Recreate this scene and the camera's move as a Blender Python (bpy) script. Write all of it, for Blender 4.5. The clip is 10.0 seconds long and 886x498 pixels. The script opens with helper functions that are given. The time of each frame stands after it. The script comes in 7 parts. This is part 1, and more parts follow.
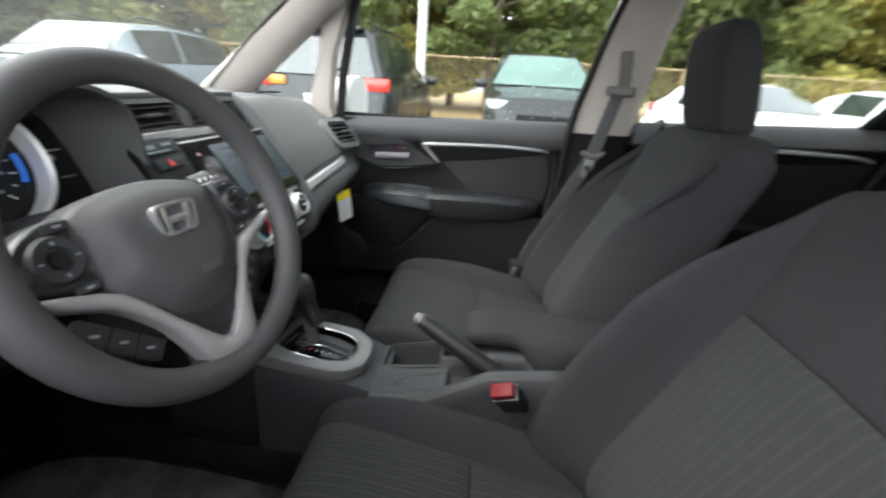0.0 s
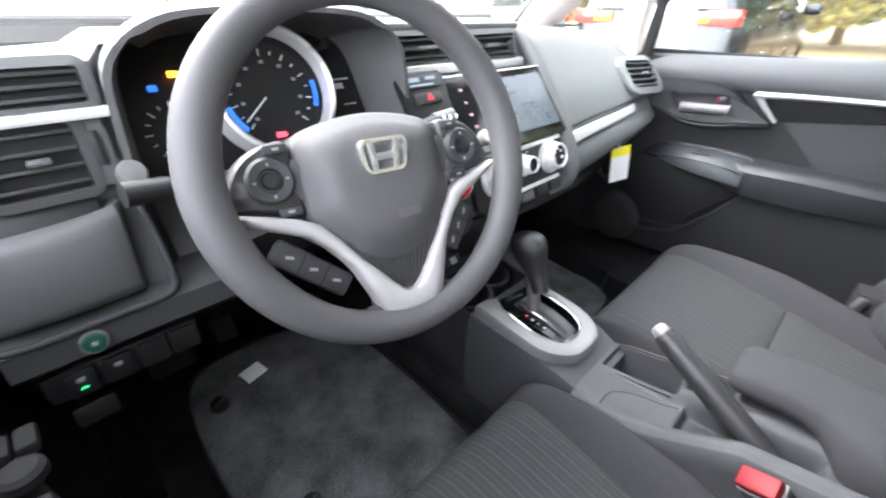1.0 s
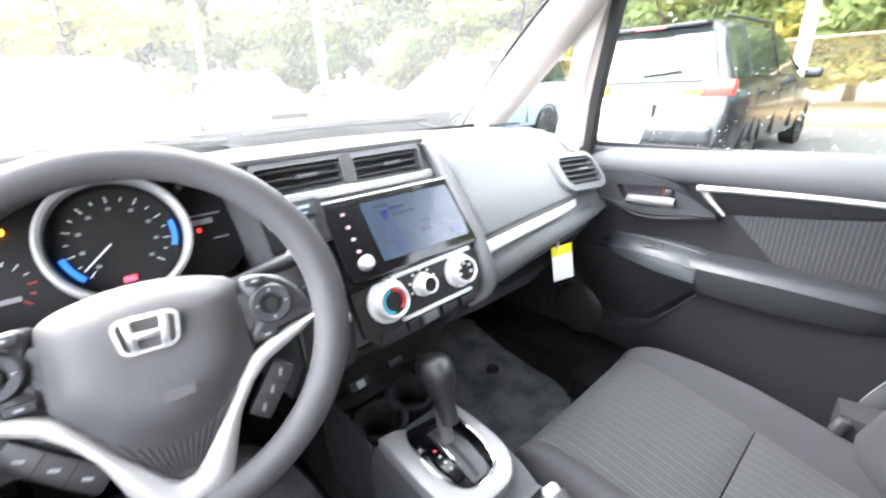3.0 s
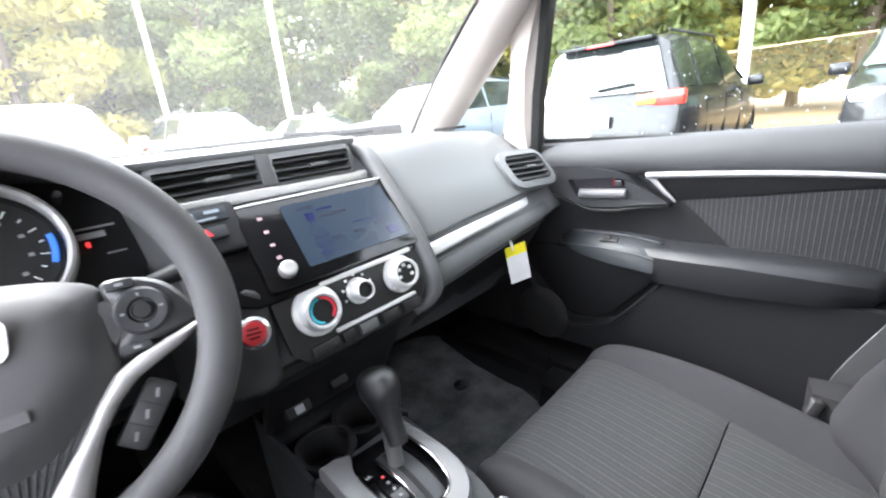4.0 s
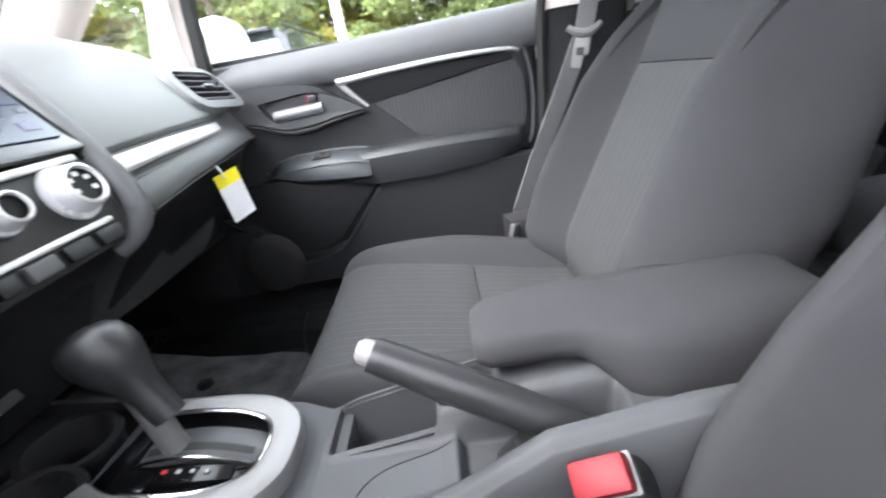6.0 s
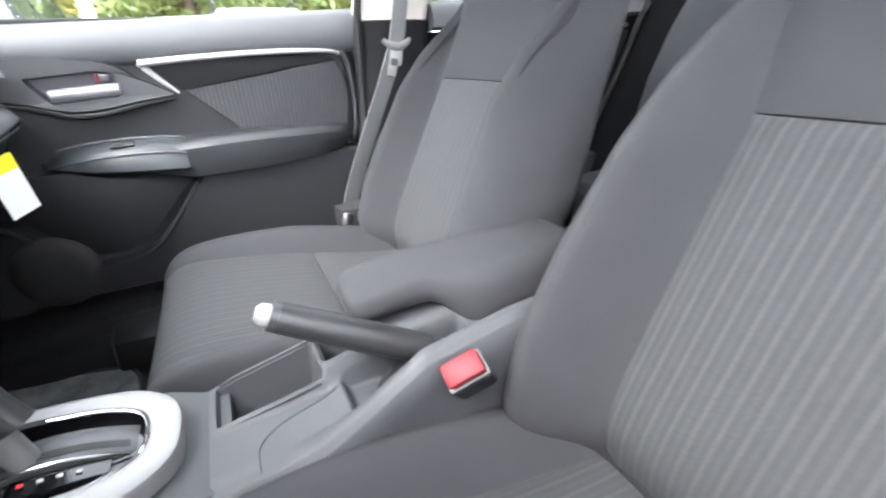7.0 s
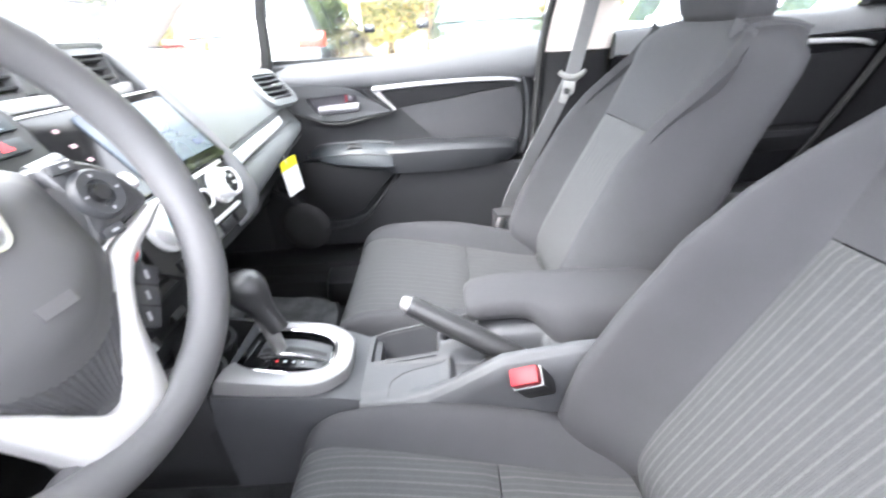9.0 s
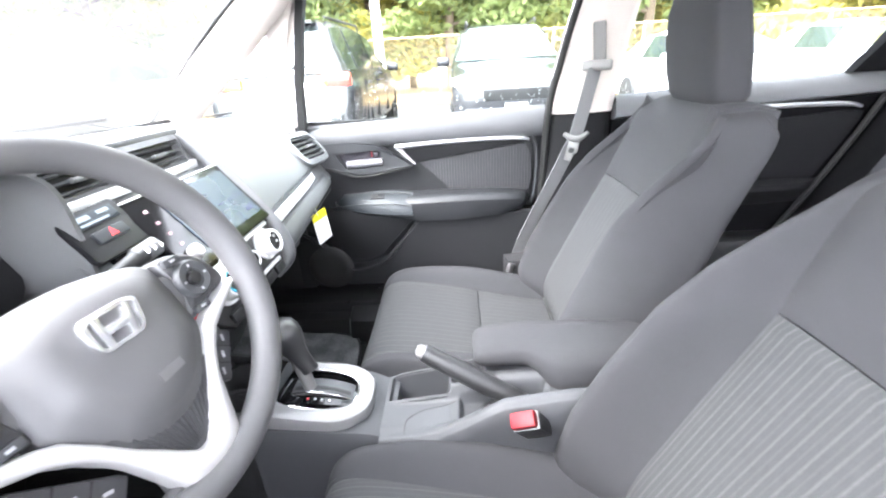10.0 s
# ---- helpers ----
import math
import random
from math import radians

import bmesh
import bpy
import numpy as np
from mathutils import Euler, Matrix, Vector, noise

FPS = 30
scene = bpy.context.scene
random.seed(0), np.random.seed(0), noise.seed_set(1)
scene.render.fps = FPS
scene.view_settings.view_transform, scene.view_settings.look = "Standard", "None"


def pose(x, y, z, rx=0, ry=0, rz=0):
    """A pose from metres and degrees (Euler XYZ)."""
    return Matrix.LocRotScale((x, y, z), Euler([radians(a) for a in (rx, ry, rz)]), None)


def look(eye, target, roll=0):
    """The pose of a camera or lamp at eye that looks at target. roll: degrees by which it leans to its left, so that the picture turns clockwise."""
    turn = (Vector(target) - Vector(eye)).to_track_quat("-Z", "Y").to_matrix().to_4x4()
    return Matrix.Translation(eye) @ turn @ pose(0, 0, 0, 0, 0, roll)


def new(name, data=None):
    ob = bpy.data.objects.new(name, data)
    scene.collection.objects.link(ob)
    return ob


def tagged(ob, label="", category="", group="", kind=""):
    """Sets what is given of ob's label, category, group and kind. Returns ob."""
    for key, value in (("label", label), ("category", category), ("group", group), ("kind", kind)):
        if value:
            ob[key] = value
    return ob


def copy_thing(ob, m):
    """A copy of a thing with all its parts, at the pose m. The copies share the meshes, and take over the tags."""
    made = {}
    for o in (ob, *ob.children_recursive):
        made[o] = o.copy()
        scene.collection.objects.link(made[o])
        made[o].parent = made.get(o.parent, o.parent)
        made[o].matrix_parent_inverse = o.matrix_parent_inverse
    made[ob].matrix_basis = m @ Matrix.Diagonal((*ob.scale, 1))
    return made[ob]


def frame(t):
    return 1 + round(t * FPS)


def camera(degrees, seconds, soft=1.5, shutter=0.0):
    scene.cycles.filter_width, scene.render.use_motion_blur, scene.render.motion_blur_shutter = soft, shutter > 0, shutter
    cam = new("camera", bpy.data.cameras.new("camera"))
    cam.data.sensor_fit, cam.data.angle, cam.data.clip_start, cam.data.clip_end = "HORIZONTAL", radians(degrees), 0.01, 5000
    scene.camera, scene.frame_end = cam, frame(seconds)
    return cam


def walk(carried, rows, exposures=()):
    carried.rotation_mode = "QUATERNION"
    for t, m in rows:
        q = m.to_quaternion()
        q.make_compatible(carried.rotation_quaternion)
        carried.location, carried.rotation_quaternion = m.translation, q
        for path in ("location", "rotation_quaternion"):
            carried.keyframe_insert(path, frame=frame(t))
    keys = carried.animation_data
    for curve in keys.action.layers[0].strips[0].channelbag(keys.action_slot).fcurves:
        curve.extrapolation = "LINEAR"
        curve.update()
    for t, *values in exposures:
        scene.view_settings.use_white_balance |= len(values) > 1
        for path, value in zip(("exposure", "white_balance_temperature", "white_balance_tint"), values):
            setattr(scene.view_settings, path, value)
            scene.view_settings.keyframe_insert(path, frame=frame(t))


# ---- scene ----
cam = camera(92.5, 10.0, 2.1, 0.4)
PATH = [
    (0, (-0.713, -0.306, 1.131), (1.141, -0.147, 0.398), 3.7),
    (0.2, (-0.6774, -0.3087, 1.1161), (1.1151, 0.0939, 0.3257), 2.31),
    (0.5, (-0.633, -0.318, 1.1), (0.973, 0.404, 0.152), 3.2),
    (0.7, (-0.6026, -0.3043, 1.1049), (0.8412, 0.6453, 0.0981), 3.62),
    (1, (-0.566, -0.321, 1.109), (0.665, 0.905, 0.118), 0.6),
    (1.2, (-0.5448, -0.3315, 1.1121), (0.5464, 0.9928, 0.0847), -0.44),
    (1.5, (-0.512, -0.344, 1.123), (0.523, 1.063, 0.148), -2.2),
    (1.7, (-0.4891, -0.3568, 1.1327), (0.545, 1.0649, 0.1791), -1.76),
    (2, (-0.454, -0.376, 1.147), (0.619, 1.058, 0.257), -2.5),
    (2.2, (-0.4326, -0.3877, 1.1527), (0.6588, 1.0564, 0.3022), -2.73),
    (2.5, (-0.396, -0.397, 1.162), (0.733, 1.032, 0.335), -2.4),
    (2.7, (-0.3699, -0.4022, 1.1698), (0.7791, 1.025, 0.368), -1.64),
    (3, (-0.334, -0.416, 1.177), (0.901, 0.984, 0.46), -2.6),
    (3.2, (-0.322, -0.42, 1.169), (0.972, 0.957, 0.515), -3.1),
    (4.3, (-0.233, -0.437, 1.079), (1.153, 0.864, 0.458), -8.2),
    (4.5, (-0.219, -0.425, 1.052), (1.26, 0.747, 0.392), -8),
    (4.7, (-0.215, -0.41, 1.0133), (1.3168, 0.6833, 0.3364), -8.89),
    (5, (-0.214, -0.38, 0.97), (1.389, 0.605, 0.29), -11.4),
    (5.2, (-0.2224, -0.3647, 0.9516), (1.4597, 0.4993, 0.3004), -12.02),
    (5.5, (-0.252, -0.337, 0.929), (1.493, 0.296, 0.186), -10.9),
    (5.7, (-0.2714, -0.312, 0.9089), (1.5368, 0.1163, 0.1694), -11.63),
    (6, (-0.303, -0.3, 0.907), (1.547, -0.236, 0.15), -10),
    (6.2, (-0.298, -0.291, 0.894), (1.557, -0.349, 0.149), -9.4),
    (7.3, (-0.439, -0.196, 0.953), (1.121, -1.127, 0.116), -0.8),
    (7.5, (-0.464, -0.201, 0.98), (1.11, -1.134, 0.173), -0.4),
    (7.7, (-0.485, -0.1994, 1.0081), (1.1072, -1.106, 0.2062), 0.28),
    (8, (-0.502, -0.206, 1.032), (1.151, -0.999, 0.232), -0.9),
    (8.2, (-0.5052, -0.215, 1.0394), (1.1995, -0.8868, 0.2378), -1.48),
    (8.5, (-0.526, -0.232, 1.059), (1.237, -0.661, 0.218), -0.5),
    (8.7, (-0.5362, -0.2469, 1.0664), (1.2466, -0.4866, 0.1922), -2.18),
    (9, (-0.543, -0.272, 1.075), (1.23, -0.259, 0.151), -3.3),
    (9.2, (-0.5415, -0.2796, 1.0823), (1.2013, -0.133, 0.1123), -3.85),
    (9.5, (-0.544, -0.289, 1.123), (1.2, -0.106, 0.161), -3.6),
    (9.7, (-0.5614, -0.2926, 1.1448), (1.2312, -0.1266, 0.2735), -3.76),
    (10, (-0.615, -0.288, 1.172), (1.212, -0.196, 0.362), -3.6),
]

EXPOSURES = [(0, 3.25, 6450, 8), (0.5, 4.05, 6350, 10.5), (1, 4.76, 6250, 13), (2, 5.26, 6250, 13), (3, 5.24, 6250, 13), (4.5, 4.48, 6250, 13), (5, 4.52, 6250, 13), (5.5, 4.72, 6250, 13), (6.2, 4.88, 6250, 13), (7.5, 5.45, 6250, 13), (10, 5.72, 6250, 13)]
walk(cam, [(t, look(eye, target, roll)) for t, eye, target, roll in PATH], EXPOSURES)

# ---- world and light: a bright overcast day ----
world = bpy.data.worlds.new("world")
scene.world = world
world.use_nodes = True
wn, wl = world.node_tree.nodes, world.node_tree.links
sky = wn.new("ShaderNodeTexSky")
sky.sky_type, sky.sun_disc = "NISHITA", False
sky.sun_elevation, sky.sun_rotation = radians(50), radians(-24)
sky.dust_density, sky.air_density = 1.6, 1.0
grey = wn.new("ShaderNodeHueSaturation")
grey.inputs["Saturation"].default_value = 0.14
wl.new(sky.outputs[0], grey.inputs["Color"])
wl.new(grey.outputs[0], wn["Background"].inputs[0])
wn["Background"].inputs[1].default_value = 0.15
sun = new("sun", bpy.data.lights.new("sun", "SUN"))
sun.data.energy, sun.data.angle, sun.data.color = 0.30, radians(36), (1.0, 0.96, 0.90)
sun.matrix_world = look((-1.8, 4.0, 5.2), (0, 0, 0))


# ---- materials ----
def srgb(h):
    v = [int(h[n:n + 2], 16) / 255 for n in (0, 2, 4)]
    return tuple(c / 12.92 if c <= 0.04045 else ((c + 0.055) / 1.055) ** 2.4 for c in v)


def material(name, color, rough=0.6, metal=0.0, vary=0.12, scale=30.0, fine=400.0, bump=0.15, spec=0.5, coat=0.0, depth=0.001, contrast=1.6):
    """Principled surface with two scales of variation in tone and roughness, and fine relief."""
    m = bpy.data.materials.new(name)
    m.use_nodes = True
    n, l = m.node_tree.nodes, m.node_tree.links
    b = n["Principled BSDF"]
    b.inputs["Metallic"].default_value = metal
    b.inputs["Specular IOR Level"].default_value = spec
    b.inputs["Coat Weight"].default_value = coat
    co = n.new("ShaderNodeTexCoord")
    big, small = n.new("ShaderNodeTexNoise"), n.new("ShaderNodeTexNoise")
    big.inputs["Scale"].default_value, small.inputs["Scale"].default_value = scale, fine
    big.inputs["Detail"].default_value, small.inputs["Detail"].default_value = 4.0, 2.0
    for t in (big, small):
        l.new(co.outputs["Object"], t.inputs["Vector"])
    mix = n.new("ShaderNodeMix")
    mix.data_type = "RGBA"
    mix.inputs["A"].default_value = (*[c * (1 - vary) for c in color], 1)
    mix.inputs["B"].default_value = (*[min(1, c * (1 + vary)) for c in color], 1)
    add = n.new("ShaderNodeMath")
    add.operation = "ADD"
    half = n.new("ShaderNodeMath")
    half.operation = "MULTIPLY"
    half.inputs[1].default_value = 0.5
    l.new(big.outputs["Fac"], add.inputs[0])
    l.new(small.outputs["Fac"], add.inputs[1])
    l.new(add.outputs[0], half.inputs[0])
    sharp = n.new("ShaderNodeMapRange")
    sharp.inputs["From Min"].default_value, sharp.inputs["From Max"].default_value = 0.5 - 0.5 / contrast, 0.5 + 0.5 / contrast
    l.new(half.outputs[0], sharp.inputs["Value"])
    l.new(sharp.outputs[0], mix.inputs["Factor"])
    l.new(mix.outputs["Result"], b.inputs["Base Color"])
    rr = n.new("ShaderNodeMapRange")
    rr.inputs["To Min"].default_value, rr.inputs["To Max"].default_value = max(0.02, rough - 0.08), min(1, rough + 0.08)
    l.new(big.outputs["Fac"], rr.inputs["Value"])
    l.new(rr.outputs[0], b.inputs["Roughness"])
    if bump:
        bp = n.new("ShaderNodeBump")
        bp.inputs["Strength"].default_value, bp.inputs["Distance"].default_value = bump, depth
        l.new(small.outputs["Fac"], bp.inputs["Height"])
        l.new(bp.outputs[0], b.inputs["Normal"])
    return m


def striped(name, base, line, axis, pitch, width, rib):
    """Woven cloth with thin pale lines every pitch metres along one axis, and fine ribs across."""
    m = material(name, base, 0.95, vary=0.2, scale=60, fine=900, bump=0.0, spec=0.2)
    n, l = m.node_tree.nodes, m.node_tree.links
    b = n["Principled BSDF"]
    co = n.new("ShaderNodeTexCoord")
    wob = n.new("ShaderNodeTexNoise")
    wob.inputs["Scale"].default_value = 220
    sep = n.new("ShaderNodeSeparateXYZ")
    l.new(co.outputs["Object"], sep.inputs[0])
    l.new(co.outputs["Object"], wob.inputs["Vector"])

    def op(kind, a, c):
        k = n.new("ShaderNodeMath")
        k.operation = kind
        for s, v in ((0, a), (1, c)):
            if isinstance(v, (int, float)):
                k.inputs[s].default_value = v
            else:
                l.new(v, k.inputs[s])
        return k.outputs[0]

    place = op("ADD", sep.outputs[axis], op("MULTIPLY", wob.outputs["Fac"], 0.0012))
    saw = op("FRACT", op("DIVIDE", place, pitch), 0)
    strong = op("LESS_THAN", saw, width / pitch)
    weak = op("LESS_THAN", op("FRACT", op("ADD", op("DIVIDE", place, pitch), 0.5), 0), 0.8 * width / pitch)
    stripe = op("ADD", strong, op("MULTIPLY", weak, 0.4))
    ribs = op("SINE", op("MULTIPLY", place, 6.2832 / rib), 0)
    tone = op("MULTIPLY", stripe, op("ADD", op("MULTIPLY", wob.outputs["Fac"], 0.9), 0.35))
    old = b.inputs["Base Color"].links[0].from_socket
    mix = n.new("ShaderNodeMix")
    mix.data_type = "RGBA"
    l.new(tone, mix.inputs["Factor"])
    l.new(old, mix.inputs["A"])
    mix.inputs["B"].default_value = (*line, 1)
    l.new(mix.outputs["Result"], b.inputs["Base Color"])
    bp = n.new("ShaderNodeBump")
    bp.inputs["Strength"].default_value, bp.inputs["Distance"].default_value = 0.5, 0.001
    l.new(op("ADD", op("MULTIPLY", ribs, 0.18), op("ADD", stripe, wob.outputs["Fac"])), bp.inputs["Height"])
    l.new(bp.outputs[0], b.inputs["Normal"])
    return m


def glass(name, tint, gloss=1.0, haze=0.0):
    m = bpy.data.materials.new(name)
    m.use_nodes = True
    n, l = m.node_tree.nodes, m.node_tree.links
    n.remove(n["Principled BSDF"])
    clear, shine, mix, fr = n.new("ShaderNodeBsdfTransparent"), n.new("ShaderNodeBsdfGlossy"), n.new("ShaderNodeMixShader"), n.new("ShaderNodeLayerWeight")
    clear.inputs[0].default_value = (*tint, 1)
    shine.inputs["Roughness"].default_value = 0.03
    steep = n.new("ShaderNodeMath")
    steep.operation = "POWER"
    steep.inputs[1].default_value = 4.0
    l.new(fr.outputs["Facing"], steep.inputs[0])
    k = n.new("ShaderNodeMath")
    k.operation = "MULTIPLY_ADD"
    k.inputs[1].default_value, k.inputs[2].default_value = 0.4 * gloss, 0.02 * gloss
    l.new(steep.outputs[0], k.inputs[0])
    l.new(k.outputs[0], mix.inputs[0])
    l.new(clear.outputs[0], mix.inputs[1])
    l.new(shine.outputs[0], mix.inputs[2])
    # a pale translucent share imitates veiling glare on the pane
    if haze:
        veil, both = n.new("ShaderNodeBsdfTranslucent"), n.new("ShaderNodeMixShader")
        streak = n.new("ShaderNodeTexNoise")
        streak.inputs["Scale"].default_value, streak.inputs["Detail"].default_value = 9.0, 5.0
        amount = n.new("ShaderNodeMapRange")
        amount.inputs["To Min"].default_value, amount.inputs["To Max"].default_value = haze * 0.5, haze * 1.5
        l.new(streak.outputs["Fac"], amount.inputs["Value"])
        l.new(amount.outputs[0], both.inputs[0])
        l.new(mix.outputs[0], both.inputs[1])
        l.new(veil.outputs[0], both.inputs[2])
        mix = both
    l.new(mix.outputs[0], n["Material Output"].inputs[0])
    return m


def glow(name, color, power):
    m = bpy.data.materials.new(name)
    m.use_nodes = True
    b = m.node_tree.nodes["Principled BSDF"]
    b.inputs["Base Color"].default_value = (*[c * 0.02 for c in color], 1)
    b.inputs["Emission Color"].default_value = (*color, 1)
    b.inputs["Emission Strength"].default_value = power
    return m


CLOTH = material("charcoal_knit_cloth", (0.0236, 0.0236, 0.0256), 0.95, vary=0.16, scale=25, fine=1400, bump=0.5, spec=0.2)
STRIPE = striped("striped_seat_cloth", (0.0275, 0.0278, 0.0290), (0.0435, 0.0438, 0.0448), 0, 0.0192, 0.0030, 0.0024)
DOORCLOTH = striped("striped_door_cloth", (0.020, 0.020, 0.0225), (0.050, 0.050, 0.051), 1, 0.0094, 0.0026, 0.0040)
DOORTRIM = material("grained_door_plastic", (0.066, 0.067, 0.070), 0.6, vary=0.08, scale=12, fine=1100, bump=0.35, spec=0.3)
PLASTIC = material("grained_dash_plastic", (0.085, 0.086, 0.088), 0.45, vary=0.08, scale=12, fine=1100, bump=0.35, spec=0.45)
CONSOLE = material("grained_console_plastic", (0.036, 0.037, 0.0395), 0.52, vary=0.08, scale=12, fine=1100, bump=0.35, spec=0.25)
SOFT = material("soft_dash_pad", (0.12, 0.125, 0.125), 0.42, vary=0.06, scale=9, fine=1300, bump=0.35, spec=0.5)
# Lower door plastic, its colour deepened for the shade below the armrest.
DOORLOW = material("shade_darkened_lower_door_plastic", (0.0108, 0.0110, 0.0120), 0.5, vary=0.1, scale=12, fine=1000, bump=0.35, spec=0.22)
# Darker, duller copy of the door plastic: shade on the driver's door is in its colour.
DRIVERTRIM = material("shade_darkened_driver_door_plastic", (0.012, 0.012, 0.013), 0.75, vary=0.1, scale=12, fine=1000, bump=0.35, spec=0.15)
ARMREST = material("soft_armrest_skin", (0.0160, 0.0168, 0.0184), 0.45, vary=0.08, scale=12, fine=1000, bump=0.35, spec=0.36)
DARKER = material("dark_lower_plastic", (0.020, 0.020, 0.021), 0.5, vary=0.1, scale=12, fine=1000, bump=0.3, spec=0.3)
HEATER = material("dark_centre_stack_plastic", (0.018, 0.0175, 0.0175), 0.45, vary=0.1, scale=12, fine=1000, bump=0.25, spec=0.3)
LOWERPAD = material("stitched_lower_dash_skin", (0.045, 0.047, 0.047), 0.5, vary=0.08, scale=12, fine=1100, bump=0.35, spec=0.3)
# Both lie below real black plastic: missing light is put into these base colours.
DARK = material("shade_deepened_hard_plastic", (0.0075, 0.0075, 0.0082), 0.5, vary=0.12, scale=14, fine=900, bump=0.3)
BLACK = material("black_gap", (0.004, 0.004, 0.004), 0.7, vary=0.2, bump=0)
LEVER = material("satin_handle_paint", (0.15, 0.148, 0.155), 0.34, metal=0.3, vary=0.05, scale=20, fine=800, bump=0.05)
BOWL = material("glossy_recess_plastic", (0.030, 0.027, 0.033), 0.25, vary=0.1, scale=12, bump=0.1)
PIANO = material("gloss_black_plastic", (0.004, 0.004, 0.0045), 0.10, vary=0.15, scale=6, bump=0, spec=0.3)
RUBBER = material("steering_wheel_urethane", (0.062, 0.061, 0.063), 0.54, vary=0.06, scale=18, fine=1500, bump=0.3, spec=0.3)
WHEELSILVER = material("satin_grey_spoke_paint", (0.36, 0.352, 0.35), 0.36, metal=0.4, vary=0.05, scale=20, fine=800, bump=0.05)
GRIP = material("black_lever_rubber", (0.016, 0.016, 0.0165), 0.36, vary=0.08, scale=18, fine=1500, bump=0.3, spec=0.5)
SILVER = material("satin_silver_paint", (0.62, 0.62, 0.62), 0.3, metal=0.25, vary=0.05, scale=20, fine=800, bump=0.05)
STRIP = material("satin_chrome_strip", (0.34, 0.34, 0.345), 0.42, metal=0.7, vary=0.03, scale=15, bump=0)
EMBLEM = material("brushed_bright_chrome", (0.62, 0.62, 0.63), 0.25, metal=0.8, vary=0.03, scale=15, bump=0)
POD = material("satin_key_plastic", (0.026, 0.026, 0.028), 0.4, vary=0.08, scale=18, fine=1200, bump=0.2)
PRINT = material("dim_key_print", (0.24, 0.24, 0.25), 0.5, vary=0.05, bump=0)
CHROME = material("bright_chrome", (0.75, 0.75, 0.76), 0.12, metal=1.0, vary=0.03, scale=15, bump=0)
CARPET = material("charcoal_carpet", (0.016, 0.0163, 0.0163), 1.0, vary=0.6, scale=14, fine=500, bump=1.0, spec=0.1, depth=0.004, contrast=3.0)
MAT = material("charcoal_carpet_mat", (0.092, 0.094, 0.095), 1.0, vary=0.6, scale=13, fine=420, bump=1.0, spec=0.1, depth=0.004, contrast=4.0)
PILLAR = material("light_grey_pillar_trim", (0.40, 0.362, 0.335), 0.65, vary=0.05, scale=10, fine=900, bump=0.25, spec=0.25)
LINER = material("headliner_felt", (0.5, 0.48, 0.45), 1.0, vary=0.08, scale=20, fine=1200, bump=0.4, spec=0.1)
WEB = material("grey_belt_webbing", (0.098, 0.098, 0.10), 0.8, vary=0.15, scale=40, fine=1500, bump=0.6)
BELTPLASTIC = material("pale_belt_plastic", (0.092, 0.090, 0.088), 0.5, vary=0.05, bump=0.1)
RED = material("red_plastic", (0.62, 0.03, 0.04), 0.35, vary=0.06, bump=0.05)
BUCKLERED = material("red_buckle_plastic", (0.13, 0.006, 0.010), 0.5, vary=0.06, bump=0.05, spec=0.2)
WHITE = material("white_print", (0.75, 0.75, 0.75), 0.6, vary=0.05, bump=0)
YELLOW = material("yellow_print", (0.85, 0.75, 0.02), 0.6, vary=0.04, bump=0)
GREEN = material("green_plastic", (0.008, 0.065, 0.042), 0.4, vary=0.1, bump=0)
SILLGLOSS = material("glossy_black_sill_plastic", (0.006, 0.006, 0.0065), 0.3, vary=0.12, scale=14, fine=900, bump=0.2, spec=0.4)
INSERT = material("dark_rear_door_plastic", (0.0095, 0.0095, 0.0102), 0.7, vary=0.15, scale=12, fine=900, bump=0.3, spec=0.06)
WEDGE = material("matt_black_trim", (0.0045, 0.0045, 0.005), 0.8, vary=0.15, scale=12, fine=900, bump=0.3, spec=0.02)
SEAL = material("black_rubber_seal", (0.007, 0.007, 0.007), 0.7, vary=0.15, scale=30, bump=0.2, spec=0.25)
STEEL = material("bare_steel", (0.55, 0.55, 0.55), 0.3, metal=1.0, vary=0.1, bump=0.1)
PLUG = material("pale_knob_plastic", (0.13, 0.127, 0.126), 0.4, vary=0.05, bump=0.05)
GLASS = glass("clear_window_glass", (0.93, 0.96, 0.95))
# Windscreen glass with the whitish glare haze built into the material.
HAZED = glass("wet_glare_hazed_glass", (0.94, 0.955, 0.94), 1.0, 0.013)
ASPHALT = material("wet_asphalt", (0.06, 0.06, 0.062), 0.45, vary=0.35, scale=1.2, fine=60, bump=0.5, depth=0.01)


# ---- mesh tools ----
def part(name, bm, mat, parent=None, label="", smooth=True, flat_angle=40):
    """Links a bmesh in world places as one mesh object, under a thing or a part."""
    me = bpy.data.meshes.new(name)
    bmesh.ops.recalc_face_normals(bm, faces=bm.faces)
    for e in bm.edges:
        e.smooth = len(e.link_faces) != 2 or e.calc_face_angle(0) < radians(flat_angle)
    for f in bm.faces:
        f.smooth = smooth
    bm.to_mesh(me)
    bm.free()
    me.materials.append(mat)
    ob = new(name, me)
    if parent:
        ob.parent = parent
        ob.matrix_parent_inverse = world_of(parent).inverted()
    return tagged(ob, label)


PLACED = {}


def world_of(ob):
    return PLACED.get(ob.name, Matrix.Identity(4))


def thing(name, place, label, category, group="", kind=""):
    ob = new(name)
    ob.empty_display_size = 0.1
    ob.matrix_basis = Matrix.Translation(place)
    PLACED[ob.name] = Matrix.Translation(place)
    return tagged(ob, label, category, group, kind)


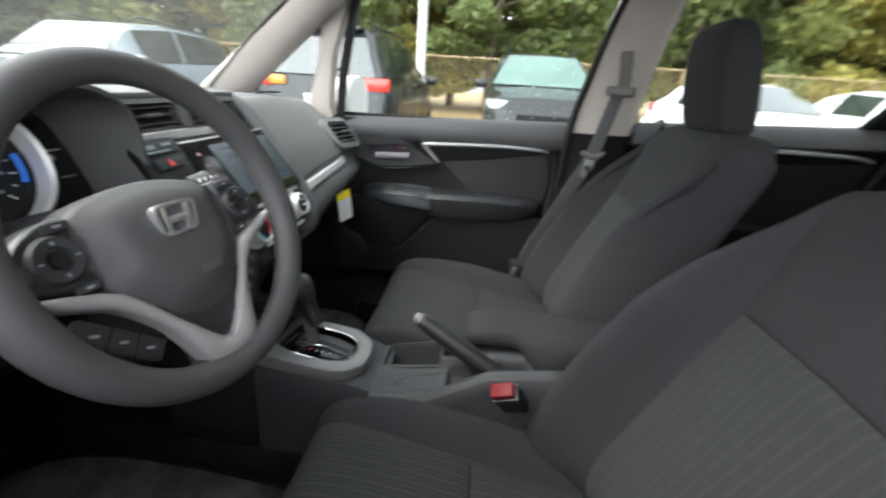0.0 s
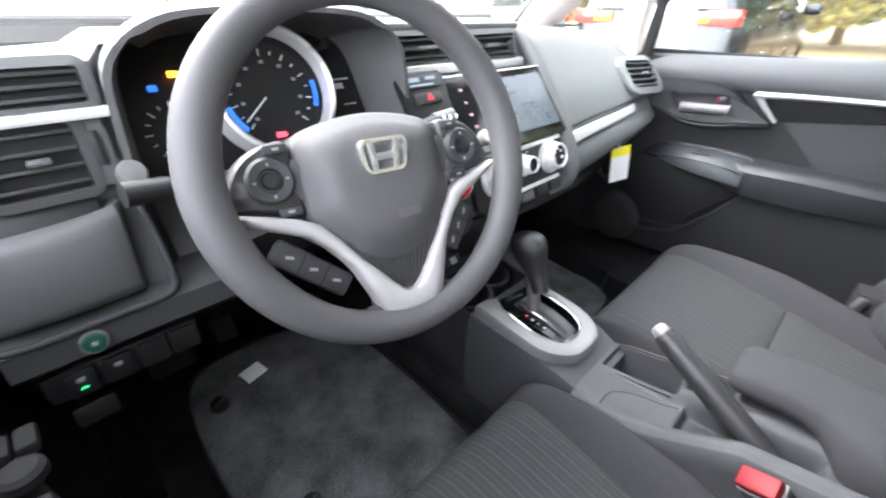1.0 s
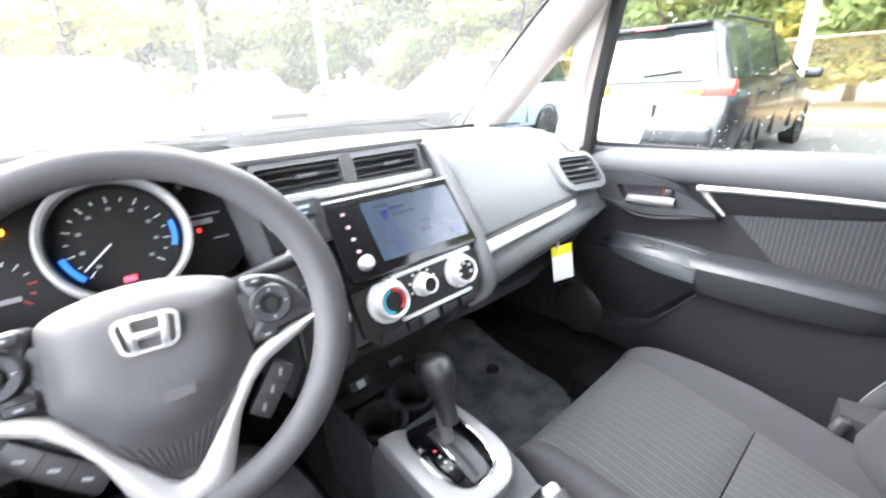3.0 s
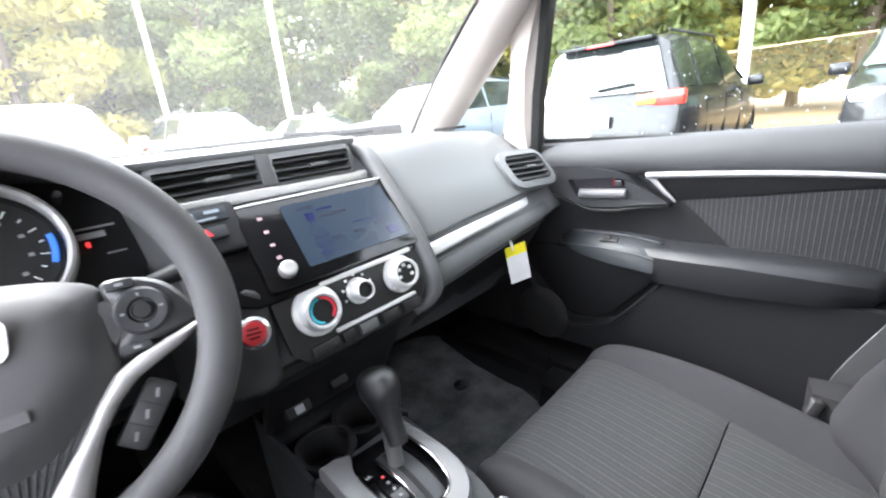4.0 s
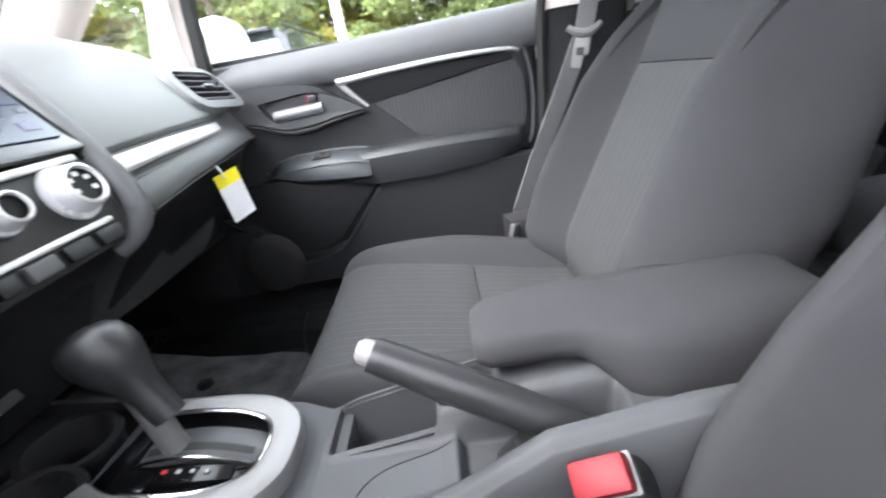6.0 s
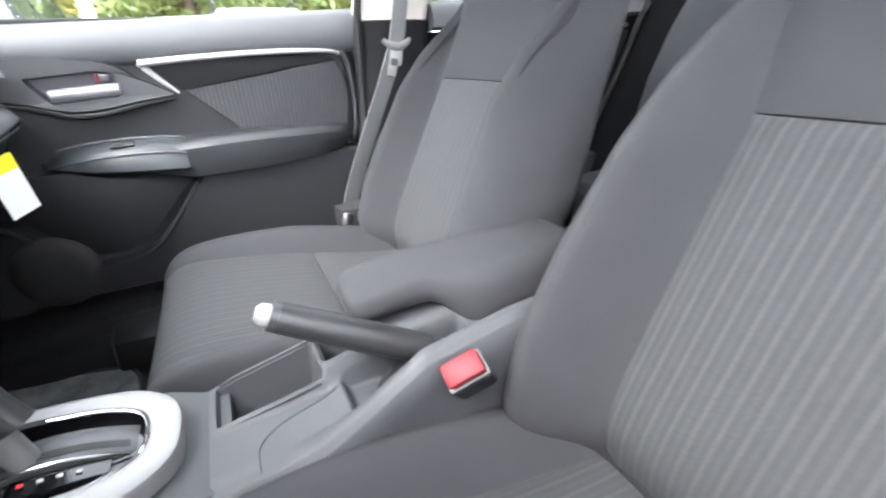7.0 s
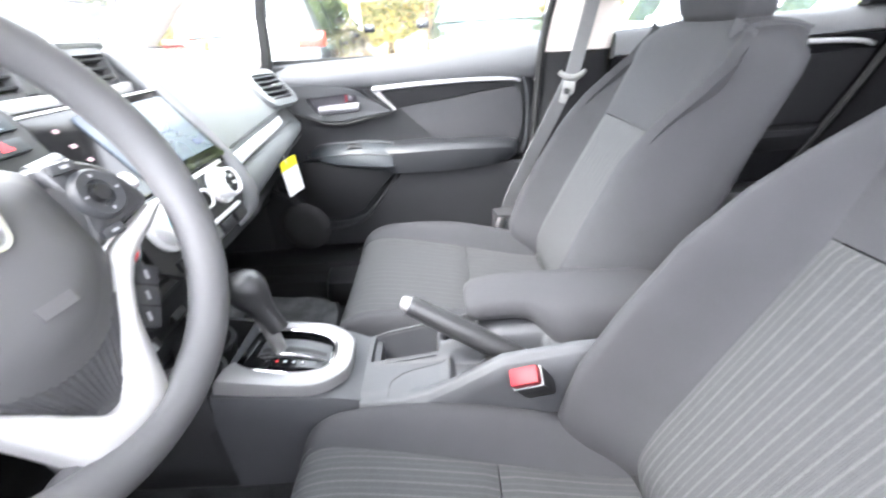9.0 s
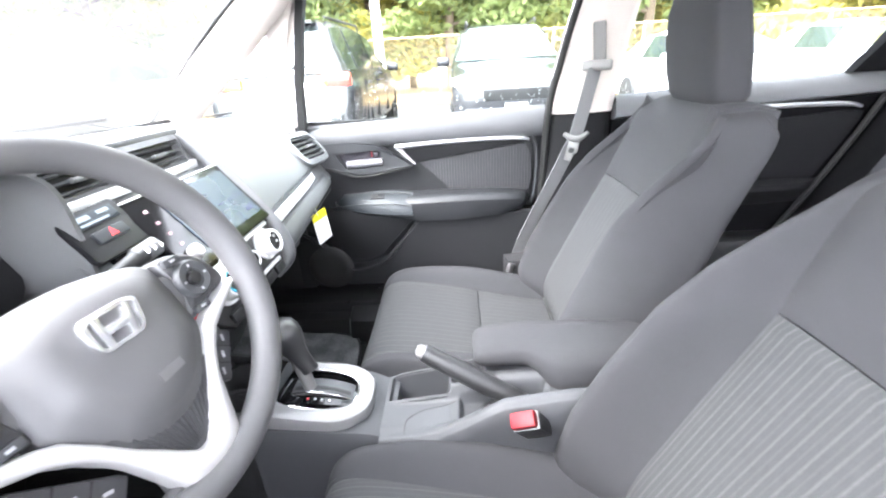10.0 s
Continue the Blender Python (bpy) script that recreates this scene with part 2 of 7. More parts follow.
def alone(name, bm, mat, label, category, group="", kind="", flat_angle=40):
    return tagged(part(name, bm, mat, None, flat_angle=flat_angle), label, category, group, kind)


def moved(bm, m):
    bmesh.ops.transform(bm, matrix=m, verts=bm.verts)
    return bm


def joined(*bms):
    out = bmesh.new()
    for b in bms:
        me = bpy.data.meshes.new("tmp")
        b.to_mesh(me)
        b.free()
        out.from_mesh(me)
        bpy.data.meshes.remove(me)
    return out


def box(center, size, bevel=0.004, rot=(0, 0, 0), seg=2):
    bm = bmesh.new()
    bmesh.ops.create_cube(bm, size=1.0, matrix=Matrix.Diagonal((*size, 1)))
    if bevel:
        bmesh.ops.bevel(bm, geom=list(bm.edges), offset=min(bevel, min(size) * 0.49), segments=seg, profile=0.6, affect="EDGES")
    return moved(bm, pose(*center, *rot))


def loft(rings, caps=True, closed=True):
    """Skin over rings of points, all of one length."""
    bm = bmesh.new()
    vs = [[bm.verts.new(p) for p in r] for r in rings]
    n = len(rings[0])
    for a, b in zip(vs, vs[1:]):
        for i in range(n if closed else n - 1):
            j = (i + 1) % n
            bm.faces.new((a[i], a[j], b[j], b[i]))
    if caps and closed:
        bm.faces.new(vs[0][::-1])
        bm.faces.new(vs[-1])
    return bm


def tube(path, radius, seg=10, flat=1.0, caps=True):
    """A round bar along points; radius a number or one for each point."""
    pts = [Vector(p) for p in path]
    rad = radius if isinstance(radius, (list, tuple)) else [radius] * len(pts)
    rings, last = [], None
    for i, p in enumerate(pts):
        d = (pts[min(i + 1, len(pts) - 1)] - pts[max(i - 1, 0)]).normalized()
        if last is None:
            u = d.orthogonal().normalized()
        else:
            u = (last - d * last.dot(d)).normalized()
        last = u
        v = d.cross(u)
        rings.append([p + (u * math.cos(a) + v * math.sin(a) * flat) * rad[i] for a in [2 * math.pi * k / seg for k in range(seg)]])
    return loft(rings, caps)


def lathe(profile, m, seg=28):
    """Turns (radius, height) points about the z axis of the pose m."""
    rings = [[m @ Vector((r * math.cos(a), r * math.sin(a), h)) for a in [2 * math.pi * k / seg for k in range(seg)]] for r, h in profile]
    return loft(rings)


def hoop(profile, m, seg=28):
    """A ring: a closed profile turned about the z axis of the pose m."""
    rings = [[m @ Vector((r * math.cos(a), r * math.sin(a), h)) for a in [2 * math.pi * k / seg for k in range(seg)]] for r, h in profile]
    return loft(rings + [rings[0]], caps=False)


def curve_points(pts, n, closed=False):
    """n points of a smooth curve through the given ones."""
    P = [Vector(p) for p in pts]
    out, m = [], len(P)
    spans = m if closed else m - 1
    for k in range(n):
        t = k * spans / (n if closed else n - 1)
        i = min(int(t), spans - 1)
        u = t - i
        if closed:
            a, b, c, d = P[(i - 1) % m], P[i % m], P[(i + 1) % m], P[(i + 2) % m]
        else:
            a, b, c, d = P[max(i - 1, 0)], P[i], P[i + 1], P[min(i + 2, m - 1)]
        out.append(0.5 * (2 * b + (c - a) * u + (2 * a - 5 * b + 4 * c - d) * u * u + (3 * b - a - 3 * c + d) * u ** 3))
    return out


def sheet(fn, nu, nv, thick, lu=0.3, lv=0.3, edge=0.012, drop=0.008):
    """A solid panel: fn(u, v) gives its face, thick its depth behind, with edges that roll away."""
    P = [[Vector(fn(i / nu, j / nv)) for j in range(nv + 1)] for i in range(nu + 1)]
    N = [[None] * (nv + 1) for _ in range(nu + 1)]
    for i in range(nu + 1):
        for j in range(nv + 1):
            du = P[min(i + 1, nu)][j] - P[max(i - 1, 0)][j]
            dv = P[i][min(j + 1, nv)] - P[i][max(j - 1, 0)]
            N[i][j] = du.cross(dv).normalized()
    bm = bmesh.new()
    top, bot = {}, {}
    for i in range(nu + 1):
        for j in range(nv + 1):
            d = min(min(i, nu - i) / nu * lu, min(j, nv - j) / nv * lv)
            k = max(0.0, 1 - d / edge) if edge else 0
            top[i, j] = bm.verts.new(P[i][j] - N[i][j] * drop * k * k)
            bot[i, j] = bm.verts.new(P[i][j] - N[i][j] * (thick + 0.001))
    for i in range(nu):
        for j in range(nv):
            bm.faces.new((top[i, j], top[i + 1, j], top[i + 1, j + 1], top[i, j + 1]))
            bm.faces.new((bot[i, j + 1], bot[i + 1, j + 1], bot[i + 1, j], bot[i, j]))
    for i in range(nu):
        bm.faces.new((top[i, 0], bot[i, 0], bot[i + 1, 0], top[i + 1, 0]))
        bm.faces.new((top[i, nv], top[i + 1, nv], bot[i + 1, nv], bot[i, nv]))
    for j in range(nv):
        bm.faces.new((top[0, j], top[0, j + 1], bot[0, j + 1], bot[0, j]))
        bm.faces.new((top[nu, j], bot[nu, j], bot[nu, j + 1], top[nu, j + 1]))
    return bm


def plate(outline, depth, bevel=0.003, seg=2):
    """A flat slab: its outline in space, extruded by the vector depth, with bevelled rims."""
    bm = bmesh.new()
    f = bm.faces.new([bm.verts.new(p) for p in outline])
    r = bmesh.ops.extrude_face_region(bm, geom=[f])
    vs = [g for g in r["geom"] if isinstance(g, bmesh.types.BMVert)]
    bmesh.ops.translate(bm, verts=vs, vec=Vector(depth))
    bmesh.ops.recalc_face_normals(bm, faces=bm.faces)
    if bevel:
        rim = [e for e in bm.edges if e.calc_face_angle(0) > radians(50) and any(len(f.verts) > 4 for f in e.link_faces) or len(outline) == 4]
        bmesh.ops.bevel(bm, geom=rim, offset=bevel, segments=seg, profile=0.6, affect="EDGES")
    return bm


def ring_band(outer, inner, depth):
    """A frame between two outlines of one length, with the given depth vector."""
    d = Vector(depth)
    O, I = [Vector(p) for p in outer], [Vector(p) for p in inner]
    return loft([O, [p + d for p in O], [p + d for p in I], I, O], caps=False)


def rounded(w, h, r, n=5):
    """Outline of a rounded rectangle about the origin, as (x, y) pairs."""
    out = []
    for cx, cy, a0 in ((w / 2 - r, h / 2 - r, 0), (-w / 2 + r, h / 2 - r, 90), (-w / 2 + r, -h / 2 + r, 180), (w / 2 - r, -h / 2 + r, 270)):
        out += [(cx + r * math.cos(radians(a0 + 90 * k / n)), cy + r * math.sin(radians(a0 + 90 * k / n))) for k in range(n + 1)]
    return out


def on(m, pts, z=0.0):
    return [m @ Vector((p[0], p[1], p[2] if len(p) > 2 else z)) for p in pts]


def smooth01(a, b, x):
    t = max(0.0, min(1.0, (x - a) / (b - a)))
    return t * t * (3 - 2 * t)


def lerp(table, x):
    """Piecewise-linear lookup in rows of x, values..."""
    for a, b in zip(table, table[1:]):
        if x <= b[0]:
            k = max(0.0, (x - a[0]) / (b[0] - a[0]))
            return [p + (q - p) * k for p, q in zip(a[1:], b[1:])]
    return list(table[-1][1:])


# ---- car shell: floor, sills, pillars, roof, glass ----
floor = alone("floor", joined(box((0, -0.42, 0.285), (1.64, 2.7, 0.05), 0.01), box((-0.33, 0.72, 0.40), (0.78, 0.05, 0.34), 0.01, (38, 0, 0)), box((0.42, 0.70, 0.40), (0.78, 0.05, 0.34), 0.01, (38, 0, 0)),
              box((0.02, -0.3, 0.33), (0.2, 2.0, 0.1), 0.03)), CARPET, "charcoal carpeted floor of a small car", "floor", kind="structure")
alone("wall_front", box((0, 0.86, 0.67), (1.7, 0.04, 0.84), 0.01), DARK, "dark bulkhead under the dashboard", "wall", kind="structure")


def sill_trim(side):
    return loft([[(side * a, y, b) for a, b in ((0.60, 0.31), (0.62, 0.375), (0.655, 0.385), (0.665, 0.415), (0.72, 0.425), (0.80, 0.42), (0.80, 0.31))] for y in (0.62, 0.3, 0.05, -0.3, -0.58)])


for side in (1, -1):
    alone("trim", sill_trim(side), SILLGLOSS, "black plastic sill trim beside the carpet", "sill trim", kind="structure")
    alone("trim", loft([[(side * (x - dx), y, z) for x, z in ((0.66, 0.31), (0.575, 0.31), (0.568, 0.34), (0.59, 0.385), (0.65, 0.402), (0.70, 0.405))] for y, dx in ((0.108, -0.02), (0.102, -0.004), (0.095, 0.0), (0.03, 0.004), (-0.12, 0.004), (-0.2, 0.0))]), SILLGLOSS, "raised glossy black sill cover beside the seat", "sill trim", kind="structure")
    alone("trim", box((side * 0.80, 0.57, 0.66), (0.06, 0.62, 0.72), 0.02), DARK, "dark kick panel beside the footwell", "kick panel", kind="structure")
    # windscreen pillar, broad and pale
    low, high = Vector((side * 0.795, 0.70, 1.02)), Vector((side * 0.645, 0.04, 1.50))
    ring = []
    for k in range(9):
        p = low.lerp(high, k / 8)
        w = 0.072 - 0.014 * k / 8
        ring.append([p + Vector((side * a * w, b * w, c * w)) for a, b, c in ((-0.9, 0.25, 0.1), (-0.8, -0.45, -0.25), (-0.1, -0.9, -0.75), (0.7, -0.75, -0.6), (0.9, 0.0, 0.1), (0.3, 0.7, 0.5))])
    alone("trim", loft(ring), PILLAR, "pale grey windscreen pillar trim", "pillar trim", kind="structure", flat_angle=60)
    # post behind the corner window
    alone("trim", loft([[(side * (x0 + a), y0 + b * h, z0) for a, b in ((-0.02, -1.0), (-0.026, 0.0), (-0.012, 0.9), (0.03, 1.0), (0.035, -1.0))]
                        for x0, y0, z0, h in ((0.79, 0.278, 0.99, 0.044), (0.785, 0.278, 1.05, 0.038), (0.775, 0.259, 1.12, 0.030), (0.762, 0.242, 1.19, 0.026), (0.742, 0.212, 1.29, 0.036), (0.70, 0.165, 1.40, 0.05))]), PILLAR, "pale grey post between corner window and door", "pillar trim", kind="structure")
    alone("trim", loft([[(side * (x0 + a), y0 + b, z0) for a, b in ((-0.010, -0.013), (-0.013, 0.008), (0.012, 0.011), (0.02, -0.013))]
                        for x0, y0, z0 in ((0.775, 0.212, 0.985), (0.765, 0.195, 1.12), (0.738, 0.15, 1.30), (0.69, 0.10, 1.43))]), SEAL, "black rubber door seal", "door seal", kind="structure")
    # middle pillar: pale above the sill, dark below
    up = [[(side * (x0 + a), y0 + b, z0) for a, b in ((0.0, w), (-0.022, w - 0.02), (-0.03, 0.0), (-0.026, -w + 0.03), (-0.004, -w), (0.05, -w), (0.05, w))]
          for x0, y0, z0, w in ((0.795, -0.675, 1.0, 0.098), (0.785, -0.69, 1.12, 0.095), (0.755, -0.725, 1.30, 0.088), (0.70, -0.76, 1.46, 0.085))]
    alone("trim", loft(up), PILLAR, "pale grey middle pillar trim", "pillar trim", kind="structure", flat_angle=60)
    alone("trim", loft([[(side * (x0 + a), y0 + b, z0) for a, b in ((0.0, w), (-0.022, w - 0.02), (-0.03, 0.0), (-0.026, -w + 0.03), (-0.004, -w), (0.05, -w), (0.05, w))]
          for x0, y0, z0, w in ((0.77, -0.62, 0.42, 0.13), (0.78, -0.65, 0.6, 0.115), (0.79, -0.67, 0.9, 0.10), (0.795, -0.675, 0.998, 0.098))]), INSERT, "dark grey lower pillar trim behind the belt", "pillar trim", kind="structure", flat_angle=60)
    alone("trim", tube(curve_points([(side * 0.765, -0.52, 0.42), (side * 0.772, -0.555, 0.7), (side * 0.775, -0.572, 1.0), (side * 0.76, -0.60, 1.15), (side * 0.73, -0.635, 1.30), (side * 0.68, -0.67, 1.43)], 24), 0.011, 8), SEAL,
          "black rubber door seal", "door seal", kind="structure")
    # rear pillar and side of the tail
    alone("trim", loft([[(side * x0, y0 + b, z0) if k < 2 else (side * (x0 + 0.06), y0 + b, z0) for k, b in enumerate((0.1, -0.5, -0.5, 0.1))]
                        for x0, y0, z0 in ((0.735, -1.72, 1.066), (0.69, -1.78, 1.25), (0.61, -1.86, 1.45))]), PILLAR, "pale grey rear quarter trim", "pillar trim", kind="structure")
    alone("trim", box((side * 0.76, -2.06, 0.69), (0.08, 0.6, 0.72), 0.03), DARK, "dark trim beside the rear seat", "side trim", kind="structure")
    alone("trim", tube(curve_points([(side * 0.60, 0.02, 1.50), (side * 0.585, -0.4, 1.525), (side * 0.585, -1.0, 1.52), (side * 0.6, -1.75, 1.47)], 16), 0.035, 8), PILLAR, "pale grey roof rail trim", "roof trim", kind="structure")

ceiling = alone("ceiling", sheet(lambda u, v: (-0.62 + 1.24 * (1 - u), 0.08 - 2.1 * (1 - v) * 1.0, 1.475 + 0.05 * math.sin(math.pi * u) + 0.05 * math.sin(math.pi * min(1, (1 - v) * 1.0 + 0.12)) - 0.02), 12, 16, 0.03, 1.2, 2.1, 0.05, 0.01),
                LINER, "pale grey felt headliner", "ceiling", kind="structure")
tail = alone("wall_back", joined(box((0, -2.35, 0.62), (1.6, 0.06, 0.8), 0.02), box((0, -2.2, 1.47), (1.2, 0.4, 0.05), 0.02)), DARK, "dark trim of the tailgate behind the rear seat", "wall", kind="structure")

# glass
screen_low, screen_high = [(x, 0.72 - 0.09 * (x / 0.75) ** 2, 1.035) for x in (-0.76, -0.4, 0, 0.4, 0.76)], [(x, 0.06 - 0.05 * (x / 0.6) ** 2, 1.505) for x in (-0.62, -0.33, 0, 0.33, 0.62)]


def windscreen_at(u, v):
    a, b = curve_points(screen_low, 13)[round(u * 12)], curve_points(screen_high, 13)[round(u * 12)]
    return a.lerp(b, v) + Vector((0, 0.03, 0.03)) * math.sin(math.pi * v)


def pane(name, fn, nu, nv, label, mat=GLASS):
    ob = alone(name, sheet(fn, nu, nv, 0.004, edge=0), mat, label, "window", kind="structure")
    ob.visible_shadow = False
    return ob


pane("window_1", windscreen_at, 12, 8, "clear curved wet windscreen, glare haze mixed into the glass", HAZED)
number = 2
for side in (1, -1):
    if side == 1:
        pane("window_%d" % number, lambda u, v: (side * (0.815 - 0.115 * u ** 1.4), 0.21 - 0.11 * u - (0.79 - 0.02 * u) * v, 0.97 + 0.48 * u), 8, 8, "clear door window spotted with rain drops")
        pane("window_%d" % (number + 1), lambda u, v: (side * (0.80 - 0.115 * u ** 1.4), -0.77 - 0.06 * u - (0.92 - 0.1 * u) * v, 0.99 + 0.47 * u), 8, 6, "clear rear door window")
        number += 2
    pane("window_%d" % number, lambda u, v: (side * (0.825 - 0.04 * v), 0.66 - 0.335 * u - 0.02 * v, 1.01 + v * (0.02 + 0.28 * u)), 6, 6, "small triangular corner window")
    number += 1
pane("window_%d" % number, lambda u, v: (-0.6 + 1.2 * u, -2.36 + 0.12 * v, 1.02 + 0.42 * v), 6, 4, "clear tailgate window")

# black border of the windscreen
for side in (1, -1):
    alone("trim", tube([(side * (0.724 - 0.132 * k / 12), 0.655 - 0.625 * k / 12 + 0.02 * math.sin(math.pi * k / 12), 1.050 + 0.445 * k / 12 + 0.02 * math.sin(math.pi * k / 12)) for k in range(13)], 0.006, 6), SEAL, "black border at the edge of the windscreen", "windscreen border", kind="structure")
alone("trim", tube([windscreen_at(k / 12, 0.035) - Vector((0, 0.012, 0.004)) for k in range(13)], 0.006, 6), SEAL, "black border along the foot of the windscreen", "windscreen border", kind="structure")

# outer skin of this car, as far as the windows show it
alone("wall_body", joined(box((0.0, 1.05, 0.93), (1.5, 0.62, 0.05), 0.03, (-6, 0, 0)), box((0, 1.2, 0.6), (1.6, 0.5, 0.6), 0.1)), material("white_car_paint_own", (0.8, 0.8, 0.8), 0.25, vary=0.02, bump=0, coat=0.5),
      "white painted bonnet beyond the windscreen", "bonnet", kind="structure")
SKIN = material("white_car_paint_skin", (0.8, 0.8, 0.8), 0.25, vary=0.02, bump=0, coat=0.5)
alone("wall_roof", sheet(lambda u, v: (-0.67 + 1.34 * u, -2.36 + 2.44 * v, 1.535 + 0.055 * math.sin(math.pi * u) ** 0.7 + 0.035 * math.sin(math.pi * min(1.0, 0.08 + 0.84 * v))), 14, 18, 0.012, 1.3, 2.4, 0.05, 0.02), SKIN, "white painted roof of the car", "roof", kind="structure")
for side in (1, -1):
    def flank(u, v):
        z = 0.27 + 0.70 * u
        return (side * (0.862 + 0.02 * math.sin(math.pi * u)), (-2.38 + 3.82 * v) if side == 1 else (1.44 - 3.82 * v), z)
    alone("wall_side", sheet(lambda u, v: flank(1 - u, v), 8, 20, 0.012, 0.7, 3.8, 0.03, 0.01), SKIN, "white painted flank of the car", "car flank", kind="structure")
alone("trim", sheet(lambda u, v: (-0.74 + 1.48 * u, 0.66 + 0.16 * v - 0.07 * (2 * u - 1) ** 2, 1.035 - 0.035 * v), 10, 3, 0.02), SEAL, "black cowl below the windscreen", "cowl", kind="structure")
for x0, x1 in ((0.62, 0.02), (0.0, -0.55)):
    wiper = thing("windscreen_wiper", (x0, 0.72, 1.03), "black windscreen wiper resting on the wet glass", "wiper", "wipers")
    part("blade", tube([(x0 - 0.02, 0.70, 1.078), ((x0 + x1) / 2, 0.735, 1.082), (x1, 0.72, 1.085)], 0.008, 6), SEAL, wiper)
    part("arm", tube([(x0 + 0.06, 0.73, 1.04), (x0 - 0.1, 0.74, 1.085), ((x0 + x1) / 2, 0.74, 1.095)], 0.007, 6), DARK, wiper)


# ---- seats ----
def seat_cushion_rows(n):
    return curve_points([(0, -0.60, 0.468), (0, -0.48, 0.482), (0, -0.33, 0.514), (0, -0.19, 0.538), (0, -0.10, 0.546), (0, -0.052, 0.534), (0, -0.028, 0.505), (0, -0.018, 0.46), (0, -0.03, 0.40)], n)


def cushion_half(y):
    return lerp(((-0.62, 0.155), (-0.33, 0.165), (-0.15, 0.178), (-0.04, 0.188), (0.1, 0.188)), y)[0]


CROWS = seat_cushion_rows(81)
def recline(z):
    """How far the backrest leans behind its foot, at a height."""
    return -0.008 - 0.031 * max(0.0, min(1.3, (z - 0.48) / 0.38))


BROWS = curve_points([(0, y + recline(z), z) for y, z in ((-0.530, 0.456), (-0.515, 0.535), (-0.556, 0.655), (-0.602, 0.77), (-0.645, 0.873), (-0.685, 0.968), (-0.708, 1.025), (-0.742, 1.058), (-0.80, 1.064), (-0.86, 1.052))], 81)


def pick(rows, s):
    k = max(0.0, min(1.0, s)) * (len(rows) - 1)
    i = min(int(k), len(rows) - 2)
    return rows[i].lerp(rows[i + 1], k - i)


PANEL_HALF = ((0.4, 0.145), (0.6, 0.156), (0.855, 0.158), (0.968, 0.178), (1.02, 0.176), (1.045, 0.164), (1.062, 0.146))


WING_HALF = ((0.44, 0.185), (0.48, 0.222), (0.52, 0.25), (0.57, 0.268), (0.66, 0.274), (0.76, 0.262), (0.86, 0.240), (0.93, 0.222), (0.97, 0.214), (1.0, 0.207), (1.02, 0.199), (1.035, 0.189), (1.046, 0.177), (1.054, 0.164), (1.06, 0.15))


def face_y(z):
    """Depth of the backrest's face at a height."""
    for a, b in zip(BROWS, BROWS[1:]):
        if a.z <= z <= b.z:
            return a.y + (b.y - a.y) * (z - a.z) / (b.z - a.z)
    return BROWS[0].y


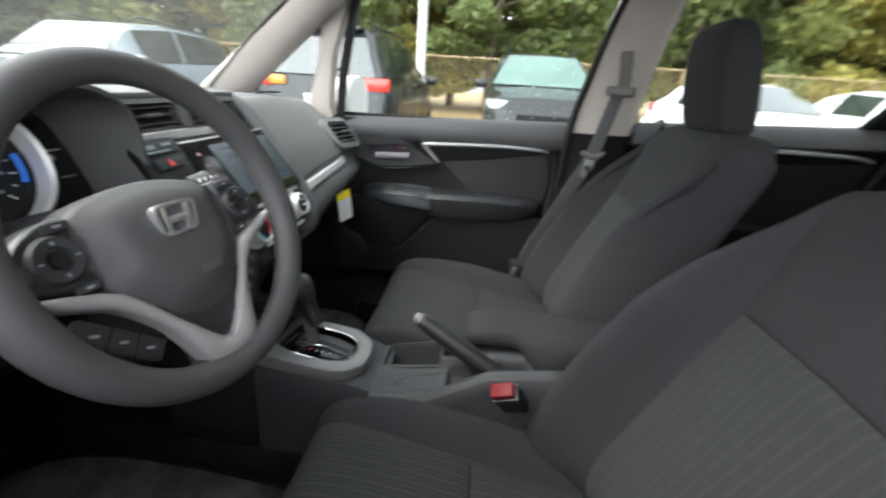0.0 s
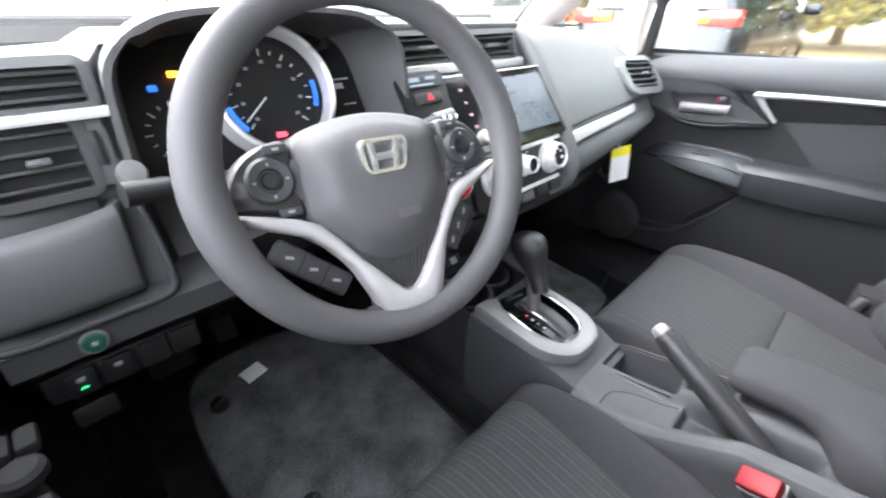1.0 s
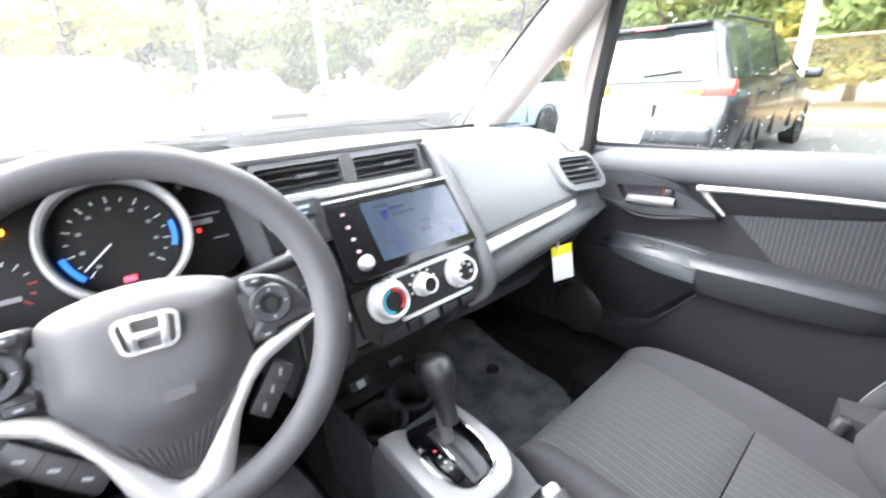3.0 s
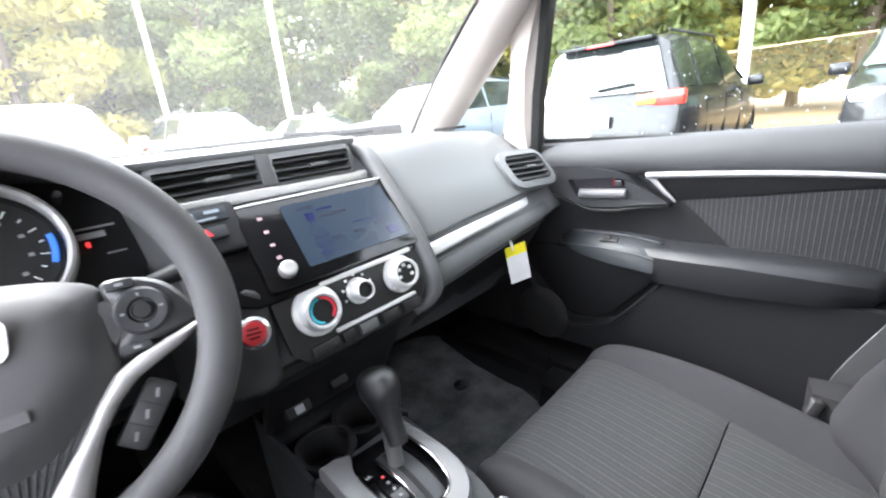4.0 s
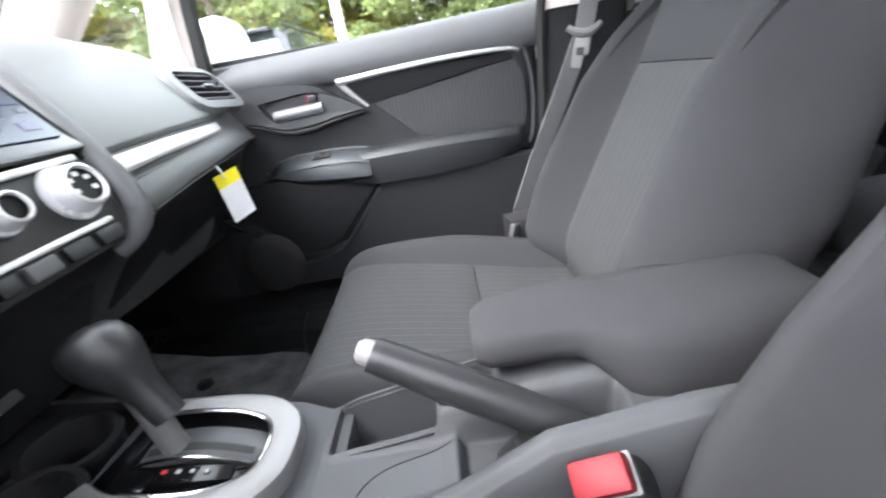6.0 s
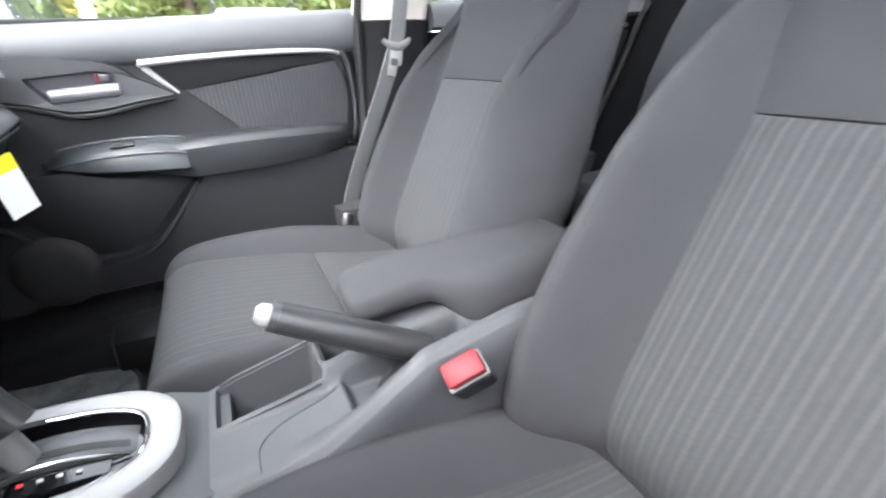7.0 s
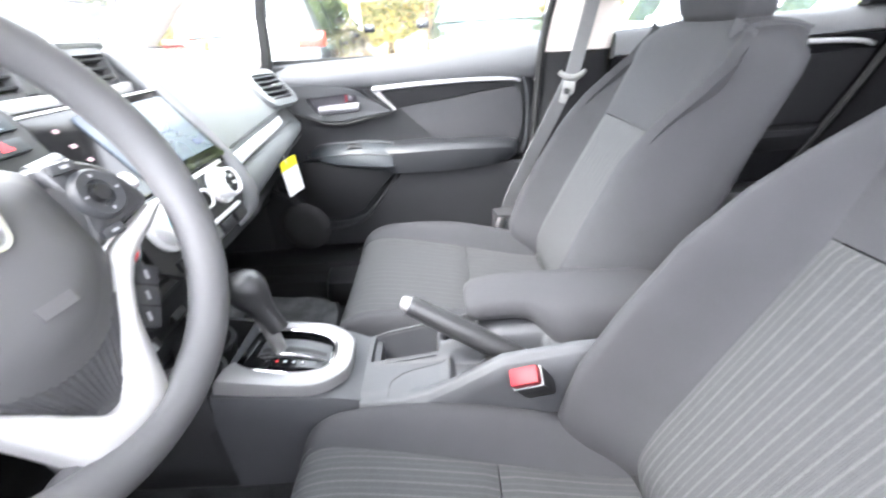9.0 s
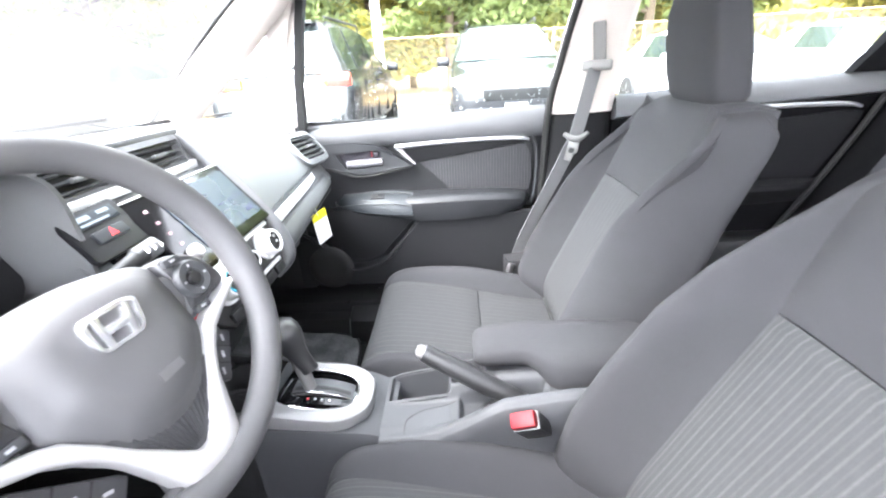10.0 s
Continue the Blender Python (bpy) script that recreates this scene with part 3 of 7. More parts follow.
def seat(x0, gain, wide):
    s = thing("car_seat", (x0, -0.4, 0.31), "charcoal cloth front car seat with striped centre panels", "car seat", "front seats")

    def centre(s0, s1, crown):
        def fn(u, v):
            p = pick(CROWS, s0 + (s1 - s0) * v)
            h = cushion_half(p.y) - 0.003
            return (x0 + (2 * u - 1) * h, p.y, p.z + crown * (1 - (2 * u - 1) ** 2) * math.sin(math.pi * min(1, v + 0.1)) - 0.006 * (1 - (2 * u - 1) ** 2))
        return fn

    part("cushion_rear", sheet(centre(0.0, 0.2485, 0.006), 16, 12, 0.05, 0.24, 0.27, 0.010, 0.0045), STRIPE, s, "striped charcoal cloth panel")
    part("cushion_front", sheet(centre(0.2505, 0.80, 0.008), 16, 30, 0.05, 0.28, 0.34, 0.010, 0.0045), STRIPE, s, "striped charcoal cloth panel")
    part("front_apron", sheet(lambda u, v: (x0 + (2 * u - 1) * (0.184 - 0.02 * v), -0.022 - 0.035 * v, 0.462 - 0.085 * v), 10, 4, 0.04, 0.3, 0.08), CLOTH, s)
    for side in (1, -1):
        def bolster(u, v):
            p = pick(CROWS, v * 0.94)
            h, b = cushion_half(p.y), lerp(((-0.62, 1.0), (-0.5, 1.25), (-0.3, 1.25), (-0.1, 0.5), (-0.03, 0.12), (0.1, 0.1)), p.y)[0]
            w = lerp(((-0.62, 0.225), (-0.45, 0.25), (-0.2, 0.252), (-0.06, 0.236), (-0.02, 0.22), (0.1, 0.215)), p.y)[0]
            if v > 0.85:
                w -= 0.03 * (v - 0.85) / 0.15
            row = ((h - 0.015, -0.012), (h - 0.002, -0.003), (h + (w - h) * 0.3, 0.02 * b), (h + (w - h) * 0.6, 0.034 * b), (h + (w - h) * 0.86, 0.026 * b), (w, -0.012), (w + 0.002, -0.06), (w - 0.012, -0.115))
            q = curve_points([(r[0], r[1], 0) for r in row], 25)[round(u * 24)]
            return (x0 + side * q.x, p.y, max(p.z + q.y, 0.375))
        fn = bolster if side == 1 else (lambda u, v: bolster(1 - u, v))
        part("cushion_bolster", sheet(fn, 24, 40, 0.03, 0.3, 0.62, 0.01, 0.006), CLOTH, s)

    def face(s0, s1):
        def fn(u, v):
            p = pick(BROWS, s0 + (s1 - s0) * v)
            h = lerp(PANEL_HALF, p.z)[0] - 0.003
            return (x0 - (2 * u - 1) * h, p.y - 0.008 * (1 - (2 * u - 1) ** 2), p.z)
        return fn
    part("backrest_panel", sheet(lambda u, v: face(0.02, 0.438)(u, v), 16, 30, 0.06, 0.23, 0.42, 0.012, 0.006), STRIPE, s, "striped charcoal cloth panel")
    part("backrest_top", sheet(lambda u, v: face(0.440, 0.98)(u, v), 16, 24, 0.06, 0.23, 0.25, 0.012, 0.006), CLOTH, s)
    for side in (1, -1):
        def wing(u, v):
            z = 0.462 + 0.592 * v
            h = lerp(PANEL_HALF, z)[0]
            w = lerp(WING_HALF, z)[0] + wide * smooth01(0.60, 0.85, z)
            b = lerp(((0.44, -0.1), (0.48, 0.35), (0.52, 0.9), (0.57, 1.25), (0.66, 1.46), (0.76, 1.50), (0.86, 1.40), (0.92, 1.04), (0.965, 0.56), (1.0, 0.18), (1.03, 0.0), (1.08, 0.0)), z)[0] * gain
            row = ((h - 0.016, -0.014), (h - 0.002, -0.005), (h + (w - h) * 0.20, 0.036 * b - 0.005), (h + (w - h) * 0.44, 0.079 * b - 0.009), (h + (w - h) * 0.66, 0.080 * b - 0.014), (h + (w - h) * 0.88, 0.054 * b - 0.026), (w, 0.012 * b - 0.045), (w + 0.003, -0.085), (w - 0.006, -0.14), (w - 0.05, -0.165))
            q = curve_points([(r[0], r[1], 0) for r in row], 29)[round(u * 28)]
            return (x0 + side * q.x, face_y(z) + q.y * (1 - 0.35 * smooth01(1.0, 1.06, z)), z - 0.25 * q.y * (1 - smooth01(0.74, 1.02, z)))
        fn = (lambda u, v: wing(1 - u, v)) if side == 1 else wing
        part("backrest_bolster", sheet(fn, 28, 56, 0.02, 0.35, 0.7, 0.01, 0.006), CLOTH, s)

    rings = []
    for z in (0.46, 0.52, 0.58, 0.65, 0.72, 0.79, 0.86, 0.92, 0.96, 0.985, 1.005, 1.02, 1.033, 1.043, 1.050, 1.055, 1.058):
        yf, yb, w = lerp(((0.45, -0.022, -0.655, 0.19), (0.535, -0.030, -0.69, 0.235), (0.655, -0.032, -0.725, 0.258), (0.77, -0.032, -0.77, 0.250), (0.873, -0.030, -0.806, 0.228), (0.968, -0.018, -0.848, 0.208), (1.0, -0.016, -0.86, 0.201), (1.02, -0.016, -0.868, 0.193), (1.035, -0.016, -0.868, 0.184), (1.046, -0.016, -0.868, 0.172), (1.054, -0.02, -0.860, 0.158), (1.058, -0.03, -0.85, 0.140)), z)
        yf += face_y(z) - recline(z)
        w += wide * smooth01(0.60, 0.85, z)
        ring = []
        for k in range(36):
            c, d = math.cos(math.pi * k / 18), math.sin(math.pi * k / 18)
            ring.append((x0 + w * math.copysign(abs(c) ** 0.5, c), recline(z) + (yf + yb) / 2 + (yf - yb) / 2 * math.copysign(abs(d) ** 0.6, d), z))
        rings.append(ring)
    part("backrest_shell", loft(rings), CLOTH, s, flat_angle=60)
    for side in (1, -1):
        edge = [Vector(face(0.05, 0.72)(0.5 - 0.5 * side, k / 30)) for k in range(31)]
        part("seam", tube([(p.x + side * 0.003, p.y - 0.007, p.z) for p in edge], 0.0018, 6), BLACK, s)
        edge = [Vector(centre(0.06, 0.80, 0.007)(0.5 + 0.5 * side, k / 30)) for k in range(31)]
        part("seam", tube([(p.x + side * 0.004, p.y, p.z - 0.004) for p in edge], 0.0022, 6), DARK, s)
    part("seat_base", box((x0, -0.33, 0.37), (0.36, 0.48, 0.07), 0.02), DARK, s, "black plastic seat base")
    rings = []
    for z, hw, ht, dy in ((1.052, 0.085, 0.026, 0.0), (1.058, 0.108, 0.040, 0.002), (1.075, 0.122, 0.049, 0.006), (1.12, 0.126, 0.053, 0.015), (1.18, 0.124, 0.052, 0.026), (1.235, 0.116, 0.048, 0.034), (1.268, 0.104, 0.040, 0.037), (1.283, 0.088, 0.030, 0.037), (1.289, 0.06, 0.018, 0.036)):
        ring = []
        for k in range(40):
            a = 2 * math.pi * k / 40
            c, d = math.cos(a), math.sin(a)
            ring.append((x0 + 0.002 + hw * 0.90 * math.copysign(abs(c) ** 0.42, c), -0.842 + dy + 0.9 * ht * math.copysign(abs(d) ** 0.5, d), z))
        rings.append(ring)
    # black box added as the shade between cushion and backrest
    part("crease_shade", box((x0, -0.548, 0.470), (0.44, 0.03, 0.03), 0.008), BLACK, s)
    part("recliner_tab", box((x0 + 0.196, -0.505, 0.505), (0.012, 0.022, 0.045), 0.003, (25, 0, 0)), PLUG, s, "pale plastic tab")
    part("headrest", loft(rings), CLOTH, s, "plain charcoal cloth headrest")
    for dx in (-0.06, 0.06):
        part("headrest_post", tube([(x0 + dx, -0.84, 1.0), (x0 + dx, -0.847, 1.08)], 0.006), STEEL, s, "chrome post")
    for side in (1, -1):
        part("seat_rail", box((x0 + side * 0.17, -0.28, 0.335), (0.03, 0.5, 0.045), 0.006), DARK, s, "black steel rail")
    part("slide_bar", tube(curve_points([(x0 - 0.17, -0.02, 0.36), (x0 - 0.165, 0.0, 0.42), (x0 - 0.15, 0.005, 0.355), (x0 + 0.15, 0.005, 0.355)], 16), 0.006), STEEL, s, "bent steel bar")
    return s


seat(0.388, 0.84, -0.020)
driver_seat = seat(-0.294, 1.14, 0.006)
driver_seat.location += Vector((0, -0.002, -0.014))
rear = thing("rear_seat", (0, -1.5, 0.31), "dark charcoal cloth rear bench seat", "car seat")
part("bench", box((0, -1.45, 0.44), (1.3, 0.52, 0.2), 0.06, seg=3), CLOTH, rear)
part("backrest", loft([[(w * c, y0 + dy, z + dz) for c, dy, dz in ((-1.0, -0.05, -0.012), (-0.97, -0.012, -0.003), (-0.9, 0.0, 0.0), (-0.45, 0.004, 0.0), (0.0, -0.006, 0.0), (0.45, 0.004, 0.0), (0.9, 0.0, 0.0), (0.97, -0.012, -0.003), (1.0, -0.05, -0.012), (1.0, -0.14, -0.012), (0.9, -0.19, 0.0), (-0.9, -0.19, 0.0), (-1.0, -0.14, -0.012))]
                       for w, y0, z in ((0.60, -1.36, 0.46), (0.635, -1.40, 0.62), (0.635, -1.455, 0.82), (0.63, -1.52, 0.96), (0.625, -1.565, 1.03), (0.61, -1.59, 1.056), (0.58, -1.62, 1.064))]), CLOTH, rear)
for hx in (-0.42, 0.45):
    part("headrest", loft([[(hx + w * c, -1.73 + d * e, z) for c, e in ((-1, -0.5), (-0.9, 0.7), (-0.6, 1), (0.6, 1), (0.9, 0.7), (1, -0.5), (0.7, -1), (-0.7, -1))] for z, w, d in ((1.05, 0.15, 0.06), (1.068, 0.148, 0.065), (1.085, 0.125, 0.062), (1.094, 0.10, 0.05))]), CLOTH, rear)
for side in (1, -1):
    alone("trim", loft([[(side * x, y0 - dy, z) for x, dy in ((0.60, 0.03), (0.70, 0.006), (0.775, 0.0), (0.80, 0.01), (0.80, 0.34), (0.60, 0.34))] for y0, z in ((-1.28, 0.36), (-1.35, 0.52), (-1.445, 0.70), (-1.53, 0.86), (-1.60, 1.01), (-1.62, 1.06))]), WEDGE, "black side trim between the rear door and the rear seat", "side trim", kind="structure")


def strap(path, width, side_dir, thick=0.0025):
    pts = curve_points(path, 30)
    w = Vector(side_dir).normalized() * width / 2
    rows = []
    for i, p in enumerate(pts):
        d = (pts[min(i + 1, 29)] - pts[max(i - 1, 0)]).normalized()
        n = d.cross(w).normalized() * thick / 2
        rows.append([p + w + n, p - w + n, p - w - n, p + w - n])
    return loft(rows)


# ---- passenger door ----
SATIN = material("satin_grey_switch_panel", (0.026, 0.029, 0.032), 0.42, vary=0.05, bump=0.1, spec=0.22)


def door(side, number):
    d = thing("door_%d" % number, (side * 0.8, 0.0, 0.42), "closed grey front door trim with armrest and chrome strip" if side == 1 else "closed driver door trim with switch panel, shade put into its colour", "car door", kind="structure")

    # the driver's side takes the copy with shade put into its colour
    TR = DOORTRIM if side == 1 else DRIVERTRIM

    def X(x):
        return side * x

    def trim_x(y, z):
        x = 0.812 - 0.018 * smooth01(0.93, 1.0, z) - 0.02 * smooth01(0.62, 0.45, z)
        x -= 0.03 * smooth01(0.05, 0.28, y)
        return x

    def flip(fn):
        return fn if side == 1 else (lambda u, v: fn(u, 1 - v))

    def body(u, v):
        y, z = -0.565 + 0.86 * v, 0.43 + 0.565 * u
        return (X(trim_x(y, z)), y, z)
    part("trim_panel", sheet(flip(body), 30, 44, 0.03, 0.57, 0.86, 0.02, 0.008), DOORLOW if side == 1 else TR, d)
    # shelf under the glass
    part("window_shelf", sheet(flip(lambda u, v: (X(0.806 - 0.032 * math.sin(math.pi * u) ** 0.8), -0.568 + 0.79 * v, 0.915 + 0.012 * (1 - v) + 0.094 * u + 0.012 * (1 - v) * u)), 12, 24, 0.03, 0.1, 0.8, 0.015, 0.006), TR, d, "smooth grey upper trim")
    part("window_seal", box((X(0.807), -0.18, 1.008), (0.014, 0.76, 0.012), 0.004), SEAL, d)
    # cloth insert and chrome strip
    ins = [(-0.155, 0.868), (-0.30, 0.885), (-0.42, 0.903), (-0.505, 0.912), (-0.525, 0.88), (-0.53, 0.80), (-0.52, 0.755), (-0.42, 0.752), (-0.27, 0.757)]
    part("cloth_insert", plate([(X(0.806), y, z) for y, z in ins], (X(-0.008), 0, 0), 0.003), DOORCLOTH, d, "dark striped cloth insert")
    # flat dark plate in place of a hollow: the recess's darkness is only colour
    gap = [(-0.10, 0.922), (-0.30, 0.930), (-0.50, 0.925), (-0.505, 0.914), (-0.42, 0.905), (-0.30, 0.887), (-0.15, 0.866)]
    part("recess_plate", plate([(X(0.808), y, z) for y, z in gap], (X(-0.012), 0, 0), 0.002), INSERT, d, "dark plate drawn for the recess under the chrome strip")
    strip = curve_points([(X(0.772), -0.085, 0.926), (X(0.766), -0.2, 0.933), (X(0.763), -0.36, 0.938), (X(0.765), -0.48, 0.935), (X(0.774), -0.515, 0.928)], 24)
    part("chrome_strip", tube(strip, [0.0080 - 0.0040 * k / 23 for k in range(24)], 10), STRIP, d, "bright chrome strip")
    part("chrome_return", tube([(X(0.79), -0.083, 0.928), (X(0.795), -0.11, 0.895), (X(0.798), -0.142, 0.862)], [0.008, 0.006, 0.003], 8), WHEELSILVER, d)
    # moulded swoosh from the dashboard corner, with the handle recess through it
    top = curve_points([(0, 0.215, 0.972), (0, 0.14, 0.960), (0, 0.06, 0.945), (0, -0.025, 0.930), (0, -0.078, 0.896), (0, -0.132, 0.861)], 20)
    low = curve_points([(0, -0.132, 0.857), (0, -0.07, 0.850), (0, 0.0, 0.838), (0, 0.06, 0.837), (0, 0.105, 0.850), (0, 0.14, 0.862), (0, 0.215, 0.874)], 20)
    hole = [(0.118, 0.908)] + [(0.118 - 0.148 * k / 16, 0.908 + 0.011 * k / 16) for k in range(1, 17)] + [(-0.033, 0.905), (-0.036, 0.88)] + [(-0.032, 0.866)] + \
        [(-0.028 + 0.112 * k / 15, 0.863 - 0.006 * k / 15) for k in range(16)] + [(0.092, 0.866), (0.102, 0.878), (0.110, 0.890), (0.116, 0.902)]
    rim = [(X(0.783), p.y, p.z) for p in top + low]
    dip = [(X(0.781), y, z) for y, z in hole]
    inner = [(X(0.806), y * 0.96 + 0.001, 0.886 + (z - 0.886) * 0.9) for y, z in hole]
    back = [(X(0.81), p.y, p.z) for p in top + low]
    soft = [(X(0.779), p.y * 0.985, 0.9 + (p.z - 0.9) * 0.93) for p in top + low]
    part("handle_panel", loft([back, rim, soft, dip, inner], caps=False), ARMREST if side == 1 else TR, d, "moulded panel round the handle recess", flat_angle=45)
    part("handle_hole", plate([(X(0.807), y, z) for y, z in ((0.12, 0.918), (-0.04, 0.925), (-0.045, 0.855), (0.10, 0.85))], (X(-0.003), 0, 0), 0.0), BOWL, d)
    part("handle_lever", loft([[(X(0.776 + a), 0.083 - 0.120 * k / 8 + 0.0, 0.874 + 0.006 * k / 8 + b) for a, b in ((-0.006, -0.007), (-0.008, 0.0), (-0.005, 0.008), (0.004, 0.012), (0.010, 0.008), (0.010, -0.010), (0.0, -0.012))] for k in range(9)]), LEVER, d, "satin silver handle lever")
    part("lock_knob", box((X(0.794), -0.014, 0.902), (0.016, 0.020, 0.018), 0.005, seg=3), BOWL, d)
    # red box that imitates a reflection in the glossy recess
    part("red_glint", box((X(0.797), 0.000, 0.903), (0.012, 0.005, 0.018), 0.002), BUCKLERED, d, "red mark drawn for a reflection in the recess")
    # black tube traced along the lower lip as its shadow
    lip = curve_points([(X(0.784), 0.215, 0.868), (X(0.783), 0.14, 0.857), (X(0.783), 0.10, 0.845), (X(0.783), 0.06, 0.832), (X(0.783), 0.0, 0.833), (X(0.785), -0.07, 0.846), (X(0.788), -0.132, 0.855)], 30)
    part("lip_shadow", tube(lip, 0.0045, 6), BLACK, d, "black line drawn for the shadow under the panel")
    # pale edge that closes the trim behind the cloth
    part("rear_edge", tube(curve_points([(X(0.793), -0.528, 0.935), (X(0.793), -0.540, 0.90), (X(0.793), -0.546, 0.83), (X(0.793), -0.540, 0.75), (X(0.795), -0.53, 0.71)], 20), 0.0060, 8), ARMREST if side == 1 else TR, d)
    # armrest, broader on the driver side
    lift, up = (0.0, 0.0) if side == 1 else (0.085, 0.012)
    rings = []
    for y, xi, zt, zb in ((0.14, 0.785, 0.752, 0.728), (0.11, 0.755, 0.757, 0.713), (0.05, 0.73, 0.76, 0.70), (-0.05, 0.715, 0.762, 0.69), (-0.14, 0.712, 0.765, 0.68), (-0.28, 0.71, 0.768, 0.68), (-0.42, 0.715, 0.765, 0.69), (-0.49, 0.735, 0.758, 0.70), (-0.515, 0.775, 0.75, 0.71)):
        xi += 0.022 * smooth01(-0.13, -0.10, y) - lift
        rings.append([(X(a), y, b + up) for a, b in ((0.815, zt), (xi + 0.03, zt + 0.002), (xi + 0.01, zt - 0.003), (xi, zt - 0.015), (xi + 0.002, (zt + zb) / 2 - 0.003), (xi + 0.014, zb + 0.004), (xi + 0.035, zb), (0.815, zb - 0.015))])
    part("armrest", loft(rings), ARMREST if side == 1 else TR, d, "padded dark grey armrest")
    grip = []
    for (y, xi, zt, zb) in ((0.146, 0.785, 0.752, 0.742), (0.125, 0.762, 0.758, 0.732), (0.09, 0.742, 0.766, 0.724), (0.05, 0.728, 0.772, 0.718), (-0.03, 0.712, 0.776, 0.712), (-0.09, 0.709, 0.773, 0.708), (-0.122, 0.710, 0.768, 0.706), (-0.128, 0.712, 0.766, 0.706)):
        xi -= lift
        grip.append([(X(a), y, b + up) for a, b in ((0.815, zt - 0.004), (xi + 0.050, zt + 0.003), (xi + 0.03, zt - 0.007), (xi + 0.005, zt - 0.022), (xi + 0.002, zb + 0.004), (xi + 0.02, zb - 0.004), (0.815, zb))])
    # paler tubes laid where the panel's edges catch the light
    if side == 1:
        for k, (a, b) in enumerate(((1, 0.0), (3, -0.002))):
            part("edge_highlight", tube([Vector(g[a]) + Vector((-0.001, 0, 0.001 + b)) for g in grip], 0.0020, 6), DOORTRIM, d, "thin pale line drawn for the edge highlight")
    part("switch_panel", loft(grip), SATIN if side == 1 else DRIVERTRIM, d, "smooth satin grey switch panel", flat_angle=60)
    if side == 1:
        part("switch_well", box((0.744, -0.012, 0.7715), (0.020, 0.046, 0.004), 0.0015, (0, -27, 0)), DARK, d)
        part("window_switch", box((0.744, -0.006, 0.7735), (0.013, 0.022, 0.007), 0.003, (0, -27, 0), 3), BLACK, d)
    else:
        for wx, wy in ((-0.668, 0.088), (-0.650, 0.088), (-0.67, 0.0), (-0.648, 0.0), (-0.67, -0.045), (-0.648, -0.045)):
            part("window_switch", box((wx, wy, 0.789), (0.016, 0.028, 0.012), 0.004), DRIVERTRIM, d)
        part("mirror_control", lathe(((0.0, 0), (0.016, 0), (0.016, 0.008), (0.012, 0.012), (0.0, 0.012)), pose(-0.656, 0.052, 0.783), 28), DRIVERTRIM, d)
    # map pocket and loudspeaker
    pocket = [(0.30, 0.64), (0.225, 0.613), (0.17, 0.548), (0.112, 0.507), (0.05, 0.508), (-0.012, 0.53), (-0.072, 0.592), (-0.13, 0.663), (-0.16, 0.70), (-0.535, 0.70), (-0.55, 0.45), (0.30, 0.45)]
    rows = []
    for k, (dx, sc) in enumerate(((0.80, 1.0), (0.752, 0.99), (0.745, 0.97))):
        rows.append([(X(dx), y, z - (0.006 if k == 2 else 0)) for y, z in pocket])
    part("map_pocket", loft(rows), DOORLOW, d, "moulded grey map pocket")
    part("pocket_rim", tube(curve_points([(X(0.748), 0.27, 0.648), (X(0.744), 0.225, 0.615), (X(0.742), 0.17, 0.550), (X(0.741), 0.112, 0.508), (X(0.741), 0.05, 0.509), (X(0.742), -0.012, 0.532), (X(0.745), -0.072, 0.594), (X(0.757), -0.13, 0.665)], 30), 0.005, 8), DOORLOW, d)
    # dark sheet that stands in for the shade inside the pocket
    part("pocket_shade", plate([(X(0.80), y, z) for y, z in ((0.27, 0.72), (0.12, 0.72), (-0.14, 0.70), (-0.11, 0.66), (-0.05, 0.60), (0.0, 0.545), (0.05, 0.525), (0.11, 0.525), (0.16, 0.565), (0.21, 0.62), (0.27, 0.65))], (X(-0.02), 0, 0), 0.003), DARK, d)
    part("speaker_grille", lathe(((0.0, 0.012), (0.05, 0.012), (0.075, 0.008), (0.082, 0.0), (0.0, 0.0)), pose(X(0.745), 0.185, 0.515, 0, -90 * side, 0), 32), BLACK, d, "round black loudspeaker grille")
    return d


door(1, 1)
door(-1, 2)


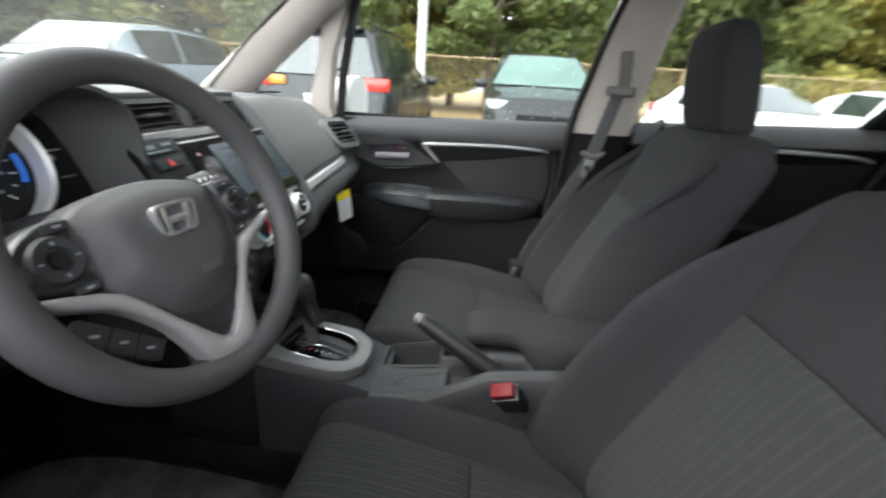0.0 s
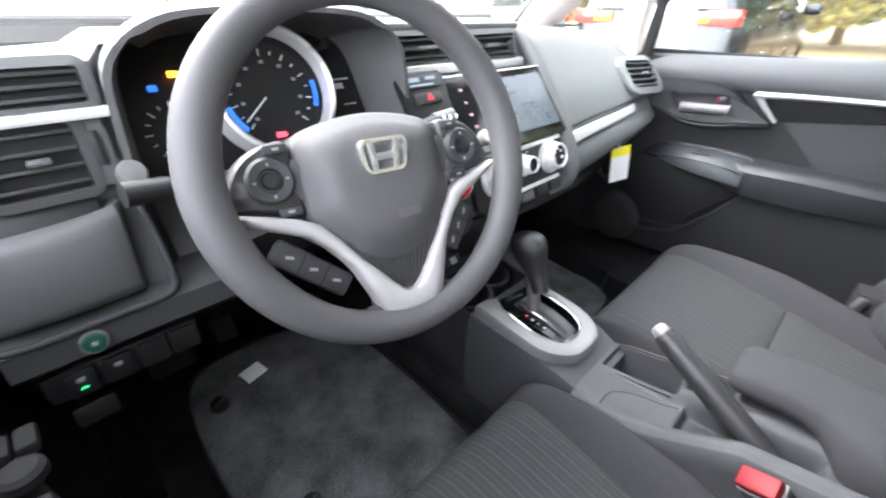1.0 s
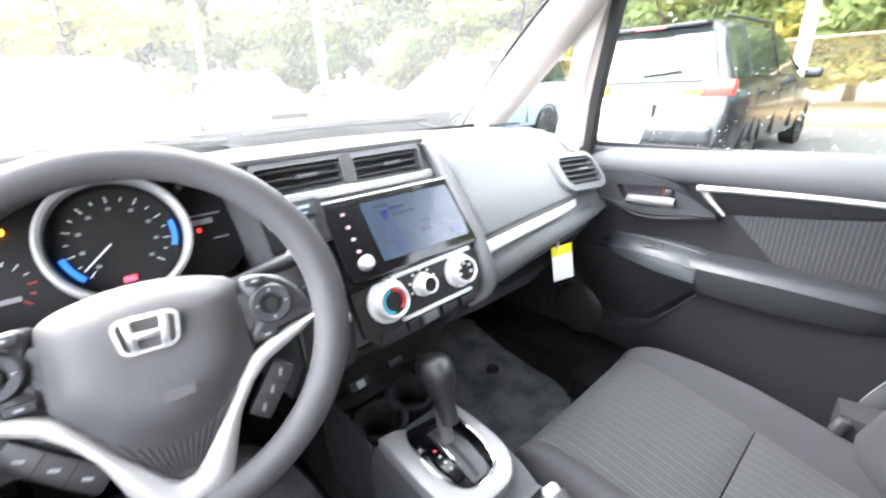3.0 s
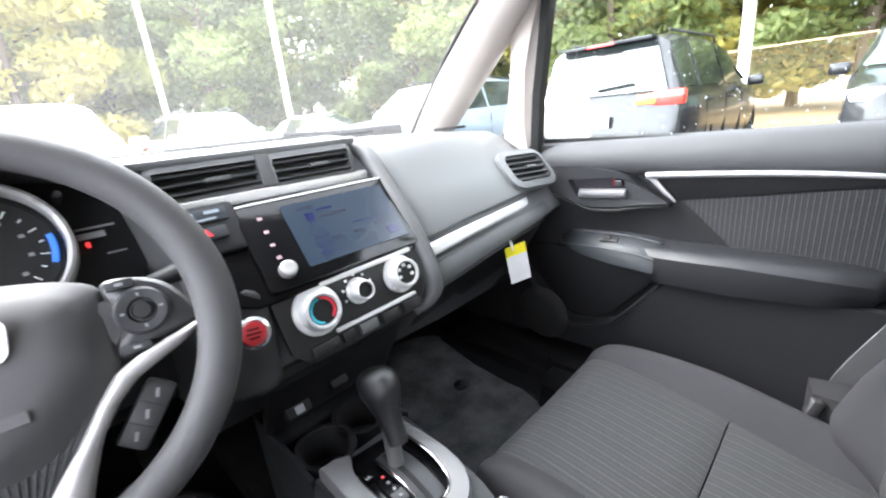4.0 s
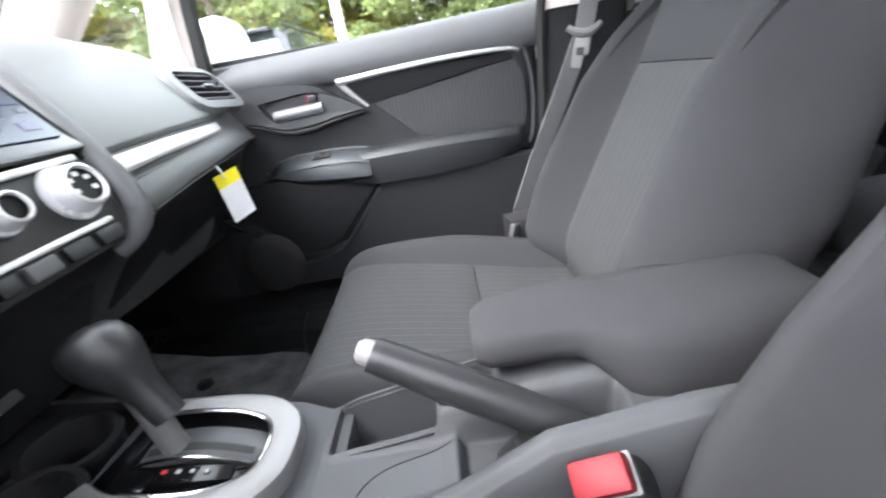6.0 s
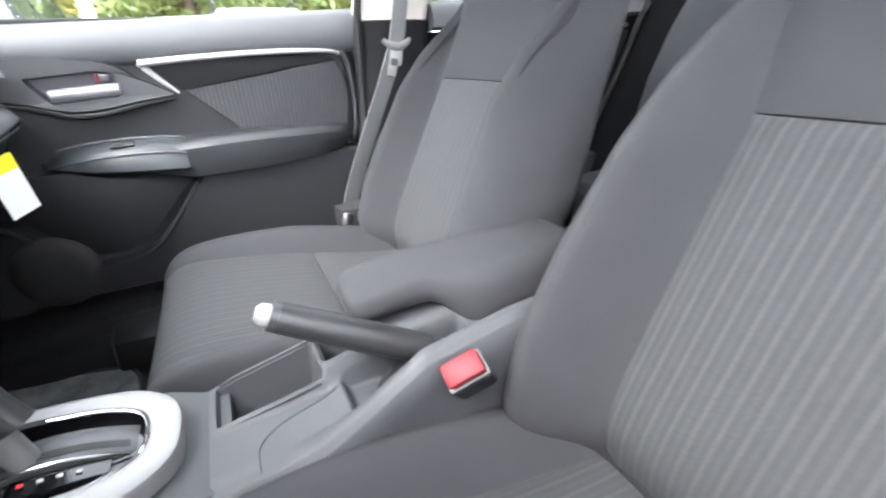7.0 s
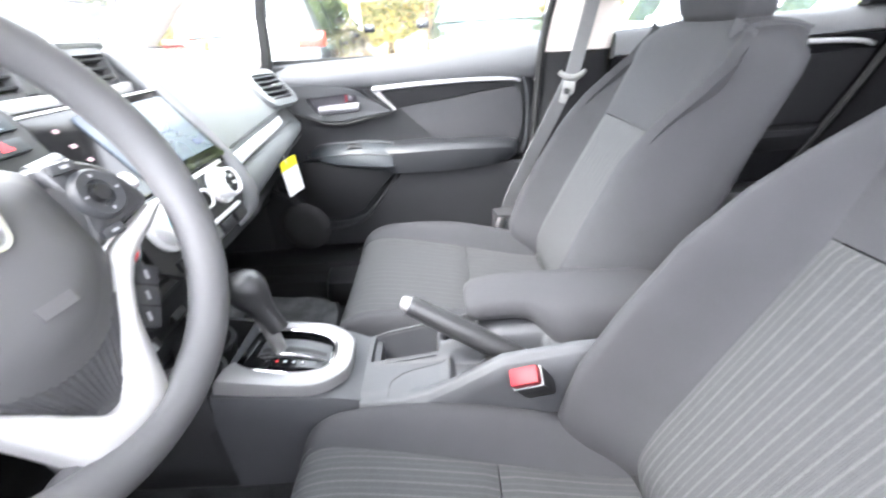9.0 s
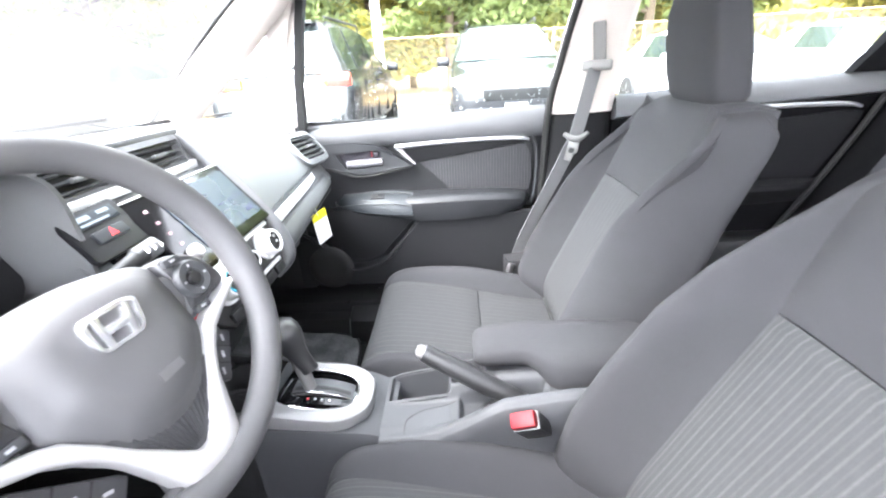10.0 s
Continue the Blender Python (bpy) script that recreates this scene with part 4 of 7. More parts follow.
def rear_door(side, number):
    d = thing("door_%d" % number, (side * 0.8, -1.2, 0.42), "closed dark rear door trim with a chrome strip", "car door", kind="structure")

    def profile(pts):
        return [[(side * x, y, z + rise * smooth01(0.85, 0.95, z)) for x, z in pts] for y, rise in ((-0.78, -0.012), (-1.0, 0.0), (-1.3, 0.012), (-1.56, 0.022), (-1.64, 0.024))]
    part("trim_panel", loft(profile(((0.80, 0.44), (0.79, 0.7), (0.80, 0.93), (0.79, 0.982), (0.84, 0.982), (0.84, 0.44)))), WEDGE, d)
    part("window_shelf", loft(profile(((0.788, 0.984), (0.768, 0.992), (0.766, 1.015), (0.776, 1.042), (0.80, 1.056), (0.84, 1.03), (0.84, 0.984)))), DOORTRIM, d, "smooth grey upper trim")
    part("dark_insert", plate([(side * 0.797, y, z) for y, z in ((-0.95, 0.940), (-1.28, 0.945), (-1.49, 0.962), (-1.545, 0.958), (-1.54, 0.93), (-1.50, 0.85), (-1.445, 0.752), (-1.0, 0.752), (-0.92, 0.8))], (side * -0.010, 0, 0), 0.004), INSERT, d, "dark moulded insert")
    part("chrome_strip", tube(curve_points([(side * 0.772, -1.0, 0.976), (side * 0.768, -1.2, 0.988), (side * 0.766, -1.40, 0.987), (side * 0.768, -1.48, 0.982), (side * 0.780, -1.525, 0.972)], 24), [0.009 - 0.004 * k / 23 for k in range(24)], 8), STRIP, d, "bright chrome strip")
    part("armrest", loft([[(side * (0.80 - w), y, 0.748), (side * 0.80, y, 0.752), (side * 0.80, y, 0.66), (side * (0.80 - w + 0.02), y, 0.69), (side * (0.80 - w - 0.004), y, 0.73)] for y, w in ((-0.95, 0.02), (-1.05, 0.065), (-1.32, 0.065), (-1.41, 0.045), (-1.46, 0.012))]), INSERT, d)


rear_door(1, 3)
for side in (1, -1):
    alone("trim", box((side * 0.765, -1.15, 0.42), (0.11, 1.14, 0.30), 0.03), DARK, "black plastic sill trim by the rear door", "sill trim", kind="structure")
rear_door(-1, 4)
for side in (1,):
    alone("trim", tube(curve_points([(side * 0.768, -1.25, 0.40), (side * 0.772, -1.43, 0.70), (side * 0.772, -1.515, 0.86), (side * 0.770, -1.59, 1.03), (side * 0.758, -1.615, 1.12), (side * 0.69, -1.66, 1.40)], 30), 0.010, 8), SEAL, "black rubber rear door seal", "door seal", kind="structure")
alone("trim", loft([[(0.765 - dx, y0, z), (0.76 - dx, y0 - w, z), (0.80 - dx, y0 - w, z), (0.80 - dx, y0, z)] for y0, z, w, dx in ((-1.455, 1.072, 0.16, 0.0), (-1.50, 1.14, 0.125, 0.014), (-1.56, 1.26, 0.09, 0.045), (-1.60, 1.40, 0.08, 0.085))]), WEDGE, "black frame behind the rear door window", "window frame", kind="structure")
rear_belt = thing("seat_belt", (0.67, -1.72, 1.06), "grey webbing rear seat belt against the pale pillar", "seat belt")
part("webbing", strap([(0.655, -1.715, 1.06), (0.65, -1.75, 1.14), (0.63, -1.79, 1.24), (0.60, -1.81, 1.34)], 0.047, (-0.3, 1, 0.25)), WEB, rear_belt)
part("guide", box((0.628, -1.795, 1.245), (0.012, 0.07, 0.012), 0.004, (-20, 0, 15)), SEAL, rear_belt)
mirror = thing("door_mirror", (0.9, 0.24, 1.0), "white painted door mirror outside the window", "door mirror")
part("mirror_foot", tube([(0.83, 0.25, 1.0), (0.9, 0.245, 1.01), (0.95, 0.24, 1.02)], [0.03, 0.026, 0.024], 10, 0.7), DARK, mirror)
part("mirror_shell", loft([[(0.98 + a, 0.20 + y, 1.045 + b) for a, b in [(0.125 * w * math.copysign(abs(math.cos(t)) ** 0.6, math.cos(t)), 0.088 * w * math.copysign(abs(math.sin(t)) ** 0.7, math.sin(t))) for t in [2 * math.pi * k / 28 for k in range(28)]]]
                           for y, w in ((0.0, 0.93), (0.01, 1.0), (0.06, 0.95), (0.10, 0.75), (0.12, 0.4))]), material("white_mirror_paint", (0.8, 0.8, 0.8), 0.25, vary=0.02, bump=0, coat=0.4), mirror)


# ---- seat belts ----
belt = thing("seat_belt", (0.71, -0.66, 0.5), "grey webbing seat belt hanging on the middle pillar", "seat belt")
part("upper_webbing", strap([(0.735, -0.695, 1.13), (0.715, -0.665, 1.02), (0.70, -0.642, 0.94)], 0.047, (-0.35, 1, 0)), WEB, belt)
part("lower_webbing", strap([(0.70, -0.640, 0.935), (0.705, -0.59, 0.82), (0.712, -0.535, 0.70), (0.715, -0.478, 0.56), (0.715, -0.47, 0.47)], 0.047, (-0.35, 1, 0.2)), WEB, belt)
crescent = [(0.699 - 0.010 * math.sin(math.pi * k / 10), -0.642 + 0.035 * (k / 5 - 1), 0.936 + 0.016 * (k / 5 - 1) ** 2) for k in range(11)]
tongue = part("tongue", tube(crescent, [0.006, 0.007, 0.008, 0.009, 0.009, 0.009, 0.009, 0.009, 0.008, 0.007, 0.006], 8), BELTPLASTIC, belt, "pale plastic belt tongue")
part("tongue_plate", joined(box((0.694, -0.634, 0.912), (0.010, 0.034, 0.034), 0.004, (10, 0, -20)), box((0.696, -0.624, 0.885), (0.003, 0.022, 0.03), 0.001, (14, 0, -20))), BELTPLASTIC, tongue)
part("tongue_hole", box((0.6925, -0.630, 0.902), (0.010, 0.016, 0.016), 0.003, (10, 0, -20)), BLACK, tongue)
part("top_guide", joined(box((0.735, -0.70, 1.135), (0.02, 0.085, 0.03), 0.009, (0, 0, -20), 3), box((0.742, -0.705, 1.19), (0.014, 0.036, 0.12), 0.006, (-5, -8, -18), 3)), BELTPLASTIC, belt, "pale plastic belt guide")
anchor = alone("belt_anchor_cover", loft([[(0.66 + a, -0.465 + b, z) for a, b in ((-0.025, 0.03), (0.03, 0.04), (0.045, -0.04), (-0.03, -0.04))] for z in (0.44, 0.535, 0.565)]), DARKER, "dark plastic belt anchor cover beside the seat", "belt anchor")
alone("belt_anchor_bolt", box((0.625, -0.44, 0.545), (0.014, 0.02, 0.03), 0.003, (20, 0, 30)), STEEL, "bright steel belt anchor tab", "belt anchor")


def buckle(x, y, z, lean):
    b = thing("belt_buckle", (x, y, z - 0.08), "black belt buckle with a red release button", "belt buckle", "belt buckles")
    m = pose(x, y, z, 0, 0, 75) @ pose(0, 0, 0, -32, -lean, 0)
    part("stalk", moved(box((0, 0, -0.075), (0.034, 0.018, 0.10), 0.005), m), DARK, b)
    part("case", moved(box((0, 0, -0.022), (0.048, 0.030, 0.062), 0.006), m), DARK, b)
    part("rim", moved(box((0, 0, 0.005), (0.049, 0.031, 0.008), 0.0035), m), BELTPLASTIC, b)
    part("button", moved(box((0, 0, 0.0145), (0.044, 0.027, 0.018), 0.005), m), BUCKLERED, b, "red release button")


buckle(-0.075, -0.385, 0.605, -25)


# ---- centre console ----
console = thing("centre_console", (0.03, -0.1, 0.3), "dark grey plastic centre console between the seats", "console")
body_rows = []
for y, w, z in ((0.112, 0.10, 0.579), (0.10, 0.10, 0.578), (0.0, 0.098, 0.568), (-0.08, 0.09, 0.556), (-0.11, 0.085, 0.545), (-0.14, 0.083, 0.535)):
    body_rows.append([(0.04 + a * w, y, b) for a, b in ((-1.05, 0.30), (-1.04, z - 0.06), (-1.0, z - 0.012), (-0.94, z), (0.94, z), (1.0, z - 0.012), (1.04, z - 0.06), (1.05, 0.30))])
part("front_body", loft(body_rows), CONSOLE, console)
part("rear_body", box((0.032, -0.385, 0.40), (0.15, 0.5, 0.18), 0.01), DARK, console)
# one moulding holds the open bin, the lever slot and the cup recess
def bay(v, lo, hi, soft=0.006):
    return smooth01(lo - soft, lo + soft, v) * (1 - smooth01(hi - soft, hi + soft, v))


def console_top(x, y):
    deck = lerp(((-0.66, 0.600), (-0.46, 0.598), (-0.36, 0.592), (-0.30, 0.572), (-0.25, 0.553), (-0.20, 0.548), (-0.12, 0.545)), y)[0]
    left = lerp(((-0.66, 0.65), (-0.466, 0.642), (-0.35, 0.624), (-0.275, 0.580), (-0.23, 0.557), (-0.19, 0.547), (-0.12, 0.541)), y)[0]
    right = lerp(((-0.66, 0.615), (-0.46, 0.612), (-0.36, 0.604), (-0.30, 0.588), (-0.20, 0.566), (-0.15, 0.556), (-0.12, 0.546)), y)[0]
    z = deck + (right - deck) * smooth01(0.030, 0.052, x)
    z += (left - z) * (1 - smooth01(-0.038, -0.020, x))
    z -= bay(y, -0.432, -0.272) * bay(x, -0.024, 0.034, 0.005) * (z - 0.545)
    z -= bay(y, -0.246, -0.132) * bay(x, 0.046, 0.112, 0.004) * (z - 0.492)
    z -= bay(y, -0.318, -0.260) * bay(x, 0.060, 0.112, 0.004) * (z - 0.53)
    z -= 0.010 * (1 - smooth01(-0.058, -0.044, x)) + 0.012 * smooth01(0.116, 0.126, x)
    return z


def console_skin(u, v):
    """Up the left flank, across the top and down the right flank."""
    y = -0.64 + 0.522 * v
    if u < 0.08:
        return (-0.060 + 0.004 * u / 0.08, y, 0.32 + (console_top(-0.056, y) - 0.32) * u / 0.08)
    if u > 0.94:
        return (0.124 + 0.003 * (u - 0.94) / 0.06, y, console_top(0.124, y) + (0.32 - console_top(0.124, y)) * (u - 0.94) / 0.06)
    x = -0.056 + 0.180 * (u - 0.08) / 0.86
    return (x, y, console_top(x, y))


part("tray_moulding", sheet(console_skin, 100, 190, 0.005, 0.18, 0.52, 0, 0), CONSOLE, console, "moulded grey tray with an open bin and a lever recess", flat_angle=60)
seam = curve_points([(-0.040, -0.165, 0), (-0.012, -0.166, 0), (0.004, -0.178, 0), (0.016, -0.20, 0), (0.022, -0.235, 0), (0.028, -0.262, 0)], 16)
part("deck_seam", tube([(p.x, p.y, console_top(p.x, p.y) + 0.0003) for p in seam], 0.0008, 5), BLACK, console)
# silver surround of the selector
GATE = material("satin_gate_cover", (0.045, 0.046, 0.048), 0.45, vary=0.06, bump=0.1, spec=0.3)
RIMSILVER = material("satin_silver_surround", (0.15, 0.148, 0.148), 0.42, metal=0.2, vary=0.05, scale=20, fine=800, bump=0.05)
U = pose(0.04, 0.005, 0.584, 9, 0, 0)
out = curve_points([(-0.088, 0.10, 0), (-0.088, 0.0, 0), (-0.08, -0.06, 0), (-0.045, -0.098, 0), (0.0, -0.106, 0), (0.045, -0.098, 0), (0.075, -0.06, 0), (0.08, 0.0, 0), (0.07, 0.085, 0)], 33)
inn = curve_points([(-0.04, 0.085, 0), (-0.055, 0.05, 0), (-0.056, -0.02, 0), (-0.036, -0.066, 0), (0.0, -0.076, 0), (0.036, -0.066, 0), (0.053, -0.03, 0), (0.056, 0.02, 0), (0.05, 0.075, 0)], 33)
rows = []
for o, i in zip(out, inn):
    mid = (o + i) / 2
    rows.append(on(U, [(o.x, o.y, -0.02), (o.x, o.y, 0.0), (o.x * 0.97, o.y * 0.97, 0.006), (mid.x, mid.y, 0.010), (i.x, i.y, 0.006), (i.x * 0.97, i.y * 0.97, -0.012)]))
part("selector_surround", loft(rows), RIMSILVER, console, "satin silver U-shaped selector surround")
part("selector_plate", plate(on(U, [(p.x * 0.98, p.y * 0.98, -0.014) for p in inn]), (0, 0, 0.006), 0.001), PIANO, console, "glossy black selector gate")
part("gate_cover", loft([on(U, [(x, 0.062 - 0.128 * k / 14, -0.013 + 0.016 * math.sin(math.pi * (0.08 + 0.84 * k / 14)) - dz) for x, dz in ((-0.012, 0.002), (-0.009, 0.0), (0.029, 0.0), (0.032, 0.002), (0.032, 0.01), (-0.012, 0.01))]) for k in range(15)]), GATE, console, "arched grey sliding cover of the selector slot")
part("gate_slot", loft([on(U, [(x, 0.055 - 0.112 * k / 14, -0.0122 + 0.016 * math.sin(math.pi * (0.13 + 0.74 * k / 14)) + dz) for x, dz in ((-0.001, 0.0), (0.008, 0.0), (0.008, -0.004), (-0.001, -0.004))]) for k in range(15)]), BLACK, console)
part("gate_wall", ring_band(on(U, [(p.x * 0.965, p.y * 0.965, 0.001) for p in inn]), on(U, [(p.x * 0.93, p.y * 0.93, -0.013) for p in inn]), U.to_3x3() @ Vector((0, 0, -0.001))), PIANO, console, "glossy black inner wall")
for k, c in enumerate((RED, PRINT, PRINT, PRINT)):
    part("gate_mark", moved(box((-0.026, 0.020 - 0.014 * k, 0.0010 - 0.0004 * abs(k - 2)), (0.004, 0.0045, 0.001), 0.0), U), c, console)
part("gate_edge", tube(on(U, [(-0.0135, 0.058 - 0.118 * k / 14, -0.010 + 0.016 * math.sin(math.pi * (0.1 + 0.8 * k / 14))) for k in range(15)]), 0.0016, 8), CHROME, console, "thin chrome edge")
part("gate_rim", tube(on(U, [(p.x * 0.955, p.y * 0.955, 0.0035) for p in inn[4:29]]), 0.0016, 8), CHROME, console, "thin chrome edge")
part("gate_plate", loft([on(U, [(x, 0.03 - 0.075 * k / 8, -0.0065 + 0.006 * math.sin(math.pi * (0.15 + 0.7 * k / 8)) + dz) for x, dz in ((-0.040 + 0.004 * abs(k - 3) / 3, -0.004), (-0.039 + 0.004 * abs(k - 3) / 3, 0.0), (-0.016, 0.001), (-0.016, -0.004))]) for k in range(9)]), PIANO, console, "glossy black position plate")
part("cover_flap", moved(box((-0.034, 0.045, -0.005), (0.026, 0.03, 0.008), 0.004), U), PIANO, console)
# cup holders
for cx, cy, cz in ((-0.005, 0.158, 0.583), (0.083, 0.182, 0.581)):
    m = pose(cx, cy, cz, 6, 0, 0)
    part("cup_holder", lathe(((0.041, -0.07), (0.042, 0.0), (0.0435, 0.004), (0.0515, 0.004), (0.053, -0.002), (0.05, -0.01), (0.046, -0.075), (0.0, -0.075), (0.0, -0.07)), m, 36), DARK, console, "round dark cup holder")
part("front_well", box((0.04, 0.20, 0.44), (0.208, 0.2, 0.16), 0.01), DARK, console)
for sx in (-0.066, 0.146):
    part("well_side", sheet(lambda u, v: (sx, (0.11 + 0.2 * v) if sx < 0 else (0.31 - 0.2 * v), 0.40 + (0.185 + 0.03 * (v if sx < 0 else 1 - v)) * u), 4, 6, 0.01, 0.2, 0.2, 0.006, 0.004), DARKER, console)
part("well_bridge", box((0.04, 0.275, 0.585), (0.2, 0.09, 0.012), 0.004, (8, 0, 0)), DARK, console)

shifter = thing("gear_selector", (0.045, 0.03, 0.58), "black gear selector lever with a rounded knob", "gear lever")
part("shaft", tube([(0.044, 0.025, 0.57), (0.05, 0.038, 0.62), (0.058, 0.055, 0.66)], [0.013, 0.013, 0.012], 12), BELTPLASTIC, shifter, "pale satin shaft")
m = Matrix.Translation((0.062, 0.066, 0.70)) @ pose(0, 0, 0, -22, 8, 0)
rows = []
for z, a, b in ((-0.085, 0.0165, 0.0165), (-0.058, 0.0175, 0.018), (-0.036, 0.0205, 0.022), (-0.018, 0.027, 0.030), (0.000, 0.032, 0.036), (0.014, 0.0325, 0.0365), (0.025, 0.029, 0.033), (0.033, 0.020, 0.024), (0.037, 0.007, 0.008)):
    rows.append(on(m, [(a * math.cos(t), b * math.sin(t) + 0.004 * z / 0.03, z) for t in [2 * math.pi * k / 24 for k in range(24)]]))
part("knob", loft(rows), GRIP, shifter, "soft black knob")
part("release_button", moved(box((-0.021, 0.004, 0.006), (0.008, 0.018, 0.022), 0.003), m), DARK, shifter)

brake = thing("handbrake", (0.02, -0.36, 0.55), "black handbrake lever with a pale push button", "handbrake")
path = curve_points([(-0.006, -0.412, 0.566), (-0.002, -0.352, 0.604), (0.008, -0.275, 0.648), (0.017, -0.215, 0.682)], 12)
part("grip", tube(path, [0.018, 0.018, 0.018, 0.0185, 0.0185, 0.019, 0.019, 0.019, 0.0185, 0.0175, 0.017, 0.0165], 14), GRIP, brake)
part("collar", tube([(0.017, -0.216, 0.681), (0.0182, -0.208, 0.6855)], 0.0160, 16), POD, brake)
part("push_button", tube([(0.0182, -0.208, 0.6855), (0.0195, -0.200, 0.690), (0.020, -0.196, 0.692)], [0.0125, 0.0115, 0.007], 16), PLUG, brake, "pale push button")
part("boot", loft([[(0.002 + a * w, -0.36 + b * w, z) for a, b in [(math.cos(t) * 0.6, math.sin(t)) for t in [2 * math.pi * k / 20 for k in range(20)]]] for z, w in ((0.53, 0.06), (0.55, 0.055), (0.572, 0.035))]), DARK, brake)

lid = thing("armrest_box", (0.075, -0.45, 0.53), "charcoal cloth covered centre armrest", "armrest")
rows = []
for y, zt, zb, w, cx in ((-0.300, 0.634, 0.622, 0.028, 0.108), (-0.304, 0.642, 0.616, 0.042, 0.106), (-0.316, 0.649, 0.614, 0.050, 0.105), (-0.34, 0.654, 0.615, 0.053, 0.1045), (-0.38, 0.658, 0.618, 0.054, 0.104), (-0.405, 0.660, 0.618, 0.056, 0.102), (-0.42, 0.661, 0.612, 0.062, 0.097), (-0.437, 0.662, 0.598, 0.070, 0.089), (-0.455, 0.663, 0.575, 0.076, 0.083), (-0.475, 0.664, 0.555, 0.078, 0.081), (-0.62, 0.672, 0.548, 0.078, 0.081), (-0.645, 0.665, 0.56, 0.07, 0.081)):
    rows.append([(cx + a * w, y, zb + (zt - zb) * b) for a, b in ((-0.8, 0.0), (-0.96, 0.12), (-1.0, 0.45), (-0.97, 0.78), (-0.85, 0.95), (-0.5, 1.0), (0.5, 1.0), (0.85, 0.95), (0.97, 0.78), (1.0, 0.45), (0.96, 0.12), (0.8, 0.0))])
part("lid", loft(rows), CLOTH, lid, flat_angle=60)
part("hinge_box", box((0.08, -0.6, 0.55), (0.13, 0.1, 0.09), 0.015), PLASTIC, lid)

# ---- dashboard ----
dash = thing("dashboard", (0, 0.4, 0.6), "grey moulded dashboard with silver strips and black vents", "dashboard")
STATIONS = (
    (0.80, (0.33, 1.030), (0.235, 0.965), (0.180, 0.885), (0.150, 0.835), (0.30, 0.70)),
    (0.70, (0.305, 1.045), (0.215, 0.965), (0.160, 0.885), (0.125, 0.840), (0.27, 0.66)),
    (0.60, (0.295, 1.052), (0.205, 0.965), (0.150, 0.882), (0.114, 0.833), (0.26, 0.63)),
    (0.40, (0.285, 1.060), (0.200, 0.965), (0.146, 0.872), (0.110, 0.812), (0.27, 0.62)),
    (0.262, (0.278, 1.064), (0.195, 0.965), (0.142, 0.862), (0.106, 0.795), (0.28, 0.62)),
    (0.245, (0.285, 1.068), (0.225, 0.985), (0.150, 0.880), (0.120, 0.780), (0.24, 0.66)),
    (-0.135, (0.295, 1.078), (0.235, 0.985), (0.155, 0.880), (0.130, 0.780), (0.24, 0.66)),
    (-0.150, (0.330, 1.082), (0.360, 0.985), (0.345, 0.900), (0.280, 0.820), (0.34, 0.72)),
    (-0.470, (0.330, 1.082), (0.360, 0.985), (0.345, 0.900), (0.270, 0.800), (0.34, 0.72)),
    (-0.490, (0.285, 1.070), (0.272, 0.995), (0.255, 0.915), (0.225, 0.775), (0.32, 0.74)),
    (-0.655, (0.285, 1.062), (0.272, 0.995), (0.255, 0.915), (0.235, 0.775), (0.32, 0.74)),
    (-0.80, (0.33, 1.035), (0.310, 0.985), (0.300, 0.915), (0.290, 0.800), (0.36, 0.76)),
)
rows = []
for x, c, a, b, e, f in STATIONS:
    back = 0.705 - 0.085 * (x / 0.75) ** 2
    rows.append([(x, back, 1.035), (x, 0.52, c[1] - 0.012), (x, c[0] + 0.06, c[1] + 0.002), (x, c[0] + 0.01, c[1]), (x, c[0] - 0.012, c[1] - 0.012), (x, (c[0] + a[0]) / 2 - 0.006, (c[1] + a[1]) / 2), (x, *a), (x, (a[0] + b[0]) / 2 - 0.004, (a[1] + b[1]) / 2), (x, *b), (x, *e), (x, e[0] + 0.03, e[1] - 0.012), (x, *f), (x, 0.66, 0.62), (x, 0.74, 0.9)])
part("body", loft(rows), PLASTIC, dash, flat_angle=50)


def pad_at(x, t):
    """The passenger side's face: t = 0 at the silver strip, 1 at the crest and 1.25 on top."""
    tab = sorted([(r[0], *r[3], *r[2], *r[1]) for r in STATIONS[:5]])
    b, a, c = (lambda q: (q[0:2], q[2:4], q[4:6]))(lerp(tab, x))
    pts = curve_points([(x, b[0] - 0.004, b[1] + 0.02), (x, a[0] - 0.016, a[1]), (x, c[0] - 0.018, c[1] - 0.004), (x, c[0] + 0.06, c[1] + 0.006), (x, c[0] + 0.2, c[1] - 0.004)], 41)
    return pts[max(0, min(40, round(t * 40)))]


part("passenger_pad", sheet(lambda u, v: pad_at(0.252 + 0.513 * u, v) + Vector((0, 0.03 * smooth01(0.8, 1.0, u) ** 2, 0)), 28, 40, 0.012, 0.51, 0.4, 0.014, 0.008), SOFT, dash, "smooth grey airbag pad")
part("top_pad", sheet(lambda u, v: (-0.78 + 1.56 * u, 0.36 + (0.335 - 0.085 * (2 * u - 1) ** 2) * v, 1.083 - 0.035 * (2 * u - 1) ** 2 - 0.036 * v ** 2), 24, 10, 0.015, 1.5, 0.3, 0.02, 0.006), SOFT, dash, "grained dash top")
for k in range(5):
    part("demister_slot", box((0.60 + 0.017 * k, 0.40 - 0.004 * k, 1.068), (0.009, 0.03, 0.006), 0.002, (0, 4, 25)), BLACK, dash)


def pad_low(x):
    q = lerp(sorted([(r[0], *r[3], *r[4]) for r in STATIONS[:5]]), x)
    return q


